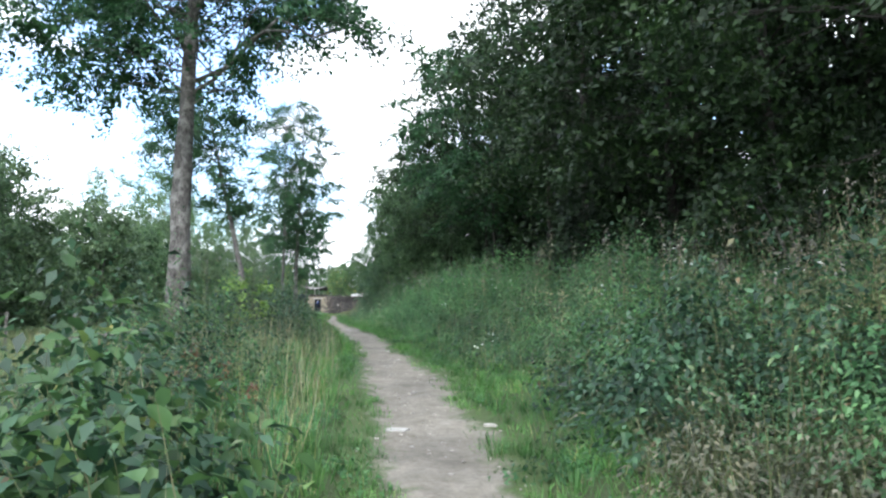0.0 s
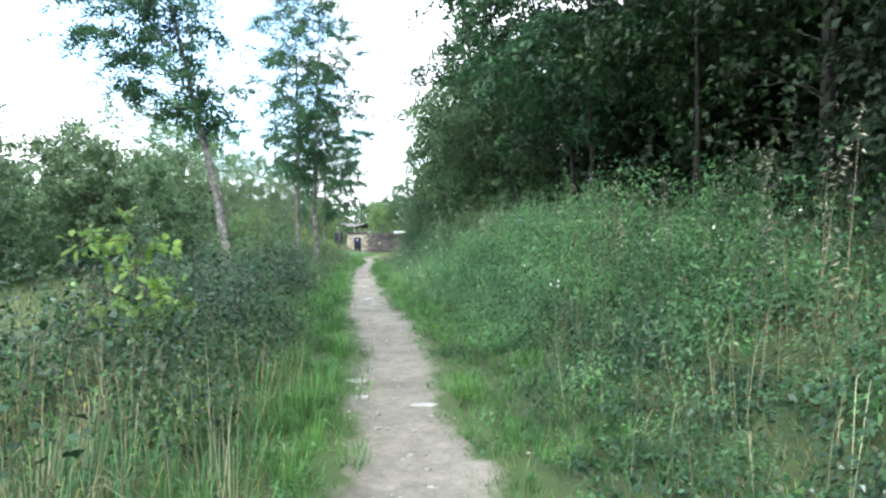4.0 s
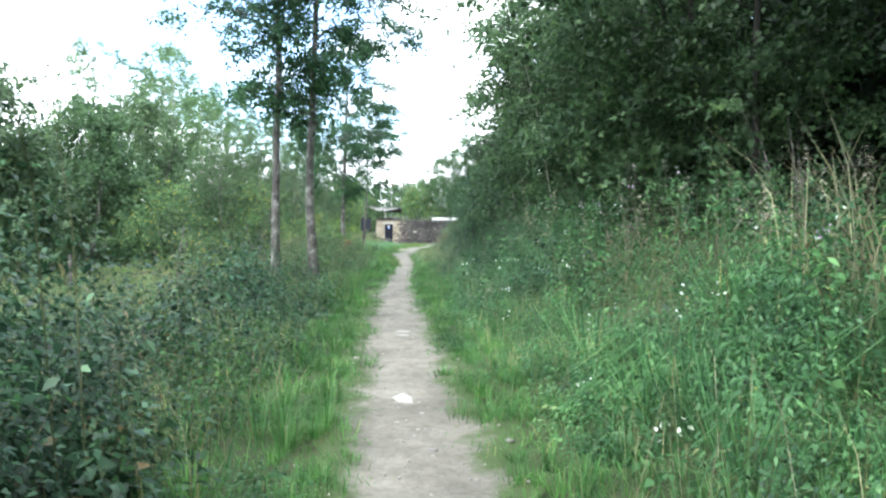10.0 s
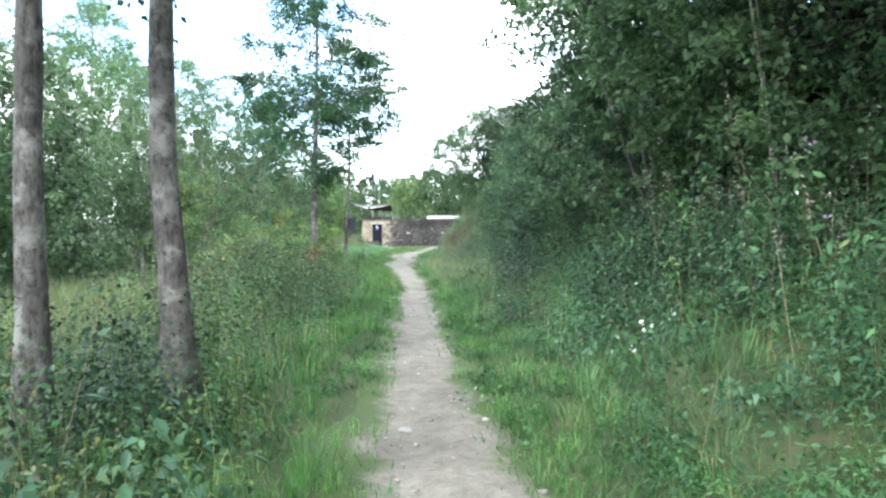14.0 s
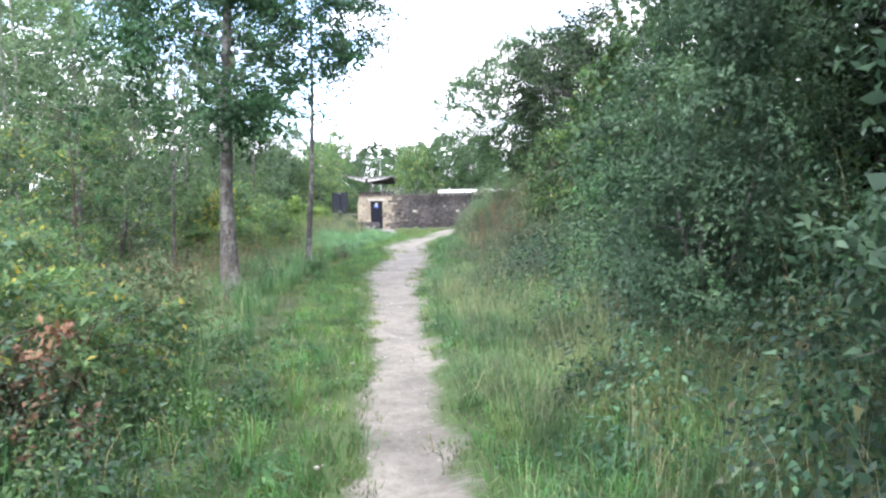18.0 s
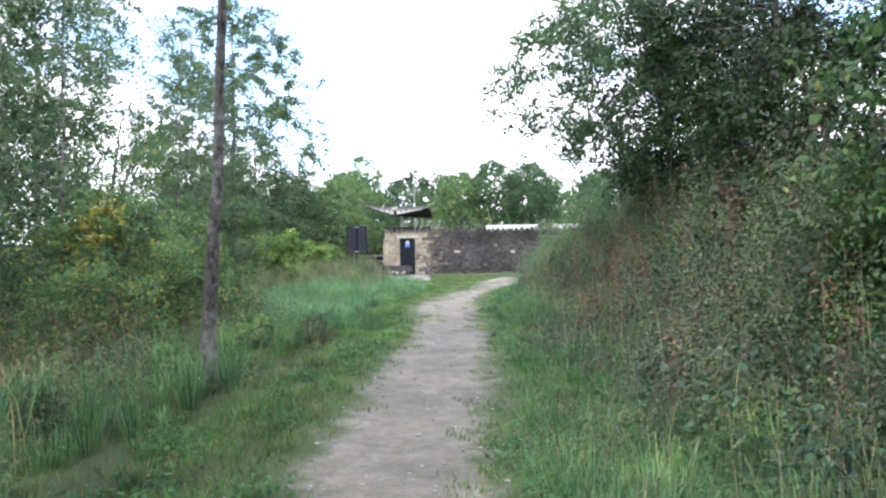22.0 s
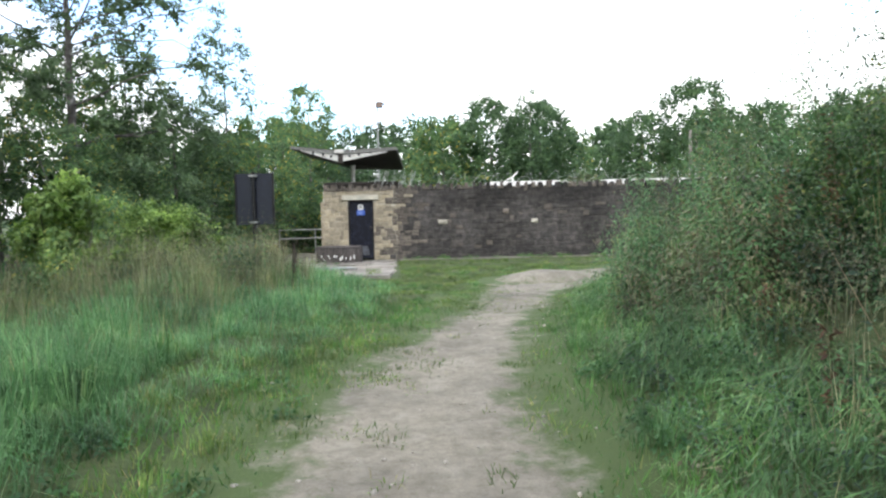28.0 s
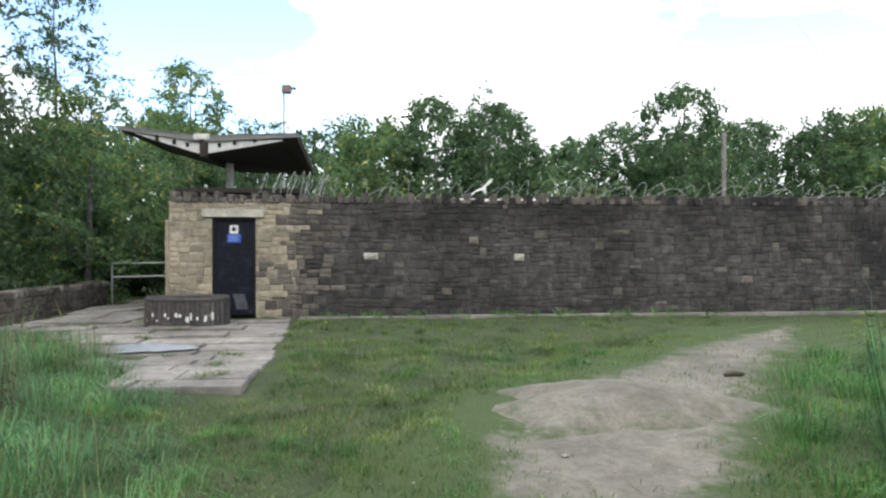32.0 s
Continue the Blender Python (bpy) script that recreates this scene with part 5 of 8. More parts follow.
def tussocks(name, label, c, per, h, width, mat, bend=0.9, loose=0.07):
    """Tufts of arching grass blades that fan out from their centres c."""
    n = len(c)
    own = np.repeat(np.arange(n), per)
    m = len(own)
    size = (np.broadcast_to(h, (n,)) * g.uniform(0.5, 1.45, n))[own] * g.uniform(0.55, 1.1, m)
    a = g.uniform(0, 2 * np.pi, m)
    out = np.stack([np.cos(a), np.sin(a), np.zeros(m)], -1)
    p = c[own] + out * (loose * g.uniform(0, 1.6, m))[:, None] - [0, 0, 0.02]
    side = np.stack([-np.sin(a), np.cos(a), np.zeros(m)], -1) * width * 0.5
    f = (bend * g.uniform(0.15, 1.0, m))[:, None]
    mid = p + out * size[:, None] * f * 0.35 + np.stack([0 * size, 0 * size, size * 0.7], -1)
    tip = p + out * size[:, None] * f + np.stack([0 * size, 0 * size, size * (1.0 - 0.45 * f[:, 0])], -1)
    v = np.stack([p - side, p + side, mid + side * 0.8, tip, mid - side * 0.8], 1).reshape(-1, 3)
    k = np.arange(m)[:, None] * 5
    return tagged(new(name, mesh_np(name, v, [k + np.array([[0, 1, 2, 4]]), k + np.array([[4, 2, 3]])], mat)), label, "grass", kind="stuff")


def drifts(n, y0, y1, side, d0, d1, keep=0.7, f=0.9, k=0.0, power=1.0):
    return clumped(scatter(n, y0, y1, side, d0, d1, g, power), g, keep, f, k)


# low broad herbs in the verges
for side in (-1, 1):
    hp = drifts(420, 4, 84, side, 0.1, 1.3, 0.9, 1.7, 0.8 + side)
    mounds("verge_herbs", "low clover and dock leaves in the verge", "herbs", hp, 0.17, 0.13, 0.045, M_NETTLE, 0.5, ratio=0.6, spill=0.1)

# the bank: brambles, nettles and grasses in humps
bed("bramble_thicket", "dusty blue-green brambles in humps on the bank", "brambles", 110, 3, 24, 1, 1.8, 3.6, 0.5, 0.66, 0.075, M_BRAMBLE, 0.46, 0.3, low=0.3, tips=60)
bed("weed_bed", "grey-green weeds in humps on the bank", "weeds", 130, 3, 24, 1, 1.7, 3.8, 0.45, 0.66, 0.08, M_WEED, 0.44, 2.0, ratio=0.45, low=0.3, tips=60)
bed("bramble_thicket", "withered brown brambles low on the bank", "brambles", 60, 5, 17, 1, 1.5, 3.2, 0.42, 0.42, 0.06, M_BROWNWEED, 0.32, 2.2, tips=60)
bed("nettle_bed", "bright green nettles on the bank", "nettles", 80, 3, 24, 1, 1.8, 3.8, 0.4, 0.75, 0.085, M_NETTLE, 0.36, 1.6, ratio=0.45, tips=60)
bed("bramble_thicket", "weeds and brambles high on the bank", "brambles", 110, 1, 24, 1, 3.2, 6.2, 0.6, 0.8, 0.085, M_WEED, 0.36, 2.0, ratio=0.4, tips=80)
bed("weed_bed", "withered brown and pinkish herbs high on the bank", "weeds", 60, 6, 24, 1, 2.8, 5.6, 0.5, 0.75, 0.075, M_BROWNWEED, 0.4, 0.9, ratio=0.4, tips=140)
bed("nettle_bed", "nettles high on the bank", "nettles", 90, 1, 57, 1, 3.2, 6.0, 0.55, 0.85, 0.09, M_NETTLE, 0.36, 0.6, ratio=0.4)
bed("weed_bed", "faded brown and grey herbs on the bank", "weeds", 45, 8, 20, 1, 1.7, 3.8, 0.42, 0.7, 0.07, M_HERB, 0.5, 1.1, ratio=0.35, low=0.35, tips=120)
bed("bramble_thicket", "low dark brambles and straw at the foot of the bank", "brambles", 90, 15, 25, 1, 0.8, 2.4, 0.4, 0.34, 0.075, M_BRAMBLE, 0.5, 2.4, tips=120)
bed("weed_bed", "low grey-green weeds at the foot of the bank", "weeds", 90, 15, 25, 1, 1.0, 2.8, 0.4, 0.42, 0.065, M_WEED, 0.5, 0.7, ratio=0.4, tips=120)
bed("balsam_bed", "lush pale green balsam in humps on the bank", "balsam", 180, 22, 36, 1, 0.85, 3.9, 0.5, 0.85, 0.1, M_BALSAM, 0.46, 0.9, ratio=0.32, low=0.3, spill=0.7, tips=150)
bed("nettle_bed", "nettles among the balsam on the bank", "nettles", 140, 23, 44, 1, 0.75, 3.8, 0.42, 0.75, 0.085, M_NETTLE, 0.38, 2.6, ratio=0.45, tips=60)
bed("bramble_thicket", "dark brambles among the balsam", "brambles", 70, 22, 42, 1, 1.0, 4.0, 0.45, 0.62, 0.075, M_BRAMBLE, 0.4, 1.3)
bed("bramble_thicket", "dark glossy brambles in humps on the bank", "brambles", 160, 40.5, 59, 1, 1.0, 3.8, 0.5, 0.8, 0.085, M_BRAMBLE, 0.46, 0.1, tips=80, keep=0.9)
bed("nettle_bed", "blue-green broad leaves among the brambles", "herbs", 60, 40.5, 57, 1, 1.2, 3.4, 0.42, 0.62, 0.1, M_DOCK, 0.42, 1.4, ratio=0.5)
bed("weed_bed", "grey-green weeds among brambles on the bank", "weeds", 110, 23, 44, 1, 0.7, 3.6, 0.45, 0.65, 0.08, M_WEED, 0.4, 1.2, ratio=0.45, tips=60)
bed("nettle_bed", "nettles and herbs on the bank", "nettles", 80, 40, 54, 1, 0.7, 3.4, 0.4, 0.6, 0.07, M_NETTLE, 0.36, 1.9, ratio=0.45, tips=60)
bed("bramble_thicket", "weeds high on the bank", "weeds", 130, 24, 60, 1, 3.2, 6.0, 0.6, 0.9, 0.1, M_WEED, 0.4, 2.0, ratio=0.45)
bed("weed_bed", "leafy yellow-green shrub shoots on the bank", "weeds", 130, 58, 70, 1, 1.1, 4.2, 0.46, 0.75, 0.075, M_SALLOW, 0.6, 1.1, tips=60)
bed("bramble_thicket", "dark brambles among the shrub shoots on the bank", "brambles", 130, 58, 70, 1, 1.3, 4.0, 0.46, 0.75, 0.08, M_BRAMBLE, 0.5, 2.9, tips=60)
bed("bramble_thicket", "brambles with some red leaves on the bank", "brambles", 190, 69, 85, 1, 0.8, 4.2, 0.46, 0.7, 0.072, M_BRAMBLE, 0.62, 1.1, tips=80)
bed("weed_bed", "faded olive and brown herbs high on the bank", "weeds", 110, 66, 82, 1, 2.6, 5.0, 0.6, 1.15, 0.075, M_HERB, 0.6, 0.5, ratio=0.35, tips=160)
bed("bramble_thicket", "withered brown brambles on the bank", "brambles", 60, 62, 74, 1, 1.2, 4.0, 0.42, 0.72, 0.066, M_BROWNWEED, 0.55, 0.2, tips=60)
bed("bramble_thicket", "withered reddish-brown brambles on the bank", "brambles", 80, 73, 85, 1, 0.8, 3.6, 0.42, 0.72, 0.066, M_BROWNWEED, 0.62, 0.9, tips=60)
bed("nettle_bed", "nettles among brambles on the bank", "nettles", 110, 59, 86, 1, 0.9, 4.4, 0.4, 0.7, 0.075, M_NETTLE, 0.36, 2.6, ratio=0.45)
bed("bramble_thicket", "weeds and briars high on the bank", "brambles", 110, 60, 88, 1, 4.0, 7.0, 0.7, 1.0, 0.12, M_HERB, 0.4, 0.7, tri=True)
stand("willowherb_bed", "faded brown and green willowherb on the bank", "willowherb", 520, 60, 88, 1, 1.3, 4.4, 1.1, 28, 0.055, M_HERB, 0.7, 0.3, ratio=0.3, stem=M_DEADSTEM, reach=0.11, width=0.006)
stand("nettle_bed", "tall nettle stems on the bank", "nettles", 380, 3, 57, 1, 2.2, 4.6, 1.15, 22, 0.07, M_NETTLE, 0.8, 0.0, reach=0.14)
stand("balsam_bed", "pink-flowered balsam on the bank", "balsam", 330, 22, 52, 1, 2.0, 4.4, 1.35, 24, 0.11, M_BALSAM, 0.8, 1.0, ratio=0.34, width=0.016, reach=0.11, flowers=(M_PINK, 0.16, 0.035, 6), top_bias=1.5)
stand("seeding_willowherb", "willowherb gone to fluffy pinkish seed along the top of the bank", "willowherb", 420, 8, 52, 1, 2.6, 4.8, 1.25, 26, 0.055, M_SEED, 0.8, 1.7, ratio=0.35, stem=M_DEADSTEM, reach=0.05, top_bias=3.0)
stand("bindweed", "white bindweed flowers over the bank", "flowers", 170, 12, 50, 1, 0.9, 4.0, 1.1, 12, 0.07, M_NETTLE, 1.0, 0.4, ratio=0.8, reach=0.2, flowers=(M_WHITE, 0.5, 0.04, 4))
stand("rust_willowherb", "rust-red willowherb seed heads on the bank", "willowherb", 120, 66, 84, 1, 1.4, 3.8, 1.35, 60, 0.06, M_RUSTLEAF, 0.9, 2.2, ratio=0.3, stem=M_DEADSTEM, reach=0.06, top_bias=2.0)
dp = np.stack([g.normal(2.75, 0.28, 16), g.normal(74.0, 0.7, 16), np.zeros(16)], -1)
dp[:, 2] = ground_z(dp[:, 0], dp[:, 1])
leafy_stand("rust_willowherb", "dark rust-red willowherb standing out of the brambles", "willowherb", dp, 1.35, 44, 0.05, M_RUSTLEAF, g, 0.35, M_DEADSTEM, reach=0.07, top_bias=1.7)
bed("weed_bed", "faded olive and brown herbs over the foot of the bank", "weeds", 120, 66, 80, 1, 0.5, 2.6, 0.4, 0.62, 0.06, M_HERB, 0.42, 0.4, ratio=0.35, tips=80)
foot = np.array([(-3.3, 70.0), (-2.85, 70.6), (-3.6, 70.7), (-4.1, 69.5), (-4.5, 70.6), (-4.0, 71.6), (-3.5, 72.4)])
mounds("weed_bed", "dark olive weeds round the foot of the young alder", "weeds", np.stack([foot[:, 0], foot[:, 1], ground_z(foot[:, 0], foot[:, 1])], -1), 0.4, 0.5, 0.07, M_SALLOW, 0.9, ratio=0.45, tips=60)
wx, wy = g.uniform(-6.4, -3.3, 90), g.uniform(65.5, 75.5, 90)
wp = np.stack([wx, wy, ground_z(wx, wy)], -1)
mounds("weed_bed", "dark olive weeds beyond the worn turf", "weeds", wp[::3], 0.42, 0.5, 0.065, M_HERB, 0.7, ratio=0.4, tips=60)
tussocks("tall_grass", "dark rough grass beyond the worn turf", wp, 34, 0.6, 0.007, M_TALLGRASS, 1.0, 0.14)
leafy_stand("rust_willowherb", "rust-brown withered willowherb in the rough grass", "willowherb", wp + [-0.5, 0.3, 0], 0.95, 36, 0.055, M_RUSTLEAF, g, 0.35, M_DEADSTEM, reach=0.08, top_bias=1.5)
tussocks("bank_grass", "tufts of arching grass at the foot of the bank", drifts(620, 3, 57, 1, 0.15, 1.5, 0.9, 0.9, 1.0), 34, 0.2, 0.006, M_GRASS, 1.2)
tussocks("bank_grass", "blue-green tufts of broad grass on the bank", drifts(220, 22, 47, 1, 0.9, 3.0, 0.8, 0.8, 0.4), 30, 0.42, 0.007, M_BLUEGRASS, 1.3)
tussocks("bank_grass", "tufts of grass on the bank", drifts(200, 57, 90, 1, 0.4, 1.7, 0.8, 0.8, 2.4, 1.5), 40, 0.26, 0.006, M_BLUEGRASS, 1.1)
tussocks("bank_grass", "long pale grey-green grass over the foot of the bank", drifts(420, 54, 68, 1, 0.3, 1.9, 0.9, 0.8, 1.9), 36, 0.33, 0.005, M_BLUEGRASS, 1.4, 0.14)
bed("weed_bed", "grey-green weeds among long grass on the bank", "weeds", 120, 59, 86, 1, 0.9, 3.6, 0.42, 0.68, 0.075, M_WEED, 0.42, 1.7, ratio=0.45, tips=60)
tussocks("bank_grass", "clumps of lush broad-bladed grass on the bank", drifts(90, 27, 35, 1, 1.3, 3.4, 0.9, 0.9, 2.2), 40, 0.7, 0.013, M_BALSAM, 1.9, 0.12)
tussocks("bank_grass", "long olive grass leaning over the foot of the bank", drifts(150, 28, 58, 1, 0.5, 2.0, 0.9, 1.0, 2.8), 30, 0.4, 0.005, M_TALLGRASS, 1.5, 0.16)
tussocks("dry_grass", "long bleached grass leaning over the foot of the bank", drifts(230, 55.5, 68, 1, 0.45, 2.0, 0.9, 1.0, 0.7), 30, 0.5, 0.005, M_MEADOW, 1.6, 0.16)
tussocks("dry_grass", "pale withered grass on the bank", drifts(260, 3, 90, 1, 0.9, 4.4, 0.7, 1.1, 3.0), 11, 0.75, 0.005, M_DRYGRASS, 1.1, 0.26)
tussocks("dry_grass", "grey withered grass among brambles on the bank", drifts(100, 60, 86, 1, 1.5, 3.8, 0.9, 1.1, 1.0), 12, 0.65, 0.005, M_DRYGRASS, 1.2, 0.25)
grass("dry_grass", "pale dry grass stalks on the bank", drifts(2600, 3, 89, 1, 0.8, 4.6, 0.7, 1.2, 3.0), 1.0, 0.0045, M_DRYGRASS, g, 0.4)
p = drifts(7000, 3, 62, 1, 0.5, 3.2, 0.9, 0.9, 1.5, 1.3)
grass("bank_grass", "tall grass among the bank weeds", p, 0.4 * drift(p, g, edge_distance(p), 0.5), 0.005, M_TALLGRASS, g, 1.0)

near = np.array([(3.95, 9.9, 0.95, 0.6), (4.7, 10.4, 1.15, 0.7), (4.4, 11.6, 0.7, 0.65), (5.4, 11.6, 1.2, 0.75), (4.25, 12.7, 0.45, 0.5), (5.3, 9.6, 1.3, 0.7)])
mounds("bramble_thicket", "dark blue-green brambles heaped low on the bank", "brambles", np.stack([near[:, 0], near[:, 1], ground_z(near[:, 0], near[:, 1])], -1), near[:, 3], near[:, 2], 0.075, M_BRAMBLE, 0.9, tips=30, vary=False)
near = np.array([(3.9, 7.7), (4.35, 8.3), (3.6, 8.5), (4.0, 9.0), (4.6, 7.6)])
mounds("weed_bed", "withered brown tangle low on the bank", "weeds", np.stack([near[:, 0], near[:, 1], ground_z(near[:, 0], near[:, 1])], -1), 0.42, 0.42, 0.05, M_BROWNWEED, 0.8, ratio=0.4, tips=120)

# the meadow side: brambles, nettles, tall grass in humps
spot = np.array([(0.25, 8.2), (0.72, 7.5), (-0.1, 9.3), (0.85, 8.3), (0.35, 7.2)])
mounds("broadleaf_bush", "bush with large yellow-green leaves beside the path", "bush", np.stack([spot[:, 0], spot[:, 1], ground_z(spot[:, 0], spot[:, 1])], -1), np.array([0.55, 0.5, 0.6, 0.45, 0.45]), np.array([1.25, 0.95, 1.4, 0.85, 1.0]), 0.1, M_SALLOW, 0.7, ratio=0.72, tips=30, vary=False, full=True)
mounds("bramble_thicket", "dark brambles grown through the broadleaf bush", "brambles", np.stack([spot[:, 0], spot[:, 1], ground_z(spot[:, 0], spot[:, 1])], -1), 0.55, np.array([1.2, 0.95, 1.35, 0.8, 1.0]), 0.1, M_BRAMBLE, 0.9, tips=10, vary=False)
bed("bramble_thicket", "brambles among withered grass beside the path", "brambles", 70, 8.5, 21, -1, 1.2, 4.0, 0.45, 0.9, 0.075, M_BRAMBLE, 0.4, 0.4, tips=50)
bed("bramble_thicket", "dark bramble thicket in humps beside the path", "brambles", 120, 19.5, 37, -1, 0.75, 3.8, 0.5, 1.05, 0.075, M_BRAMBLE, 0.44, 1.4, tips=90)
bed("weed_bed", "olive weeds and briars in humps beside the path", "weeds", 110, 17, 37, -1, 0.7, 3.8, 0.46, 0.95, 0.07, M_SALLOW, 0.42, 0.5, tips=120)
bed("weed_bed", "withered olive herbs among the brambles", "weeds", 60, 12, 37, -1, 0.8, 3.6, 0.4, 0.85, 0.06, M_HERB, 0.36, 2.4, ratio=0.35, tips=140)
bed("bramble_thicket", "bramble thicket further from the path", "brambles", 90, 3, 46, -1, 3.2, 4.7, 0.7, 0.8, 0.13, M_BRAMBLE, 0.38, 0.4, tri=True)
bed("nettle_bed", "nettles and docks beside the path", "nettles", 50, 8, 36, -1, 1.2, 3.6, 0.4, 0.9, 0.085, M_NETTLE, 0.36, 1.9, ratio=0.5, tips=60)
big = np.array([(-0.55, 28.6, 1.05, 0.75), (-1.2, 30.2, 1.3, 0.9), (-1.7, 32.4, 1.2, 0.9), (-0.55, 31.7, 0.8, 0.6), (-2.4, 28.6, 1.2, 0.9), (-0.45, 24.1, 0.95, 0.7), (-1.1, 22.3, 1.15, 0.8), (-0.3, 21.0, 0.8, 0.6), (-1.6, 35.4, 1.0, 0.8), (-2.6, 25.6, 1.15, 0.9)])
mounds("bramble_thicket", "tall rounded humps of dark bramble beside the path", "brambles", np.stack([big[:, 0], big[:, 1], ground_z(big[:, 0], big[:, 1])], -1), big[:, 3], big[:, 2], 0.08, M_BRAMBLE, 1.1, tips=60, vary=False)
bed("nettle_bed", "dark broad-leaved docks beside the path", "docks", 34, 38.5, 43, -1, 0.9, 2.6, 0.42, 0.8, 0.16, M_DOCK, 0.6, 0.9, ratio=0.5, keep=1.2, full=True)
bed("bramble_thicket", "brambles and herbs beside the path", "brambles", 90, 38, 57, -1, 1.1, 3.0, 0.45, 0.95, 0.07, M_BRAMBLE, 0.36, 0.8, tips=60)
bed("weed_bed", "leafy olive-green briars in the rough grass", "weeds", 90, 40, 57, -1, 1.0, 3.4, 0.48, 1.0, 0.075, M_SALLOW, 0.42, 1.2, tips=80)
bed("nettle_bed", "olive herbs in the rough grass", "herbs", 55, 36, 60, -1, 1.1, 3.2, 0.45, 1.0, 0.07, M_HERB, 0.4, 2.1, ratio=0.4, tips=90)
bed("bramble_thicket", "withered weeds beside the path", "weeds", 60, 5, 46, -1, 1.0, 4.0, 0.4, 0.6, 0.06, M_BROWNWEED, 0.3, 2.9, tips=90)
stand("nettle_bed", "tall nettles and docks beside the path", "nettles", 420, 3, 60, -1, 1.0, 3.2, 0.9, 22, 0.065, M_NETTLE, 0.8, 1.9, reach=0.14)
stand("willowherb_bed", "faded brown willowherb beyond the turf", "willowherb", 1400, 46, 80, -1, 2.2, 5.2, 0.8, 22, 0.07, M_HERB, 0.8, 1.3, ratio=0.3, stem=M_DEADSTEM, reach=0.1)
stand("rust_willowherb", "rust-red withered willowherb beyond the turf", "willowherb", 260, 56, 72, -1, 2.6, 6.5, 0.95, 34, 0.055, M_RUSTLEAF, 0.9, 0.9, ratio=0.3, stem=M_DEADSTEM, reach=0.06, top_bias=1.8)
for side in (-1, 1):
    tussocks("verge_grass", "low uneven tufts of grass spilling over the edge of the path", drifts(430, 3, 57, side, -0.08, 0.55, 0.8, 1.6, 0.6 + side), 24, 0.15, 0.007, M_GRASS, 1.1, 0.09)
tussocks("meadow_edge_grass", "tufts of arching grass beside the path", np.concatenate([drifts(150, 3, 19, -1, 0.3, 2.0, 0.9, 0.9, 0.2), drifts(150, 18, 38, -1, 0.2, 0.9, 0.9, 0.9, 0.2), drifts(150, 38, 57, -1, 0.3, 1.7, 0.9, 0.9, 0.2)]), 34, 0.34, 0.008, M_GRASS)
tussocks("meadow_edge_grass", "grey-green tufts of rough grass beside the path", drifts(420, 5, 60, -1, 1.0, 4.6, 0.8, 0.8, 2.7), 28, 0.42, 0.006, M_TALLGRASS, 1.3, 0.14)
tussocks("meadow_edge_grass", "tall olive tufts of rough grass", drifts(240, 8.5, 22, -1, 0.7, 3.6, 0.9, 1.0, 0.9), 26, 0.5, 0.007, M_TALLGRASS, 1.3, 0.14)
tussocks("meadow_edge_grass", "blue-green tufts of grass along the worn turf", drifts(520, 55, 84, -1, 1.5, 3.6, 0.9, 0.8, 1.1), 48, 0.5, 0.008, M_BLUEGRASS)
tussocks("dry_grass", "tall pale withered grass beside the path", drifts(90, 10, 21, -1, 0.5, 2.6, 0.9, 1.4, 0.2), 12, 0.9, 0.005, M_DRYGRASS, 0.7, 0.18)
p = drifts(14000, 3, 90, -1, 0.7, 7.0, 0.9, 0.8, 2.7, 1.3)
p = p[(p[:, 1] < 57) | (edge_distance(p) > 1.8)]
grass("meadow_edge_grass", "tall grass beside the path", p, 0.6 * drift(p, g, edge_distance(p), 0.5), 0.010, M_TALLGRASS, g, 0.6)
grass("dry_grass", "scattered pale grass stalks in the brambles", drifts(2600, 5, 62, -1, 0.7, 5.0, 0.8, 1.4, 0.2), 0.8, 0.004, M_DRYGRASS, g, 0.35)
dp = np.stack([g.normal(-0.15, 0.35, 10), g.normal(12.6, 0.4, 10), np.zeros(10)], -1)
dp[:, 2] = ground_z(dp[:, 0], dp[:, 1])
leafy_stand("rust_dock", "rust-red dead dock among the weeds", "dock", dp, 0.85, 40, 0.08, M_RUSTLEAF, g, 0.5, M_DEADSTEM, reach=0.07, top_bias=1.6)
tree("sallow_sapling", "young sallow with large yellow-green leaves in the brambles", -0.85, 21.5, 1.9, 0.018, 0.55, M_LIME, 420, 0.12, 320, base=0.3, clusters=22, cluster_r=0.17, limbs=10, bark=M_TWIG, ratio=0.7, inner=0.0, full=True)
mx, my = g.uniform(-13, -3.6, 26000), g.uniform(18, 66, 26000)
grass("meadow_grass", "pale seeding grass of the meadow", np.stack([mx, my, ground_z(mx, my)], -1), 0.55, 0.012, M_MEADOW, g, 0.7, True)
mx, my = g.uniform(-34, -6.5, 18000), g.uniform(2, 100, 18000)
grass("meadow_grass", "pale rough grass of the meadow", np.stack([mx, my, ground_z(mx, my)], -1), 0.5, 0.04, M_TALLGRASS, g, 0.6, True)
# the tall mass of weeds that ends the bank
spot = np.array([(2.7, 87.4), (2.45, 86.2), (3.1, 88.6), (2.9, 85.2), (3.4, 89.5), (2.9, 84.0), (3.2, 86.4), (4.0, 87.5), (4.7, 86.5), (5.1, 88.6), (3.6, 88.5), (5.7, 85.4), (4.3, 84.4), (5.4, 83.0), (3.2, 84.8), (6.4, 87.2), (4.4, 89.4), (3.9, 82.6)])
tall = np.clip(0.82 * spot[:, 0] - 0.7 * np.clip(3.7 - spot[:, 0], 0, 1.2) - ground_z(spot[:, 0], spot[:, 1]), 0.7, 3.3)
humps = np.stack([spot[:, 0], spot[:, 1], ground_z(spot[:, 0], spot[:, 1])], -1)
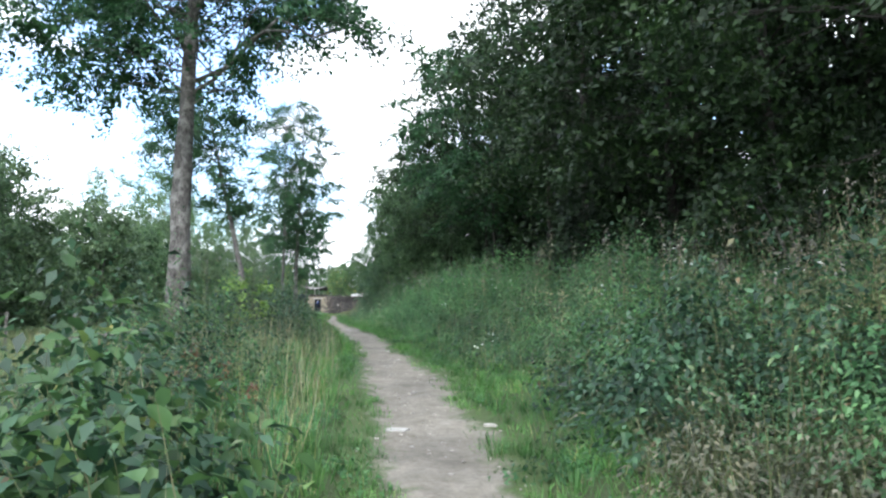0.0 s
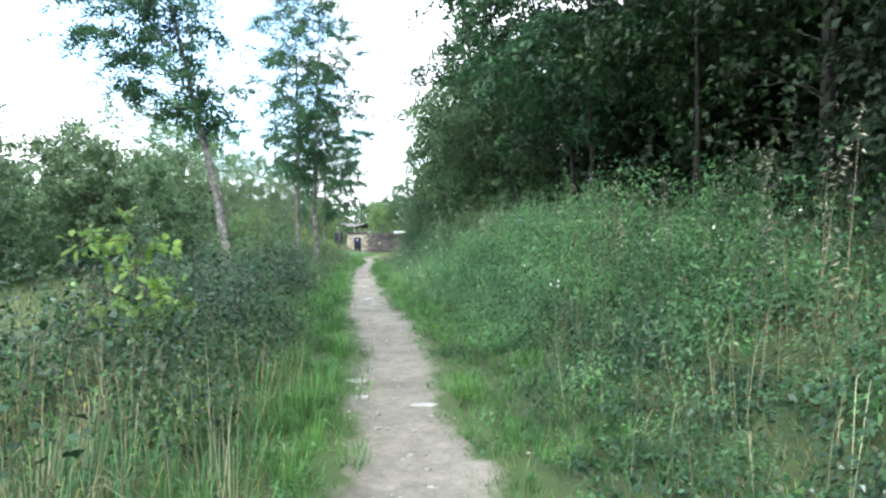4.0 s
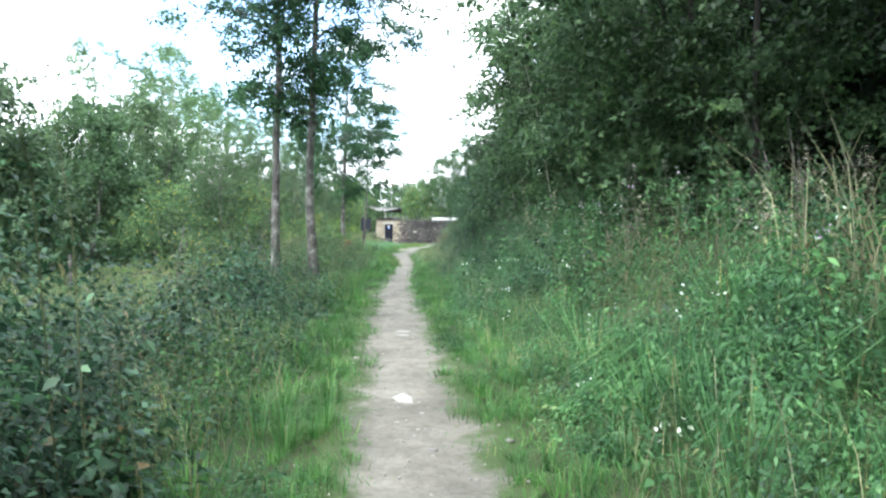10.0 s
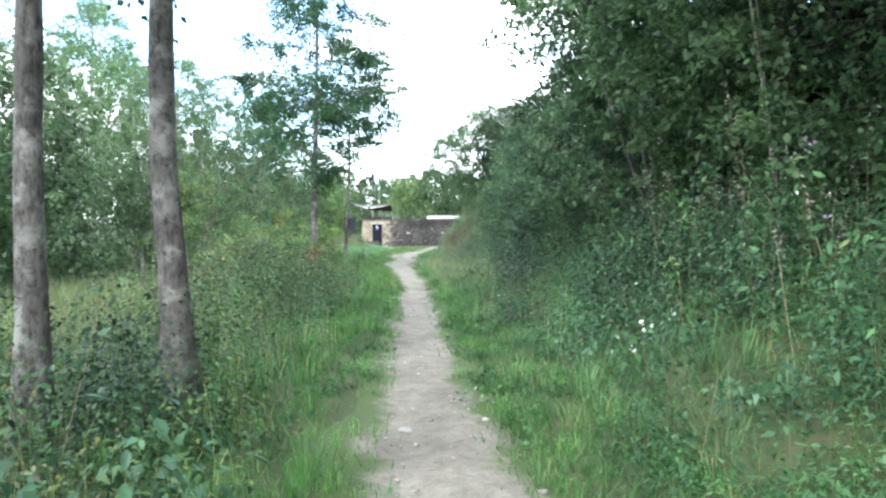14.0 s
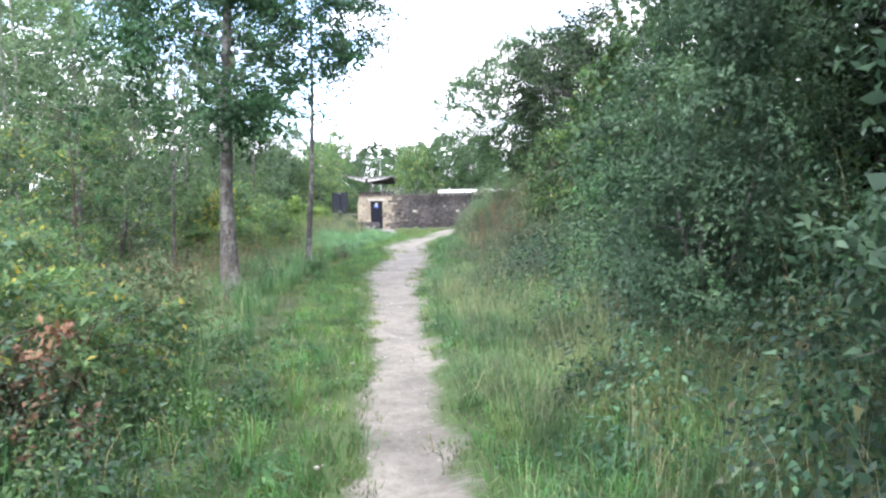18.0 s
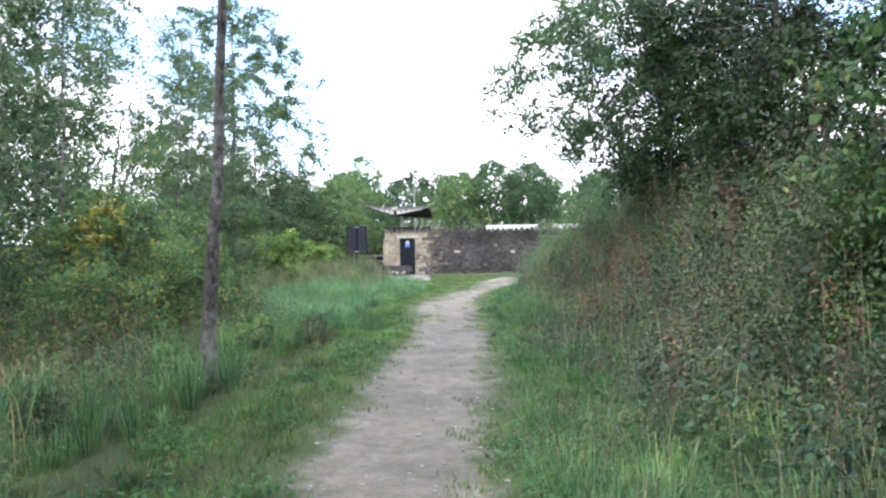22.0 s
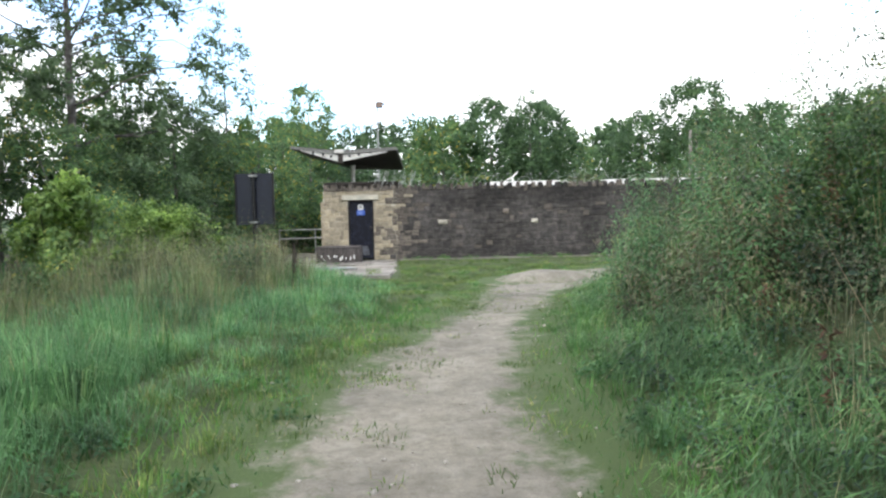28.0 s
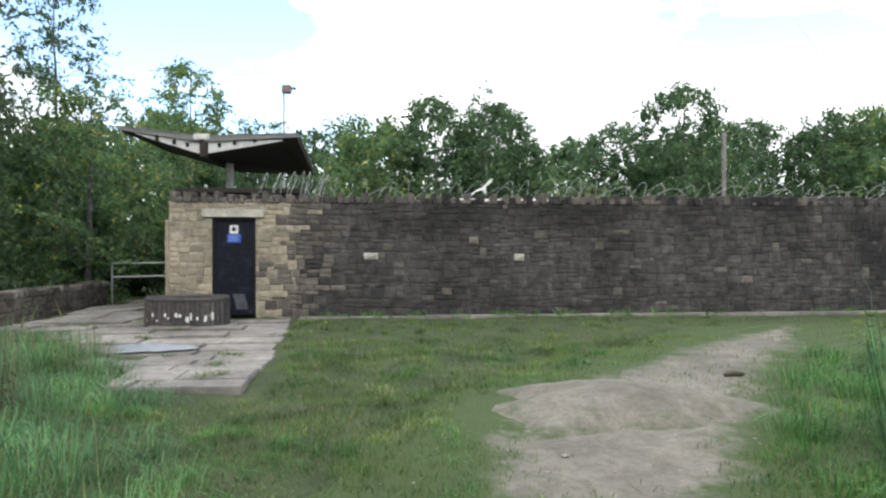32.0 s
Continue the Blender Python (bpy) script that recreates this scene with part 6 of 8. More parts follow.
near, rest = np.arange(len(humps)) < 9, np.arange(len(humps)) >= 9
mounds("bramble_thicket", "tall tangle of olive weeds at the end of the bank", "brambles", humps[near], 0.55, tall[near] * 0.85, 0.055, M_HERB, 0.9, ratio=0.4, tips=20, vary=False)
mounds("weed_bed", "grey-green weeds in the tangle at the end of the bank", "weeds", humps[near] + [-0.15, -0.25, 0], 0.5, tall[near] * 0.85, 0.06, M_WEED, 1.0, ratio=0.35, tips=20, vary=False)
mounds("bramble_thicket", "tall brambles behind the tangle at the end of the bank", "brambles", humps[rest], 0.65, tall[rest] * 0.85, 0.065, M_SALLOW, 0.8, ratio=0.45, tips=20, vary=False)
mounds("weed_bed", "withered weeds in the tangle at the end of the bank", "weeds", humps[1::2] + [-0.3, -0.3, 0], 0.45, tall[1::2] * 0.8, 0.06, M_BROWNWEED, 1.0, ratio=0.4, tips=30, vary=False)
jit = np.clip(g.normal(0, 0.3, (len(humps) * 5, 3)), -0.5, 0.5) * [1, 1, 0]
tussocks("tall_grass", "tall arching grass over the tangle at the end of the bank", np.repeat(humps, 5, 0) + jit, 44, np.repeat(tall, 5) * 0.52, 0.007, M_TALLGRASS, 1.1, 0.12)
tussocks("dry_grass", "tall withered grass at the end of the bank", np.repeat(humps, 3, 0) + jit[:len(humps) * 3], 22, 1.1, 0.005, M_DRYGRASS, 0.9)
# tall grass mounds near the compound
mx, my = g.uniform(-9, -1.5, 36000), g.uniform(76, 97.5, 36000)
keep = (mx < path_x(my) - path_w(my) * 0.5 - 0.8) & (mx < -1.25 - 0.28 * np.maximum(my - 89, 0)) & ((mx < -2.75 - (my - 93) * 0.62) | (my < 92.3))
mp = np.stack([mx, my, ground_z(mx, my)], -1)[keep]
mh = 0.7 + 0.5 * wave(mp[:, 0], mp[:, 1], 1.1, 0.3)
cut = len(mp) * 3 // 4
lush = mp[:cut][::20]
tussocks("tall_grass", "lush blue-green tufts of tall grass beside the worn turf", lush, 44, (0.17 + (0.36 - 0.2 * sstep(84, 88, lush[:, 1])) * sstep(0.7, 2.6, path_x(lush[:, 1]) - path_w(lush[:, 1]) * 0.5 - lush[:, 0])) * mh[:cut][::20], 0.006, M_LUSH, 1.6, 0.2)
mx, my = g.uniform(-8.0, -2.6, 400), g.uniform(75.5, 83.0, 400)
keep = mx < path_x(my) - path_w(my) * 0.5 - 1.6
tussocks("tall_grass", "high blue-green grass in soft mounds beyond the worn turf", np.stack([mx, my, ground_z(mx, my)], -1)[keep], 60, (0.34 + 0.42 * hummocks(mx, my, 0.4)[0])[keep], 0.006, M_LUSH, 1.5, 0.24)
tp = mp[cut:]
tp = tp[tp[:, 0] < -3.2]
grass("dry_grass", "pale seeding grass near the notice board", clumped(tp, g, 0.22, 0.9), 0.7, 0.005, M_DRYGRASS, g, 0.4)
dp = np.stack([g.uniform(-8, -4.4, 260), g.uniform(86, 94, 260), np.zeros(260)], -1)
dp[:, 2] = ground_z(dp[:, 0], dp[:, 1])
leafy_stand("willowherb_bed", "faded brown weeds near the notice board", "willowherb", dp[::2], 0.95, 22, 0.06, M_HERB, g, 0.3, M_DEADSTEM, reach=0.09)
mx, my = np.abs(g.normal(0, 1.5, 11000)), g.uniform(83, 94.5, 11000)
mx = mx + np.maximum(2.1, path_x(my) + 1.35)
mp = np.stack([mx, my, ground_z(mx, my)], -1)
tussocks("tall_grass", "lush tufts of tall grass at the end of the bank", mp[::36], 46, 0.26 * (0.75 + 0.4 * wave(mx, my, 1.2))[::36], 0.007, M_GRASS, 1.25, 0.16)
gy = g.uniform(79.0, 88.2, 84)
gx = np.maximum(path_x(gy) + path_w(gy) * 0.5 + 0.75, 1.2) + g.uniform(0.1, 1.3, 84)
gp = np.stack([gx, gy, ground_z(gx, gy)], -1)
mounds("tall_grass", "long blue-green grass hanging over the foot of the bank", "grass", gp, 0.42, 0.36, 0.24, M_BLUEGRASS, 0.5, ratio=0.03, spill=1.0)
tussocks("dry_grass", "bleached grass hanging over the foot of the bank", gp[::2] + [0.4, 0, 0], 14, 0.9, 0.005, M_DRYGRASS, 1.0, 0.2)
gy = g.uniform(77, 90, 420)
gx = path_x(gy) - path_w(gy) * g.uniform(0.02, 0.5, 420)
gp = np.stack([gx, gy, ground_z(gx, gy) + 0.01], -1)
tussocks("turf_tufts", "low tufts of turf growing into the worn path", gp[wave(gx, gy, 2.3, 0.4) > -0.2], 18, 0.075, 0.007, M_TURF, 1.2, 0.11)
gx, gy = g.uniform(0, 1, 60), g.uniform(87.6, 94.0, 60)
gx = 1.75 + (gy - 88) * 0.72 + 2.4 * gx
inland = sstep(0.0, 2.0, gx - (1.7 + (gy - 88) * 0.72))
gp = np.stack([gx, gy, ground_z(gx, gy)], -1)
mounds("tall_grass", "long arching grass in heaps at the end of the bank", "grass", gp, 0.42 + 0.25 * inland, 0.35 + 0.85 * inland * (1 - 0.35 * sstep(91, 94, gy)), 0.3, M_BLUEGRASS, 0.55, ratio=0.03, spill=1.0, vary=False)
tussocks("tall_grass", "seeding grass over the heaps at the end of the bank", gp[inland > 0.55], 30, 1.0, 0.005, M_TALLGRASS, 0.7, 0.25)
tussocks("dry_grass", "withered seeding grass over the heaps at the end of the bank", gp[inland > 0.75], 14, 1.2, 0.0045, M_DRYGRASS, 0.5, 0.25)
dp = np.stack([g.normal(5.3, 0.35, 26), g.normal(14.5, 0.4, 26), np.zeros(26)], -1)
dp[:, 2] = ground_z(dp[:, 0], dp[:, 1])
leafy_stand("dead_weeds", "pale dead weeds with fluffy seed heads", "weeds", dp, 1.0, 40, 0.05, M_DRYGRASS, g, 0.5, M_DEADSTEM, reach=0.1, top_bias=2.2)
px = g.normal(5.0, 0.35, 70)
py = g.normal(34.3, 0.8, 70)
grass("plume_grass", "pale plumes of tall grass on the bank", np.stack([px, py, ground_z(px, py)], -1), 1.6, 0.012, M_DRYGRASS, g, 0.7)
# canes that arch out of the brambles
for side, n, y0, y1, d0, d1 in ((1, 220, 3, 60, 2.2, 4.8), (1, 170, 58, 88, 2.2, 4.6), (-1, 300, 9, 56, 1.5, 4.4)):
    p = clumped(scatter(n, y0, y1, side, d0, d1, g), g, 0.9, 1.1, 0.5)
    leafy_stand("bramble_canes", "arching bramble canes above the weeds", "brambles", p, 1.25, 26, 0.075, M_BRAMBLE, g, 0.6, M_DEADSTEM, reach=0.09, lean=0.55)
p = turf_points(60000, -3.2, 5.2, 87.2, 96.5, g)
grass("turf", "worn short turf in the middle of the clearing", p, 0.065 * (1 + 0.5 * wave(p[:, 0], p[:, 1], 2.1, 0.4)), 0.008, M_TURF, g, 0.9, True)
# low tufts of the worn turf
mx, my = g.uniform(-3.4, 11, 1500), g.uniform(84, 99.5, 1500)
keep = (wave(mx, my, 1.3, 0.6) + 0.7 * wave(mx, my, 3.1, 1.7) > -0.2) & (np.abs(mx - path_x(my)) > path_w(my) * 0.55) & ~((mx < -1.5 - 0.09 * (my - 93)) & (my > 92.6)) & ((my > 89) | (mx < path_x(my))) & ~bare_gravel(mx, my)
tussocks("turf_tufts", "uneven tufts of the worn turf", np.stack([mx, my, ground_z(mx, my)], -1)[keep], 30, 0.12, 0.007, M_TURF, 1.2, 0.09)
mx, my = g.uniform(-3.0, 3.0, 2600), g.uniform(85.5, 95.5, 2600)
free = ~bare_gravel(mx, my) & (np.abs(mx - path_x(my)) > path_w(my) * 0.42) & ~((mx < -1.4 - 0.09 * (my - 93)) & (my > 92.5))
bits = np.stack([mx, my, ground_z(mx, my)], -1)[free]
patch = wave(bits[:, 0], bits[:, 1], 2.6, 2.2) + 0.6 * wave(bits[:, 0], bits[:, 1], 5.3, 0.9)
tussocks("turf_tufts", "fresh green tufts in the worn turf", bits[patch > 0.35], 20, 0.1, 0.006, M_GRASS, 1.1, 0.08)
tussocks("turf_tufts", "low olive tufts in the worn turf", bits[(patch <= 0.35) & (patch > -0.7)][::2], 20, 0.075, 0.006, M_TURF, 1.2, 0.1)
tussocks("dry_grass", "bleached straw in the worn turf", bits[patch < 0.2][::5], 9, 0.08, 0.005, M_DRYGRASS, 1.6, 0.12)
my = g.uniform(55, 85, 1300)
mx = path_x(my) - path_w(my) * 0.5 - g.uniform(0.15, 2.4, 1300)
tussocks("turf_tufts", "uneven tufts of turf beside the path", np.stack([mx, my, ground_z(mx, my)], -1)[wave(mx, my, 1.7, 0.6) > -0.3], 22, 0.13, 0.007, M_TURF, 1.2, 0.09)
mx, my = g.uniform(-2.0, 16, 150), g.uniform(99.72, 99.93, 150)
tussocks("wall_foot_grass", "tufts of grass at the foot of the wall", np.stack([mx, my, ground_z(mx, my)], -1), 22, 0.17, 0.008, M_GRASS, 0.9)
n = 46
spot = np.stack([g.uniform(-9.0, -4.1, n), g.uniform(86.5, 95.0, n)], -1)
spot = spot[(spot[:, 0] < -3.6 - (spot[:, 1] - 92) * 0.5 * (spot[:, 1] > 92)) & (np.hypot(spot[:, 0] + 5.2, spot[:, 1] - 93.8) > 0.5)]
humps = np.stack([spot[:, 0], spot[:, 1], ground_z(spot[:, 0], spot[:, 1])], -1)
mounds("weed_bed", "brown and olive weeds round the notice board", "weeds", humps[::2], 0.45, 0.8, 0.06, M_HERB, 1.0, ratio=0.4, tips=160)
mounds("weed_bed", "dark bushy weeds round the notice board", "weeds", humps[1::3], 0.5, 0.75, 0.065, M_AUTUMN, 0.9, ratio=0.5, tips=60)
mounds("weed_bed", "withered brown weeds by the rotting stake", "weeds", humps[::3] + [0.3, 0.2, 0], 0.35, 0.8, 0.055, M_BROWNWEED, 0.9, ratio=0.35, tips=120)
jit = np.clip(g.normal(0, 0.5, (len(humps) * 3, 3)), -0.9, 0.9) * [1, 1, 0]
tussocks("dry_grass", "tall tan seeding grass round the notice board", np.repeat(humps, 3, 0) + jit, 22, 0.95, 0.0055, M_DRYGRASS, 0.6, 0.1)
tx, ty = g.uniform(-8.2, -3.6, 150), g.uniform(85.0, 91.0, 150)
tussocks("dry_grass", "tall tan seeding grass on the low mound", np.stack([tx, ty, ground_z(tx, ty)], -1)[wave(tx, ty, 1.2, 0.8) > -0.3], 26, 0.8, 0.0055, M_MEADOW, 0.8, 0.14)
tussocks("tall_grass", "tall tan-green grass round the notice board", np.repeat(humps, 3, 0) - jit, 34, 0.7, 0.006, M_MEADOW, 0.9, 0.12)
dp = np.stack([g.normal(-3.9, 0.25, 40), g.normal(91.6, 0.4, 40), np.zeros(40)], -1)
dp[:, 2] = ground_z(dp[:, 0], dp[:, 1])
leafy_stand("dead_weeds", "dark brown dead docks beside the stake", "dock", dp, 0.75, 22, 0.045, M_DEADDOCK, g, 0.4, M_DEADDOCK, reach=0.06, top_bias=1.6)
tree("elder_bush", "pale weedy bush behind the wall", 4.7, 101.5, 2.95, 0.03, 0.8, M_HERB, 1500, 0.11, 335, base=0.4, stems=4, clusters=26, cluster_r=0.26, limbs=6, category="bush")
# tufts that break the edges of the bare ground
mx, my = g.uniform(-2.2, 8, 9000), g.uniform(70, 99.5, 9000)
tuft = wave(mx, my, 1.9, 0.9) + 0.6 * wave(mx, my, 4.3, 0.2)
keep = (tuft > 0.55) & (my > 92.9 - (mx + 1.5) * 3) & ((my > 86) | (mx < path_x(my))) & ~bare_gravel(mx, my)
grass("grass_tufts", "tufts of grass growing through the bare gravel", np.stack([mx, my, ground_z(mx, my) + 0.01], -1)[keep], 0.1, 0.011, M_TURF, g, 0.8)
my = g.uniform(55, 91, 26000)
mx = path_x(my) + path_w(my) * 0.5 * g.choice((-1.0, 1.0), 26000) * (0.45 + 0.75 * g.uniform(0, 1, 26000))
tuft = wave(mx, my, 2.3, 0.4) + 0.7 * wave(mx, my, 5.1, 1.2)
keep = tuft > 0.25 + 0.9 * (1 - np.abs(mx - path_x(my)) / (path_w(my) * 0.5))
grass("grass_tufts", "tufts of short grass creeping over the path", np.stack([mx, my, ground_z(mx, my) + 0.01], -1)[keep], 0.07, 0.010, M_TURF, g, 0.8, True)


# a dead branch lying in the weeds beside the tall alder
line = np.array([(-2.9, 16.2, 0.55), (-2.3, 16.3, 0.62), (-1.8, 16.6, 0.7), (-1.3, 16.7, 0.62), (-0.8, 16.9, 0.66)])
v, f = tube(line + [0, 0, float(ground_z(-1.8, 16.6))], [0.035, 0.032, 0.028, 0.022, 0.012], 7)
v2, f2 = tube(np.array([(-2.3, 16.3, 0.62), (-2.1, 16.2, 0.85), (-1.85, 16.25, 0.98)]) + [0, 0, float(ground_z(-1.8, 16.6))], [0.02, 0.015, 0.008], 6)
v3, f3 = tube(np.array([(-2.9, 16.2, 0.55), (-3.2, 16.1, 0.3), (-3.4, 16.1, -0.1)]) + [0, 0, float(ground_z(-1.8, 16.6))], [0.034, 0.038, 0.04], 6)
vv, ff = join_tubes([(v, f), (v2, f2), (v3, f3)])
tagged(new("dead_branch", mesh_np("dead_branch", vv, ff, M_BARK, smooth=True)), "dead grey branch propped in the weeds by the alder", "branch")


# stones and litter of the path
def pebbles(n, y0, y1, rng):
    """Small stones pressed into the path; one mesh."""
    yy = rng.uniform(y0, y1, n)
    near = rng.uniform(0, 1, n) < 0.55
    yy, n = yy[near], int(near.sum())
    xx = path_x(yy) + rng.normal(0, 0.42, n) * path_w(yy)
    zz = ground_z(xx, yy) + 0.022
    ico = bmesh.new()
    bmesh.ops.create_icosphere(ico, subdivisions=1, radius=1.0)
    bv = np.array([v.co[:] for v in ico.verts])
    bf = np.array([[v.index for v in f.verts] for f in ico.faces])
    ico.free()
    s = rng.gamma(2.0, 0.004, n) + 0.004
    sc = np.stack([s * rng.uniform(0.7, 1.5, n), s * rng.uniform(0.7, 1.5, n), s * rng.uniform(0.35, 0.7, n)], -1)
    v = (bv[None] * sc[:, None] + np.stack([xx, yy, zz], -1)[:, None] + rng.normal(0, 0.0015, (n, len(bv), 3))).reshape(-1, 3)
    f = (bf[None] + (np.arange(n) * len(bv))[:, None, None]).reshape(-1, 3)
    return tagged(new("pebbles", mesh_np("pebbles", v, f, M_PEBBLE)), "small pale stones pressed into the path", "pebbles", kind="stuff")


pebbles(3600, 4, 92, g)


def path_stone(x, y, sx, sy, rot, seed):
    """A flat angular stone, trodden flush with the path."""
    rng = random.Random(seed)
    bm = bmesh.new()
    n = rng.choice((5, 6, 7))
    turn = [2 * math.pi * (k + rng.uniform(-0.3, 0.3)) / n for k in range(n)]
    foot = [bm.verts.new((sx * 1.06 * math.cos(t), sy * 1.06 * math.sin(t), -0.03)) for t in turn]
    side = [bm.verts.new((v.co.x, v.co.y, 0.004 + rng.uniform(-0.003, 0.004))) for v in foot]
    top = [bm.verts.new((v.co.x * rng.uniform(0.8, 0.92), v.co.y * rng.uniform(0.8, 0.92), 0.012 + rng.uniform(-0.003, 0.003))) for v in foot]
    mid = bm.verts.new((0, 0, 0.014))
    for k in range(n):
        m = (k + 1) % n
        bm.faces.new((foot[k], foot[m], side[m], side[k]))
        bm.faces.new((side[k], side[m], top[m], top[k]))
        bm.faces.new((top[k], top[m], mid))
    ob = new("stone", bm_mesh("stone", bm, M_FLATSTONE))
    ob.matrix_world = pose(x, y, float(ground_z(x, y)) + 0.022, 0, 0, rot)
    tagged(ob, "flat pale stone set in the path", "stone", "flat stones in the path")


for k, (sx, sy, wide, deep) in enumerate([(1.33, 29.6, 0.1, 0.22), (1.57, 28.35, 0.15, 0.13), (1.47, 28.8, 0.11, 0.07), (1.0, 34.5, 0.09, 0.2), (0.99, 28.3, 0.05, 0.05), (1.64, 21.0, 0.13, 0.1), (1.71, 20.3, 0.1, 0.07), (2.34, 20.0, 0.13, 0.06), (1.43, 29.3, 0.05, 0.04), (2.02, 11.2, 0.12, 0.1), (2.93, 11.2, 0.07, 0.05), (0.82, 38.8, 0.13, 0.05), (0.84, 38.4, 0.09, 0.05), (0.18, 44.4, 0.06, 0.05)]):
    path_stone(sx, sy, wide, deep, (k * 37) % 60 - 30, k)

# a fallen stick at the edge of the path
line = np.array([(1.9, 27.5), (1.97, 27.3), (2.05, 27.12), (2.14, 26.95)])
v, f = tube(np.stack([line[:, 0], line[:, 1], ground_z(line[:, 0], line[:, 1]) + 0.035], -1), [0.008, 0.012, 0.011, 0.007], 6)
tagged(new("stick", mesh_np("stick", v, f, M_TWIG, smooth=True)), "thin bent brown stick lying at the edge of the path", "stick")


# ---- the walled compound ----
WALL_Y, WALL_X0, WALL_X1, WALL_TOP, WALL_BASE = 100.0, -4.65, 17.0, 2.32, -0.25
DOOR_X0, DOOR_X1, DOOR_TOP = -3.8, -2.92, 2.0
GOLD_X = -2.1


def stone_variants():
    """Rough-faced stones of unit width and height; the face bulges and the corners are knocked off."""
    out = []
    for s in range(14):
        rng = random.Random(s)
        bm = bmesh.new()
        j = lambda k: rng.uniform(-k, k)
        back = [bm.verts.new((x, 0.0, z)) for x, z in ((-0.5, -0.5), (0.5, -0.5), (0.5, 0.5), (-0.5, 0.5))]
        edge = [bm.verts.new((x * 0.97 + j(0.035), -0.02, z * 0.95 + j(0.08))) for x, z in ((-0.5, -0.5), (0.5, -0.5), (0.5, 0.5), (-0.5, 0.5))]
        face = [bm.verts.new((x * 0.88 + j(0.06), -0.035 + j(0.014), z * 0.8 + j(0.08))) for x, z in ((-0.5, -0.5), (0.5, -0.5), (0.5, 0.5), (-0.5, 0.5))]
        mid = bm.verts.new((j(0.15), -0.045 + j(0.012), j(0.15)))
        for k in range(4):
            n = (k + 1) % 4
            bm.faces.new((back[k], back[n], edge[n], edge[k]))
            bm.faces.new((edge[k], edge[n], face[n], face[k]))
            bm.faces.new((face[k], face[n], mid))
        bmesh.ops.recalc_face_normals(bm, faces=bm.faces[:])
        out.append(bm)
    return out


STONE_BM = stone_variants()


def stone_meshes(material):
    out = []
    for k, bm in enumerate(STONE_BM):
        me = bpy.data.meshes.new("stone")
        bm.to_mesh(me)
        me.materials.append(material)
        out.append(me)
    return out


def courses(x0, x1, z0, z1, rng, holes=()):
    """Stones of wandering, uneven courses: (centre x, centre z, width, height)."""
    lines, z = [], z0
    while z < z1 - 0.09:
        lines.append((z, rng.uniform(0, 6.28), rng.uniform(0.5, 1.1), rng.uniform(0.02, 0.06)))
        z += rng.uniform(0.1, 0.21)
    lines.append((z1, 0, 1, 0.0))

    def level(k, x):
        z, ph, f, amp = lines[k]
        return z if k == 0 else z + amp * math.sin(f * x * 2 + ph) + 0.5 * amp * math.sin(f * x * 5.3 + 2 * ph)

    out = []
    for k in range(len(lines) - 1):
        x = x0 - rng.uniform(0, 0.2)
        while x < x1 - 0.02:
            w = rng.uniform(0.11, 0.36)
            a, b = max(x, x0), min(x + w, x1)
            x += w
            lo, hi = level(k, (a + b) / 2), level(k + 1, (a + b) / 2)
            h = hi - lo
            if h < 0.045 or b - a < 0.04:
                continue
            parts = [(lo + h * 0.25, h / 2), (lo + h * 0.75, h / 2)] if h > 0.16 and rng.random() < 0.4 else [(lo + h / 2, h)]
            for cz, hh in parts:
                p, q = a, b
                for hx0, hx1, hz0, hz1 in holes:
                    if cz + hh / 2 > hz0 + 0.02 and cz - hh / 2 < hz1 - 0.02:
                        if p >= hx0 - 0.03 and q <= hx1 + 0.03:
                            q = p
                        elif p < hx0 < q:
                            q = hx0
                        elif p < hx1 < q:
                            p = hx1
                if q - p > 0.05:
                    out.append(((p + q) / 2, cz, q - p - 0.006, hh - 0.006))
    return out


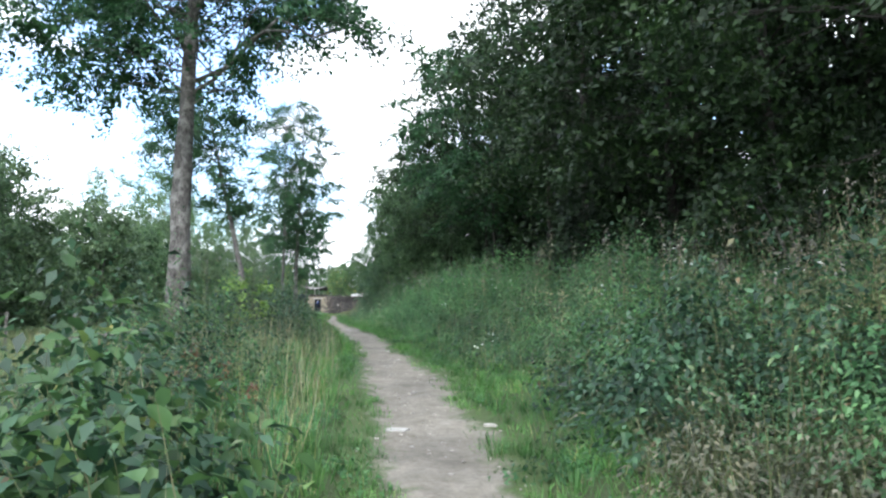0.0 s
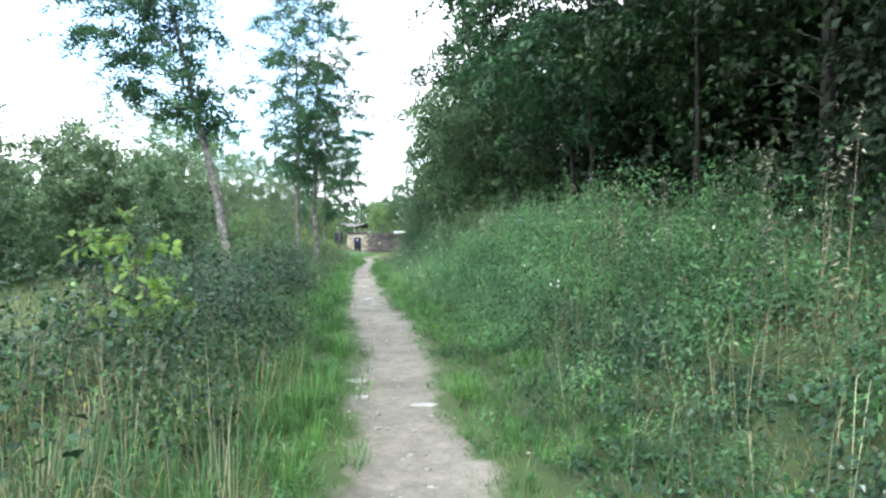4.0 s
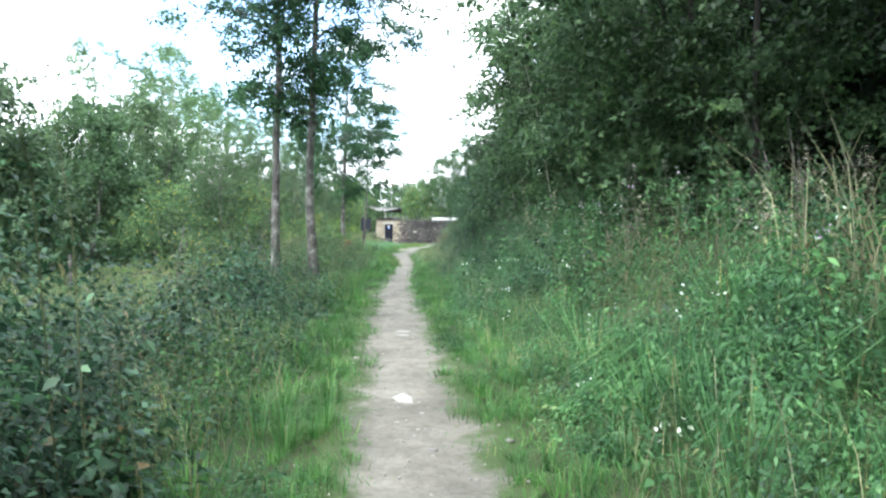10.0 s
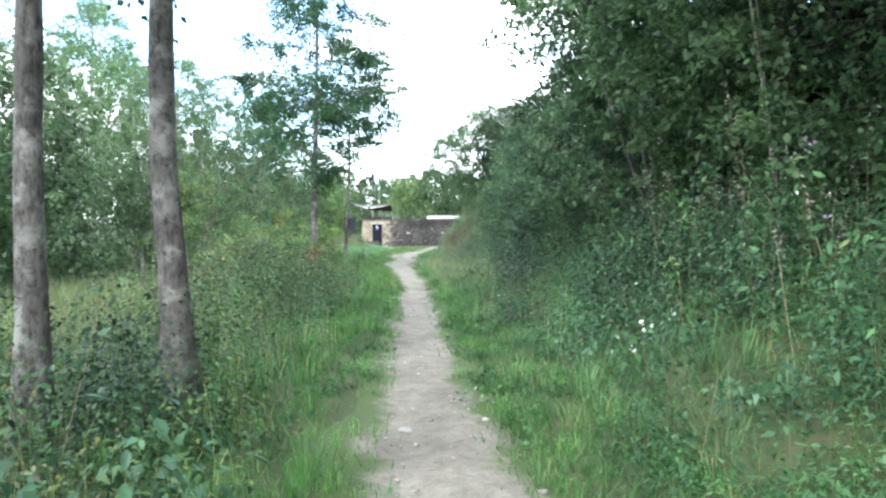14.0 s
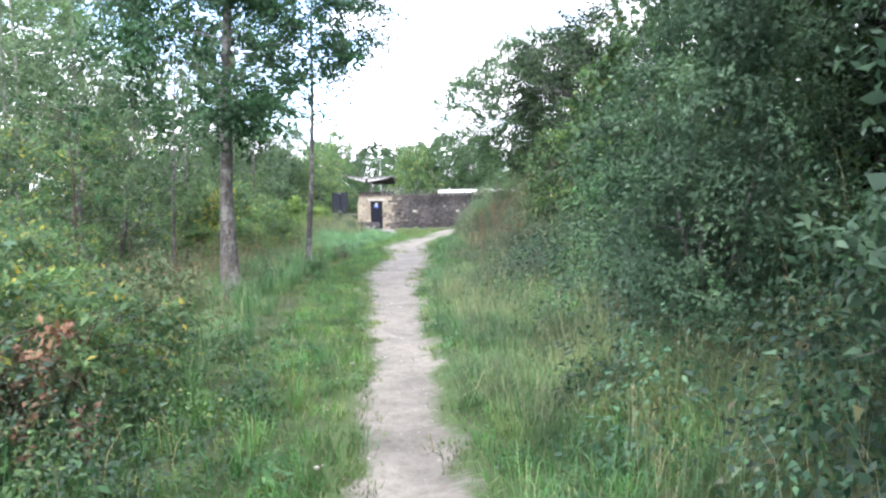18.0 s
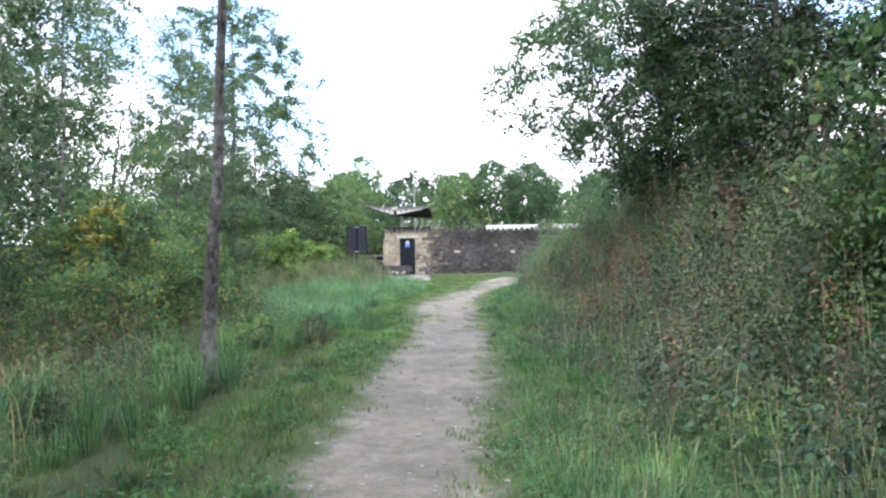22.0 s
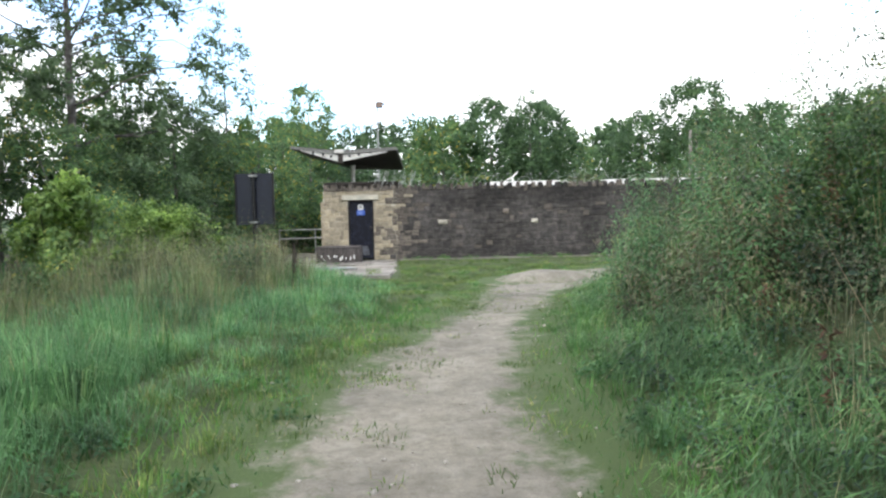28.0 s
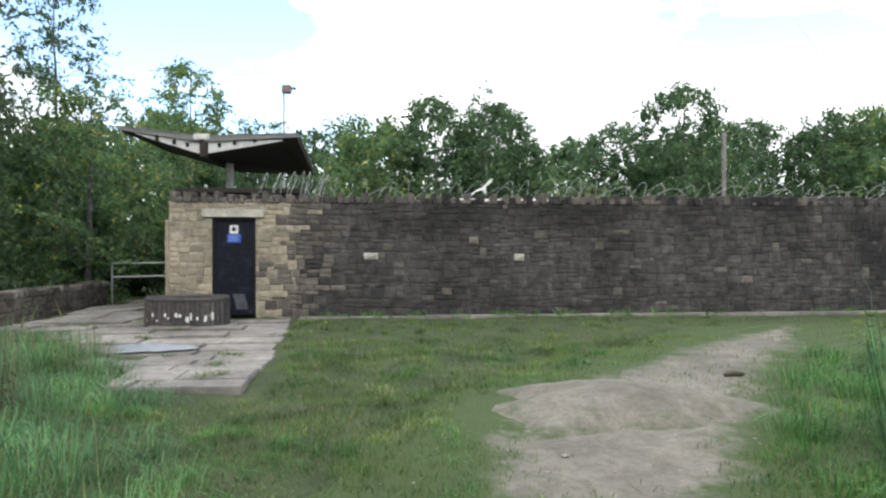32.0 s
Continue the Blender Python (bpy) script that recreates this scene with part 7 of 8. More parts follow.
def build_wall():
    rng = random.Random(11)
    wall = new("wall_front")
    tagged(wall, "old coursed sandstone wall, golden by the door and soot-black beyond, with upright coping stones", "wall", kind="structure")
    # the core, in pieces round the doorway
    for name, x0, x1, z0, z1, m in (("wall_core", WALL_X0, DOOR_X0, WALL_BASE, WALL_TOP, M_MORTAR), ("wall_core", DOOR_X1, GOLD_X, WALL_BASE, WALL_TOP, M_MORTAR),
                                    ("wall_core", DOOR_X0, DOOR_X1, DOOR_TOP + 0.02, WALL_TOP, M_MORTAR), ("wall_core", GOLD_X, WALL_X1, WALL_BASE, WALL_TOP - 0.02, M_SOOTMORTAR)):
        part(name, box_bm(x0, x1, WALL_Y, WALL_Y + 0.42, z0, z1), m, wall)
    gold, soot, half = stone_meshes(M_GOLD), stone_meshes(M_SOOT), stone_meshes(M_SOOT2)
    holes = [(DOOR_X0, DOOR_X1, WALL_BASE, DOOR_TOP), (-3.99, -2.75, DOOR_TOP, 2.17)]
    stones = courses(WALL_X0, WALL_X1, -0.2, WALL_TOP - 0.01, rng, holes)
    stones.sort(key=lambda s: s[0])
    rest_v, rest_f, rest_m, o = [], [], [], 0
    raw = [(np.array([v.co[:] for v in bm.verts]), [[v.index for v in f.verts] for f in bm.faces]) for bm in STONE_BM]
    for k, (x, z, w, h) in enumerate(stones):
        edge = (x - GOLD_X) * 1.2 + (z - 1.2) * -0.25 + rng.gauss(0, 0.35)
        kind = 0 if edge < -0.25 else (2 if edge < 0.5 or rng.random() < 0.04 else 1)
        q = rng.randrange(14)
        dy = rng.uniform(-0.004, 0.008)
        if k < 300:
            ob = new("stone", (gold, soot, half)[kind][q])
            ob.parent = wall
            ob.location, ob.scale = (x, WALL_Y + dy, z), (w, 0.42, h)
        else:
            v, f = raw[q]
            rest_v.append(v * [w, 0.42, h] + [x, WALL_Y + dy, z])
            rest_f += [[i + o for i in face] for face in f]
            rest_m += [kind] * len(f)
            o += len(v)
    me = bpy.data.meshes.new("stonework")
    me.from_pydata(np.concatenate(rest_v).tolist(), [], rest_f)
    for m in (M_GOLD, M_SOOT, M_SOOT2):
        me.materials.append(m)
    me.polygons.foreach_set("material_index", rest_m)
    tagged(sub("stonework", me, wall), kind="stuff")
    # upright coping stones, alternately high and low
    x, k = WALL_X0 + 0.03, 0
    while x < WALL_X1:
        w = rng.uniform(0.09, 0.17)
        h = rng.uniform(0.15, 0.22) if k % 2 == 0 else rng.uniform(0.05, 0.12)
        bm = box_bm(x, x + w - 0.012, WALL_Y - 0.03 + rng.uniform(-0.02, 0.02), WALL_Y + 0.4, WALL_TOP - 0.015, WALL_TOP + h)
        for v in bm.verts:
            if v.co.z > WALL_TOP:
                v.co += Vector((rng.uniform(-0.015, 0.015), rng.uniform(-0.02, 0.02), rng.uniform(-0.02, 0.015)))
        bmesh.ops.bevel(bm, geom=bm.edges[:], offset=0.014, segments=1, affect="EDGES")
        part("coping_stone", bm, M_SOOT2 if (x < GOLD_X + 0.4 or rng.random() < 0.4) else M_SOOT, wall)
        x += w
        k += 1
    part("lintel", box_bm(-3.99, -2.75, WALL_Y - 0.06, WALL_Y + 0.3, DOOR_TOP + 0.005, 2.165, 0.01), M_PALESTONE, wall, "pale dressed stone lintel")
    part("buttress", box_bm(WALL_X0 - 0.09, WALL_X0 - 0.004, WALL_Y + 0.02, WALL_Y + 0.5, -0.2, 1.95, 0.015), M_GOLD, wall, "pale stone edge of the side wall")
    for sx, sz, sw, sh, m in ((-0.55, 1.19, 0.3, 0.15, M_PALESTONE), (2.6, 1.17, 0.21, 0.15, M_PALESTONE), (1.62, 1.52, 0.2, 0.17, M_SOOT2)):
        bm = STONE_BM[3].copy()
        for v in bm.verts:
            v.co = Vector((v.co.x * sw + sx, v.co.y * 1.1 + WALL_Y - 0.012, v.co.z * sh + sz))
        part("stone", bm, m, wall, "pale cleaned stone")
    # side and far walls of the compound
    for name, x0, x1, y0, y1 in (("wall_west", WALL_X0, WALL_X0 + 0.4, WALL_Y + 0.424, 112), ("wall_east", WALL_X1 - 0.4, WALL_X1, WALL_Y + 0.424, 112), ("wall_back", WALL_X0 + 0.404, WALL_X1 - 0.404, 111.6, 112)):
        tagged(new(name, bm_mesh(name, box_bm(x0, x1, y0, y1, -0.3, WALL_TOP, 0.02), M_SOOT2)), "sooty stone wall of the compound", "wall", kind="structure")


build_wall()


def build_door():
    door = thing("door_1", (DOOR_X0 + DOOR_X1) / 2, WALL_Y + 0.06, 0, "closed dark navy metal door with a scuffed lower part", "door", kind="structure")
    hw = (DOOR_X1 - DOOR_X0) / 2
    bm = bmesh.new()
    for a in (-1, 1):
        box_bm(a * hw - (0.045 if a > 0 else 0), a * hw + (0.045 if a < 0 else 0), -0.03, 0.08, -0.03, DOOR_TOP, 0, bm)
    box_bm(-hw + 0.046, hw - 0.046, -0.03, 0.08, DOOR_TOP - 0.045, DOOR_TOP, 0, bm)
    part("door_frame", bm, M_BLACK, door)
    part("door_leaf", box_bm(-hw + 0.05, hw - 0.05, 0.0, 0.045, -0.01, DOOR_TOP - 0.05, 0.004), M_DOOR, door)
    bm = bmesh.new()
    for z in (0.25, 1.0, 1.75):
        box_bm(-hw + 0.02, -hw + 0.07, -0.045, -0.032, z - 0.06, z + 0.06, 0, bm)
    part("hinges", bm, M_BLACK, door)
    part("lock", box_bm(hw - 0.16, hw - 0.09, -0.03, -0.002, 0.98, 1.1, 0.006), M_BLACK, door, "black steel lock")
    bm = box_bm(hw - 0.4, hw - 0.16, -0.006, -0.002, 0.1, 0.42)
    for v in bm.verts:
        v.co.x += (v.co.z - 0.1) * -0.25
    part("scuff", bm, plain_mat("scuffed_paint", (0.07, 0.075, 0.09), 0.6, 0, 0.5), door, "worn grey scuff")
    sign = thing("door_sign", -3.37, WALL_Y + 0.05, 1.74, "small white notice above a blue panel on the door", "sign")
    part("white_panel", box_bm(-0.085, 0.085, -0.006, 0.006, -0.07, 0.1, 0.002), M_WHITEPAINT, sign)
    bm = bmesh.new()
    bmesh.ops.create_circle(bm, cap_ends=True, radius=0.045, segments=20, matrix=Matrix.Translation((0, -0.0085, 0.02)) @ Matrix.Rotation(radians(90), 4, "X"))
    part("disc", bm, M_BLACK, sign, "black round mark")
    part("blue_panel", box_bm(-0.14, 0.14, -0.004, 0.006, -0.26, -0.08, 0.002), M_BLUE, sign)
    bm = bmesh.new()
    for k in range(4):
        box_bm(-0.11, 0.11 - 0.03 * (k % 2), -0.0075, -0.0045, -0.12 - k * 0.035, -0.108 - k * 0.035, 0, bm)
    part("text_bars", bm, plain_mat("pale_lettering", (0.35, 0.45, 0.75), 0.5), sign)


build_door()


def build_canopy():
    """A butterfly roof on one column: two wings that rise from a valley."""
    roof = thing("butterfly_canopy", -4.0, 103.6, 0.0, "butterfly-shaped canopy with flaking white fascias on one column", "canopy")
    y0, y1 = -3.1, 0.5
    xm, xl, xr = -0.12, -1.8, 1.86
    for name, xt, zt in (("roof_wing", xl, 3.9), ("roof_wing", xr, 3.8)):
        s = 1 if xt > xm else -1
        bm = bmesh.new()
        prof = [(xt, zt), (xm + 0.03 * s, 3.72), (xm + 0.03 * s, 3.36), (xt - 0.35 * s, zt - 0.14), (xt, zt - 0.07)]
        rows = [[bm.verts.new((x, y, z)) for x, z in prof] for y in (y0 + 0.06, y1)]
        n = len(prof)
        bm.faces.new(rows[0])
        bm.faces.new(rows[1][::-1])
        for k in range(n):
            bm.faces.new((rows[0][k], rows[1][k], rows[1][(k + 1) % n], rows[0][(k + 1) % n]))
        bmesh.ops.recalc_face_normals(bm, faces=bm.faces[:])
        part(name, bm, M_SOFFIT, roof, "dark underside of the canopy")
        # the grey metal edge above, and the white tapering fascia below
        bm = bmesh.new()
        a = [(xt + 0.03 * s, zt + 0.02), (xm + 0.05 * s, 3.74), (xm + 0.05 * s, 3.62), (xt + 0.03 * s, zt - 0.05)]
        r0, r1 = [bm.verts.new((x, y0 - 0.03, z)) for x, z in a], [bm.verts.new((x, y0 + 0.05, z)) for x, z in a]
        bm.faces.new(r0)
        bm.faces.new(r1[::-1])
        for k in range(4):
            bm.faces.new((r0[k], r1[k], r1[(k + 1) % 4], r0[(k + 1) % 4]))
        bmesh.ops.recalc_face_normals(bm, faces=bm.faces[:])
        part("roof_edge", bm, M_ROOFTOP, roof, "weathered grey roof edge")
        part("edge_strip", bm_strip(xt + 0.035 * s, xm + 0.05 * s, zt + 0.022, 3.742, y0 - 0.045, y1, 0.016), M_ROOFTOP, roof, "pale metal roof sheet")
        bm = bmesh.new()
        a = [(xt - 0.3 * s, zt - 0.1), (xm + 0.06 * s, 3.61), (xm + 0.06 * s, 3.37), (xt - 0.32 * s, zt - 0.13)]
        r0, r1 = [bm.verts.new((x, y0 + 0.015, z)) for x, z in a], [bm.verts.new((x, y0 + 0.05, z)) for x, z in a]
        bm.faces.new(r0)
        bm.faces.new(r1[::-1])
        for k in range(4):
            bm.faces.new((r0[k], r1[k], r1[(k + 1) % 4], r0[(k + 1) % 4]))
        bmesh.ops.recalc_face_normals(bm, faces=bm.faces[:])
        part("fascia", bm, M_FASCIA, roof, "flaking white painted fascia board")
        for k, t in enumerate((0.18, 0.34, 0.55)):
            cx = xm + (xt - xm) * t
            part("clip", box_bm(cx - 0.035, cx + 0.035, y0 - 0.02, y0 + 0.013, 3.46 + 0.3 * t, 3.55 + 0.28 * t + 0.02 * k, 0.008), M_BLACK, roof, "black hole or fixing in the fascia")
    part("gutter", box_bm(xm - 0.17, xm + 0.16, y0 - 0.06, y0 + 0.35, 3.66, 3.79, 0.015), M_FASCIA, roof, "white valley gutter end")
    part("gutter_bracket", box_bm(xm - 0.05, xm + 0.12, y0 - 0.04, y0 + 0.1, 3.3, 3.62, 0.02), M_DARKTIMBER, roof)
    bm = bmesh.new()
    bmesh.ops.create_cone(bm, cap_ends=True, segments=16, radius1=0.09, radius2=0.09, depth=3.4, matrix=Matrix.Translation((0.12, -1.6, 1.7)))
    part("column", bm, M_FASCIA, roof, "round pale column")
    for ob in roof.children:
        if ob.name.split(".")[0] != "column":
            for v in ob.data.vertices:
                v.co.z -= 0.12 * max(0.0, v.co.y - y0) * min(1.0, max(0.0, (v.co.x - xm) / (xr - xm)))


def bm_strip(xa, xb, za, zb, y0, y1, t):
    bm = bmesh.new()
    lo = [bm.verts.new(p) for p in ((xa, y0, za), (xb, y0, zb), (xb, y1, zb), (xa, y1, za))]
    hi = [bm.verts.new((v.co.x, v.co.y, v.co.z + t)) for v in lo]
    bm.faces.new(lo[::-1])
    bm.faces.new(hi)
    for k in range(4):
        n = (k + 1) % 4
        bm.faces.new((lo[k], lo[n], hi[n], hi[k]))
    bmesh.ops.recalc_face_normals(bm, faces=bm.faces[:])
    return bm


build_canopy()


def build_shed():
    shed = thing("timber_shed", -3.4, 102.2, 0, "dark timber shed behind the golden wall", "shed")
    for k in range(16):
        part("board", box_bm(-1.28 + k * 0.16, -1.13 + k * 0.16, -1.5, -1.46, 0, 2.55, 0.004), M_DARKTIMBER, shed)
    part("body", box_bm(-1.25, 1.25, -1.455, 1.2, 0, 2.5), M_DARKTIMBER, shed)
    part("roof", box_bm(-1.34, 1.3, -1.55, 1.3, 2.555, 2.66, 0.01), M_SOFFIT, shed, "flat felt roof")


build_shed()


def coil(name, x0, x1, y, z, r, pitch, wire, seed, label):
    """A sagging coil of razor wire with its barbs."""
    rng = random.Random(seed)
    n = int((x1 - x0) / pitch * 18)
    pts = []
    for k in range(n):
        t = k / 18 * 2 * math.pi
        u = k / n
        x = x0 + (x1 - x0) * u + 0.1 * math.sin(t * 0.37 + seed)
        rr = r * (1 + 0.18 * math.sin(u * 23 + seed) + rng.uniform(-0.03, 0.03))
        pts.append((x + 0.12 * math.sin(t), y + rr * math.cos(t) * 0.6, z + rr * math.sin(t) - 0.05 * math.sin(u * 31)))
    v, f = tube(np.array(pts), np.full(n, wire), 4)
    bv, bf = [], []
    for k in range(0, n, 3):
        p = Vector(pts[k])
        d = Vector((rng.uniform(-1, 1), rng.uniform(-1, 1), rng.uniform(-1, 1))).normalized()
        e = d.orthogonal().normalized() * 0.006
        o = len(v) + len(bv)
        bv += [p + d * 0.03, p + e, p - d * 0.03, p - e]
        bf.append((o, o + 1, o + 2, o + 3))
    v = np.concatenate([v, np.array([b[:] for b in bv])])
    me = mesh_np(name, v, [f, np.array(bf)], M_WIRE)
    return tagged(new(name, me), label, "razor wire")


coil("razor_wire", -2.0, 16.5, 100.5, 2.6, 0.28, 0.52, 0.0046, 1, "loose coil of razor wire along the wall top")
coil("razor_wire", -3.0, -1.5, 100.7, 2.62, 0.36, 0.12, 0.0065, 2, "tangled razor wire hanging under the canopy")
coil("razor_wire", -1.9, 16.0, 100.55, 2.54, 0.2, 1.3, 0.0044, 3, "loose coil of razor wire along the wall top")


def build_tape():
    bm = bmesh.new()
    pts = [(-0.18, 0.0), (-0.05, 0.08), (0.02, 0.1), (0.13, 0.22), (0.2, 0.26), (0.18, 0.19), (0.08, 0.12), (0.09, 0.0), (0.05, 0.0), (0.02, 0.06), (-0.1, 0.03), (-0.17, -0.03)]
    f = bm.faces.new([bm.verts.new((x, 0.02 * math.sin(k), z)) for k, (x, z) in enumerate(pts)])
    r = bmesh.ops.extrude_face_region(bm, geom=[f])
    for v in r["geom"]:
        if isinstance(v, bmesh.types.BMVert):
            v.co.y += 0.012
    bmesh.ops.recalc_face_normals(bm, faces=bm.faces[:])
    ob = new("torn_plastic", bm_mesh("torn_plastic", bm, M_WHITEPAINT))
    ob.location = (1.83, 100.28, 2.55)
    ob.scale = (1.25, 1.0, 1.3)
    tagged(ob, "torn strip of white plastic caught in the razor wire", "litter")


build_tape()


def build_container():
    c = thing("site_container", 5.8, 107.5, 0, "long low site container with a pale roof behind the wall", "container")
    part("body", box_bm(-4.4, 6.0, -1.2, 1.2, 0.1, 2.55, 0.02), plain_mat("grey_green_steel", (0.2, 0.22, 0.2), 0.6), c)
    part("roof", box_bm(-4.5, 6.1, -1.3, 1.3, 2.555, 2.85, 0.04), M_WHITEPAINT, c, "pale weathered roof")


build_container()


def build_lamp_mast():
    m = thing("lamp_mast", -3.7, 109.6, 0, "thin steel mast with a small floodlight", "lamp post")
    bm = bmesh.new()
    bmesh.ops.create_cone(bm, cap_ends=True, segments=10, radius1=0.05, radius2=0.03, depth=6.7, matrix=Matrix.Translation((0, 0, 3.35)))
    part("mast", bm, M_GALV, m)
    part("floodlight", box_bm(-0.06, 0.26, -0.16, 0.1, 6.7, 6.98, 0.03), plain_mat("brown_lamp_case", (0.22, 0.16, 0.13), 0.6), m, "brown floodlight case")
    part("visor", box_bm(0.1, 0.42, -0.14, 0.08, 6.86, 6.9, 0.01), plain_mat("brown_lamp_visor", (0.2, 0.15, 0.12), 0.6), m)
    part("junction_box", box_bm(-0.06, 0.06, -0.12, -0.052, 4.3, 4.6, 0.01), M_WHITEPAINT, m, "white junction box")
    p = thing("concrete_post", 9.45, 104.2, 0, "tall square concrete post behind the wall", "post")
    bm = box_bm(-0.05, 0.05, -0.05, 0.05, 0, 4.65, 0.01)
    part("post", bm, M_CONCRETE, p)
    bm = bmesh.new()
    for k in range(5):
        box_bm(-0.07, -0.051, -0.03, 0.03, 2.6 + k * 0.42, 2.63 + k * 0.42, 0, bm)
    part("hooks", bm, M_BLACK, p)


build_lamp_mast()


def build_board():
    b = thing("notice_board", -5.2, 93.8, float(ground_z(-5.2, 93.8)) - 0.05, "dark blue back of a notice board on a black post", "notice board")
    b.rotation_euler = (0, 0, radians(-4))
    part("panel", box_bm(-0.46, 0.46, 0.0, 0.05, 1.3, 2.58, 0.01), M_SIGNBACK, b)
    for x in (-0.48, 0.48):
        part("side_rail", box_bm(x - 0.018, x + 0.018, -0.02, 0.07, 1.28, 2.6, 0.004), M_BLACK, b)
    bm = bmesh.new()
    bmesh.ops.create_cone(bm, cap_ends=True, segments=14, radius1=0.045, radius2=0.045, depth=2.62, matrix=Matrix.Translation((0, -0.05, 1.31)))
    part("post", bm, M_BLACK, b, "black round post")
    for z in (1.36, 2.52):
        part("bracket", box_bm(-0.1, 0.1, -0.108, -0.002, z - 0.025, z + 0.025, 0.008), M_GALV, b, "galvanised clamp")


build_board()


def build_stake():
    bm = bmesh.new()
    rng = random.Random(3)
    pts = [Vector((rng.uniform(-0.02, 0.02), rng.uniform(-0.02, 0.02), z)) for z in np.linspace(-0.05, 0.82, 8)]
    v, f = tube(np.array([p[:] for p in pts]), np.array([0.05, 0.05, 0.045, 0.05, 0.042, 0.04, 0.035, 0.018]), 7)
    ob = new("stake", mesh_np("stake", v, f, M_DARKTIMBER))
    ob.location = (-3.63, 91.14, float(ground_z(-3.63, 91.14)))
    tagged(ob, "dark rotting wooden stake in the grass", "stake")


build_stake()


def fence_post(x, y, h, group):
    bm = box_bm(-0.045, 0.045, -0.045, 0.045, -0.1, h, 0.012)
    ob = new("fence_post", bm_mesh("fence_post", bm, M_BARK))
    ob.matrix_world = pose(x, y, float(ground_z(x, y)), (x * 7) % 4, (y * 5) % 5, 20)
    tagged(ob, "weathered grey wooden fence post in the meadow", "fence post", group)


for fx, fy in ((-9.0, 27.0), (-9.6, 33.5), (-8.4, 21.5), (-10.0, 41.0), (-9.4, 48.0), (-9.8, 55.0), (-8.8, 61.5)):
    fence_post(fx, fy, 1.15, "meadow fence posts")


def build_planter():
    """An oval raised bed of soldier bricks with splashes of white paint."""
    p = thing("brick_planter", -3.93, 98.75, float(ground_z(-3.93, 98.75)) - 0.02, "low oval planter of dark upright bricks, splashed with white paint", "planter")
    n, rx, ry = 46, 0.7, 0.42
    rng = random.Random(8)
    brick = bm_mesh("brick", box_bm(-0.04, 0.04, -0.05, 0.05, 0.0, 0.5, 0.007), M_BRICK)
    a = np.linspace(0, 2 * np.pi, 2001)
    oval = np.stack([rx * np.sign(np.cos(a)) * np.abs(np.cos(a)) ** 0.75, ry * np.sign(np.sin(a)) * np.abs(np.sin(a)) ** 0.75], -1)
    run = np.concatenate([[0], np.cumsum(np.linalg.norm(np.diff(oval, axis=0), axis=1))])
    at = lambda s: np.array([np.interp(s % run[-1], run, oval[:, 0]), np.interp(s % run[-1], run, oval[:, 1])])
    for k in range(n):
        s = run[-1] * k / n
        way = at(s + 0.03) - at(s - 0.03)
        ob = sub("brick", brick, p)
        ob.location = (*at(s), 0)
        ob.rotation_euler = (0, 0, math.atan2(way[1], way[0]))
        ob.scale = (1.0, 1, 1 + rng.uniform(-0.01, 0.01))
    ring = np.array([[*at(run[-1] * k / 48), 0.53] for k in range(49)])
    v, f = tube(ring, np.full(49, 0.055), 6)
    sub("rim", mesh_np("rim", v, f, M_BRICK), p, "rounded brick rim")
    bm = bmesh.new()
    bmesh.ops.create_circle(bm, cap_ends=True, radius=1.0, segments=32, matrix=Matrix.Translation((0, 0, 0.42)) @ Matrix.Diagonal((rx * 0.94, ry * 0.9, 1, 1)))
    part("soil", bm, M_SOIL, p)
    for k in range(13):
        x = -0.6 + k * 0.1 + rng.uniform(-0.03, 0.03)
        h = rng.uniform(0.06, 0.2) if k > 6 else rng.uniform(0.03, 0.11)
        z = rng.uniform(0.16, 0.28)
        wide = rng.uniform(0.016, 0.036)
        near = oval[:, 1] < 0
        yy = float(np.interp(x, oval[near, 0], oval[near, 1])) - 0.058
        bm = bmesh.new()
        blob = [bm.verts.new((x + wide * math.cos(t) * rng.uniform(0.5, 1.2), 0, z + h / 2 * math.sin(t) * rng.uniform(0.6, 1.1))) for t in np.linspace(0, 6.28, 10)[:-1]]
        face = bm.faces.new(blob)
        for v in bmesh.ops.extrude_face_region(bm, geom=[face])["geom"]:
            if isinstance(v, bmesh.types.BMVert):
                v.co.y += 0.03
        for v in bm.verts:
            v.co.y += yy
        bmesh.ops.recalc_face_normals(bm, faces=bm.faces[:])
        part("paint_splash", bm, M_WHITEPAINT, p, "white paint splash")


build_planter()


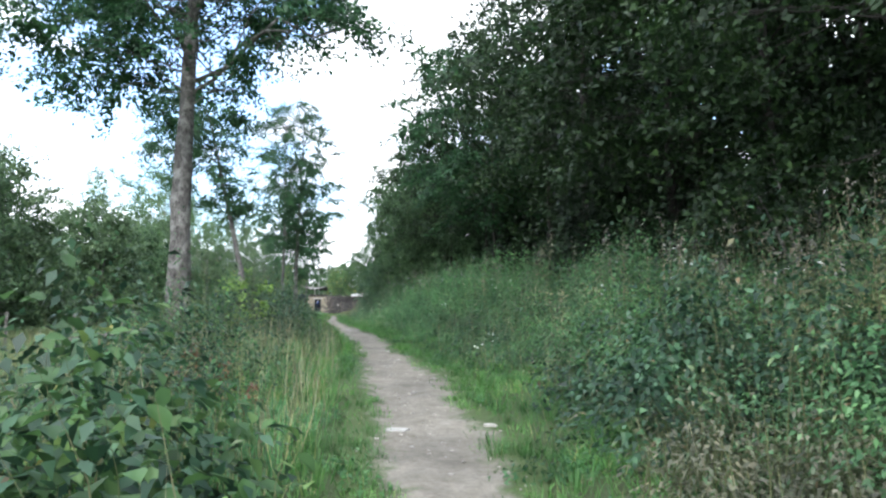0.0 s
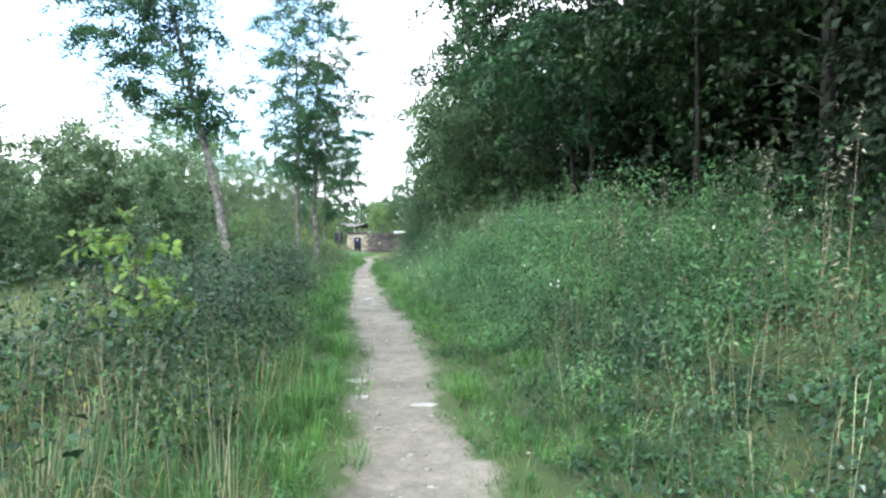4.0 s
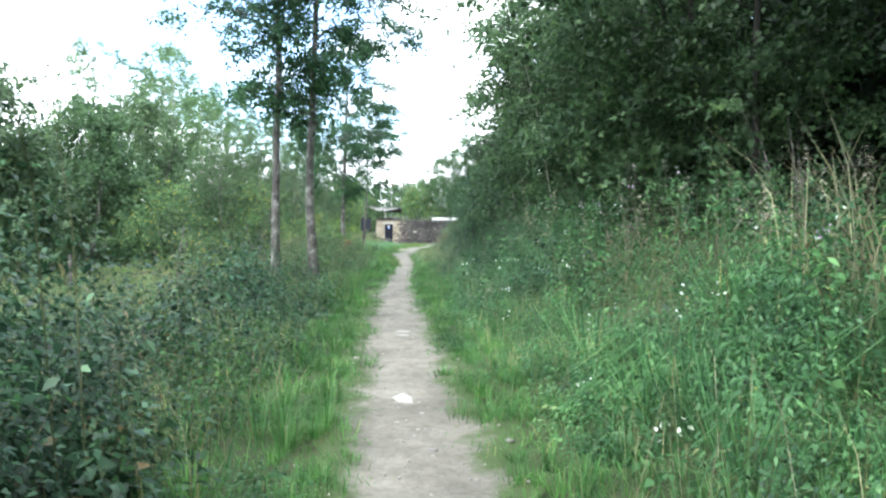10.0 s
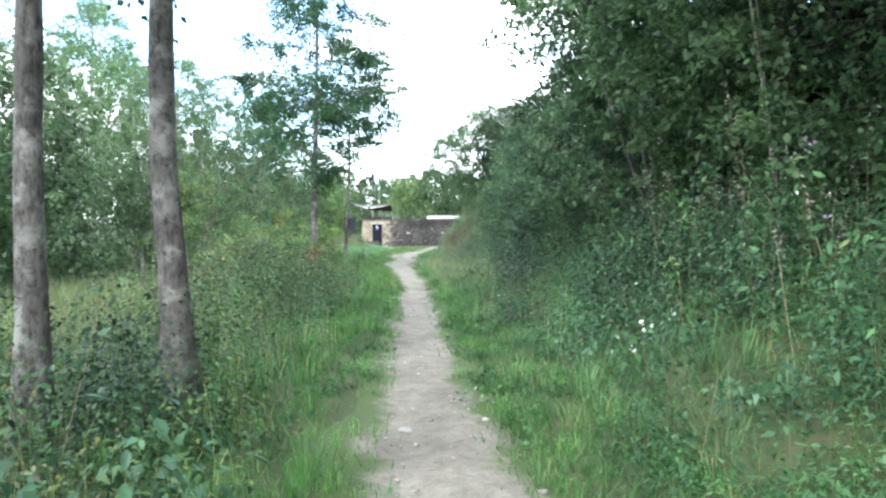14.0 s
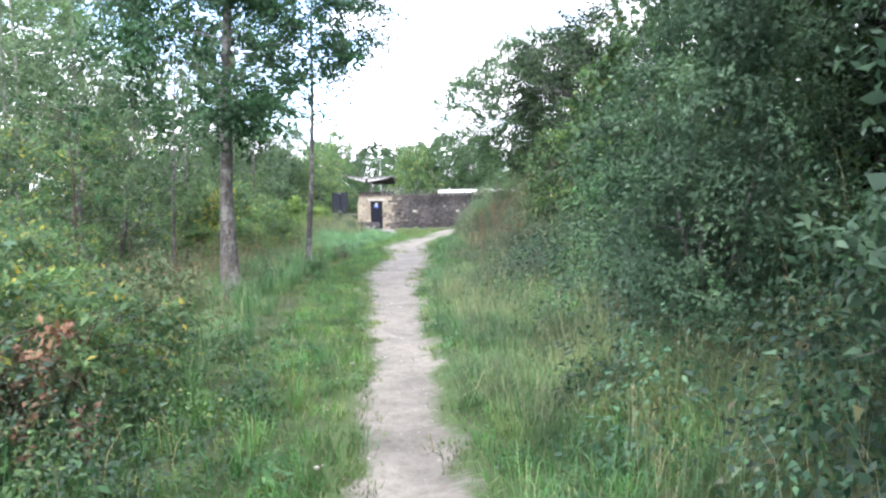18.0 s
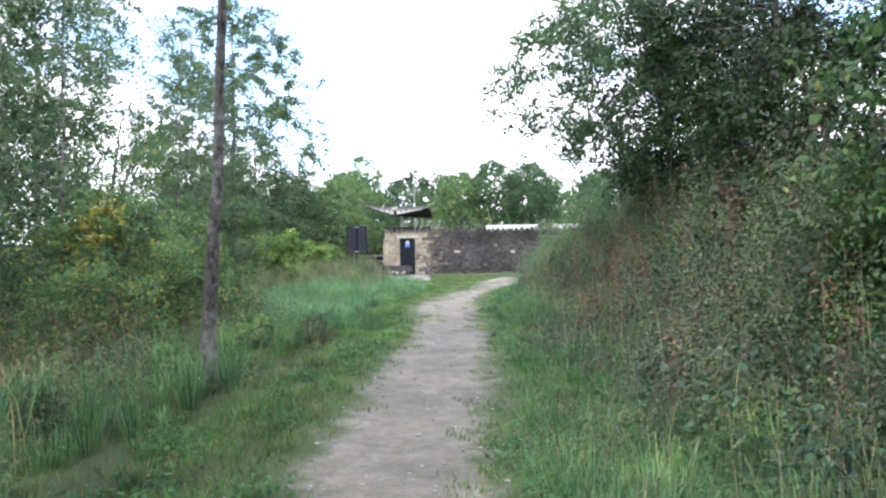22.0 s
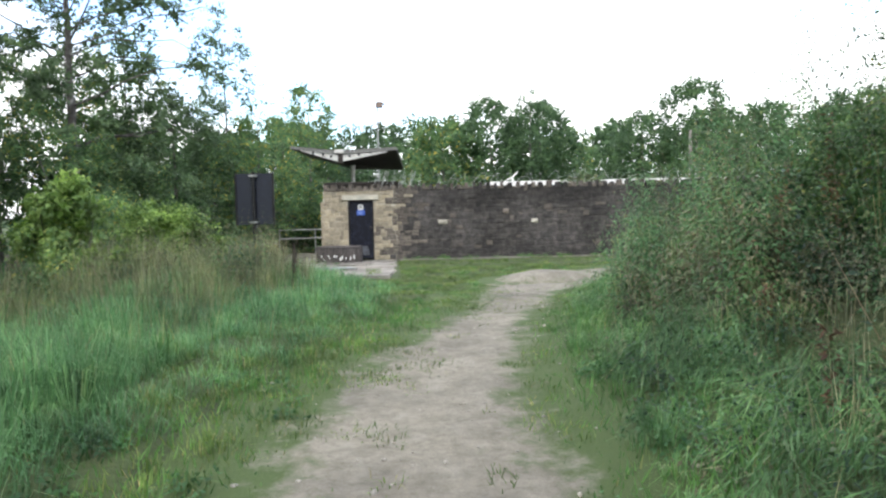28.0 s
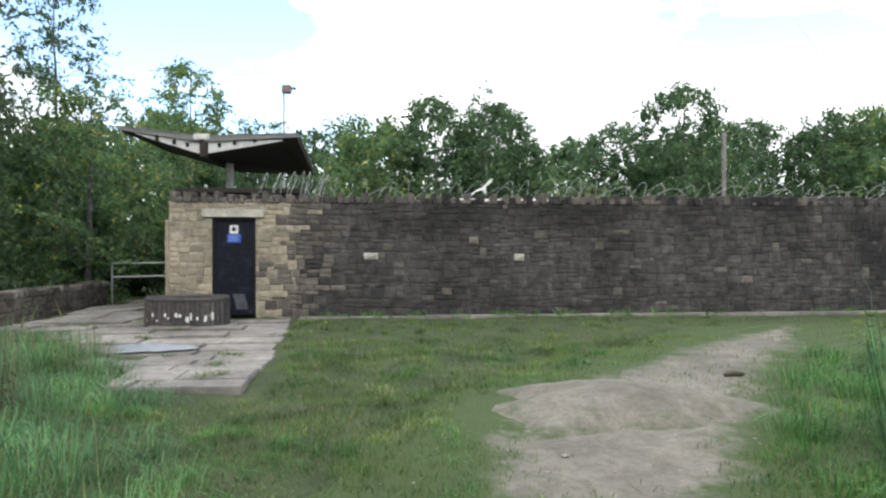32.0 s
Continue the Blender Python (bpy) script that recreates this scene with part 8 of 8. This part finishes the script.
def build_paving():
    """Worn concrete slabs in front of the door; each slab its own piece."""
    rng = random.Random(15)
    pav = new("pavement")
    tagged(pav, "worn concrete paving slabs with grass in the joints", "paving", kind="structure")
    y = 92.9
    while y < 104.0:
        d = rng.choice((0.42, 0.5, 0.62))
        right = -1.72 - 0.065 * (y - 93) + rng.uniform(-0.06, 0.06) if y < 99.7 else WALL_X0 - 0.25
        left = -3.0 - (y - 93) * 0.62 if y < 97.5 else -6.9
        x = right
        while x > left:
            w = min(rng.uniform(0.75, 1.3), max(0.25, x - left + rng.uniform(0.0, 0.25)))
            if y + d < 99.75 or x - 0.02 <= WALL_X0 - 0.14:
                if not (94.2 < y < 96.0 and rng.random() < 0.12):
                    zz = float(ground_z(x - w / 2, y + d / 2))
                    bm = box_bm(x - w + 0.018, x, y, y + d - 0.022, -0.06, 0.035 + rng.uniform(-0.008, 0.008), 0.012)
                    for v in bm.verts:
                        v.co.z += zz + (v.co.x - x) * 0.004 * rng.uniform(-1, 1)
                    part("slab", bm, M_CONCRETE, pav)
            x -= w
        y += d
    bm = bmesh.new()
    x = -2.03
    kerb = new("kerb")
    tagged(kerb, "concrete strip along the foot of the wall", "kerb", kind="structure")
    while x < WALL_X1:
        w = rng.uniform(0.9, 1.6)
        part("kerb_stone", box_bm(x, x + w - 0.015, WALL_Y - 0.3, WALL_Y - 0.048, -0.25, -0.045 + rng.uniform(-0.01, 0.012), 0.012), M_CONCRETE, kerb)
        x += w
    bm.free()
    w = patch_mesh("puddle", -3.6, 95.7, 0.62, 0.4, 0.062, M_PUDDLE, "shallow puddle on the worn paving", "puddle", 8, "puddle")


build_paving()
mx, my = g.uniform(-6.0, -1.7, 2400), g.uniform(93.0, 99.4, 2400)
edge = (my - 93) * 0.62 + mx + 3.0
keep = (edge > -0.6) & ((wave(mx, my, 3.1, 0.7) + 0.8 * wave(mx, my, 6.5, 1.9) > 1.0) | (edge < g.uniform(-0.4, 0.5, 2400))) & (np.hypot(mx + 3.6, (my - 95.7) * 1.4) > 0.6) & (np.hypot(mx + 3.9, (my - 98.75) * 1.5) > 0.85)
tussocks("paving_grass", "low moss and grass creeping over the paving", np.stack([mx, my, ground_z(mx, my) + 0.03], -1)[keep], 22, 0.075, 0.006, M_TURF, 1.3, 0.09)


def low_wall(name, pts, h, seed):
    """A low rough stone wall with upright coping stones along a line."""
    rng = random.Random(seed)
    w = new(name)
    tagged(w, "low rough stone wall with upright coping stones", "wall", kind="structure")
    for (xa, ya), (xb, yb) in zip(pts, pts[1:]):
        length, ang = math.hypot(xb - xa, yb - ya), math.degrees(math.atan2(yb - ya, xb - xa))
        z = float(ground_z((xa + xb) / 2, (ya + yb) / 2))
        m = pose(xa, ya, z, 0, 0, ang)
        core = part("wall_core", box_bm(0, length, 0.05, 0.3, -0.3, h), M_SOOTMORTAR, w)
        core.matrix_local = m
        meshes = stone_meshes(M_SOOT2)
        for x, zz, sw, sh in courses(0, length, -0.2, h, rng):
            ob = sub("stone", meshes[rng.randrange(14)], w)
            ob.matrix_local = m @ Matrix.Translation((x, 0.05, zz)) @ Matrix.Diagonal((sw, 1, sh, 1))
        x = 0.0
        while x < length - 0.05:
            sw = rng.uniform(0.12, 0.3)
            bm = box_bm(x, x + sw - 0.015, 0.0, 0.34, h, h + rng.uniform(0.1, 0.17), 0.02)
            part("coping_stone", bm, M_CONCRETE if rng.random() < 0.5 else M_SOOT2, w).matrix_local = m
            x += sw


low_wall("wall_low", [(-12.5, 95.2), (-7.5, 97.4), (-7.1, 103.2)], 0.48, 31)


def build_railing():
    r = thing("railing", -7.0, 103.2, float(ground_z(-7.0, 103.2)), "galvanised tube railing beyond the paving", "railing")
    pts = [Vector((0, 0, 0)), Vector((1.3, 0.5, 0)), Vector((2.1, 0.2, 0))]
    for p in pts:
        v, f = tube([p + Vector((0, 0, -0.1)), p + Vector((0, 0, 0.5)), p + Vector((0, 0, 1.08))], [0.025] * 3, 8)
        sub("post", mesh_np("post", v, f, M_GALV, smooth=True), r)
    for z in (0.72, 1.06):
        v, f = tube([p + Vector((0, 0, z)) for p in pts], [0.024] * 3, 8)
        sub("rail", mesh_np("rail", v, f, M_GALV, smooth=True), r)


build_railing()


def build_palisade():
    f = thing("palisade_fence", -12.0, 109.5, float(ground_z(-12, 109.5)), "rusty grey palisade fence under the trees", "fence")
    rust = plain_mat("rusted_steel", (0.09, 0.085, 0.08), 0.7, 0.3, 0.3)
    pale = bm_mesh("pale", box_bm(-0.025, 0.025, -0.006, 0.006, 0, 1.8), rust)
    for k in range(46):
        ob = sub("pale", pale, f)
        ob.location = (k * 0.155, 0, 0)
    for z in (0.4, 1.5):
        part("rail", box_bm(-0.05, 7.05, 0.007, 0.04, z, z + 0.05), rust, f)


build_palisade()


def build_log():
    bm = bmesh.new()
    v, f = tube([(0, 0, 0.03), (0.08, 0.02, 0.045), (0.17, 0.01, 0.04), (0.26, 0.04, 0.03)], [0.02, 0.032, 0.03, 0.018], 7)
    ob = new("branch_piece", mesh_np("branch_piece", v, f, M_TWIG, smooth=True))
    ob.location = (3.6, 93.3, float(ground_z(3.6, 93.3)) + 0.02)
    tagged(ob, "short piece of dead branch on the bare gravel", "branch")
    bm.free()


build_log()
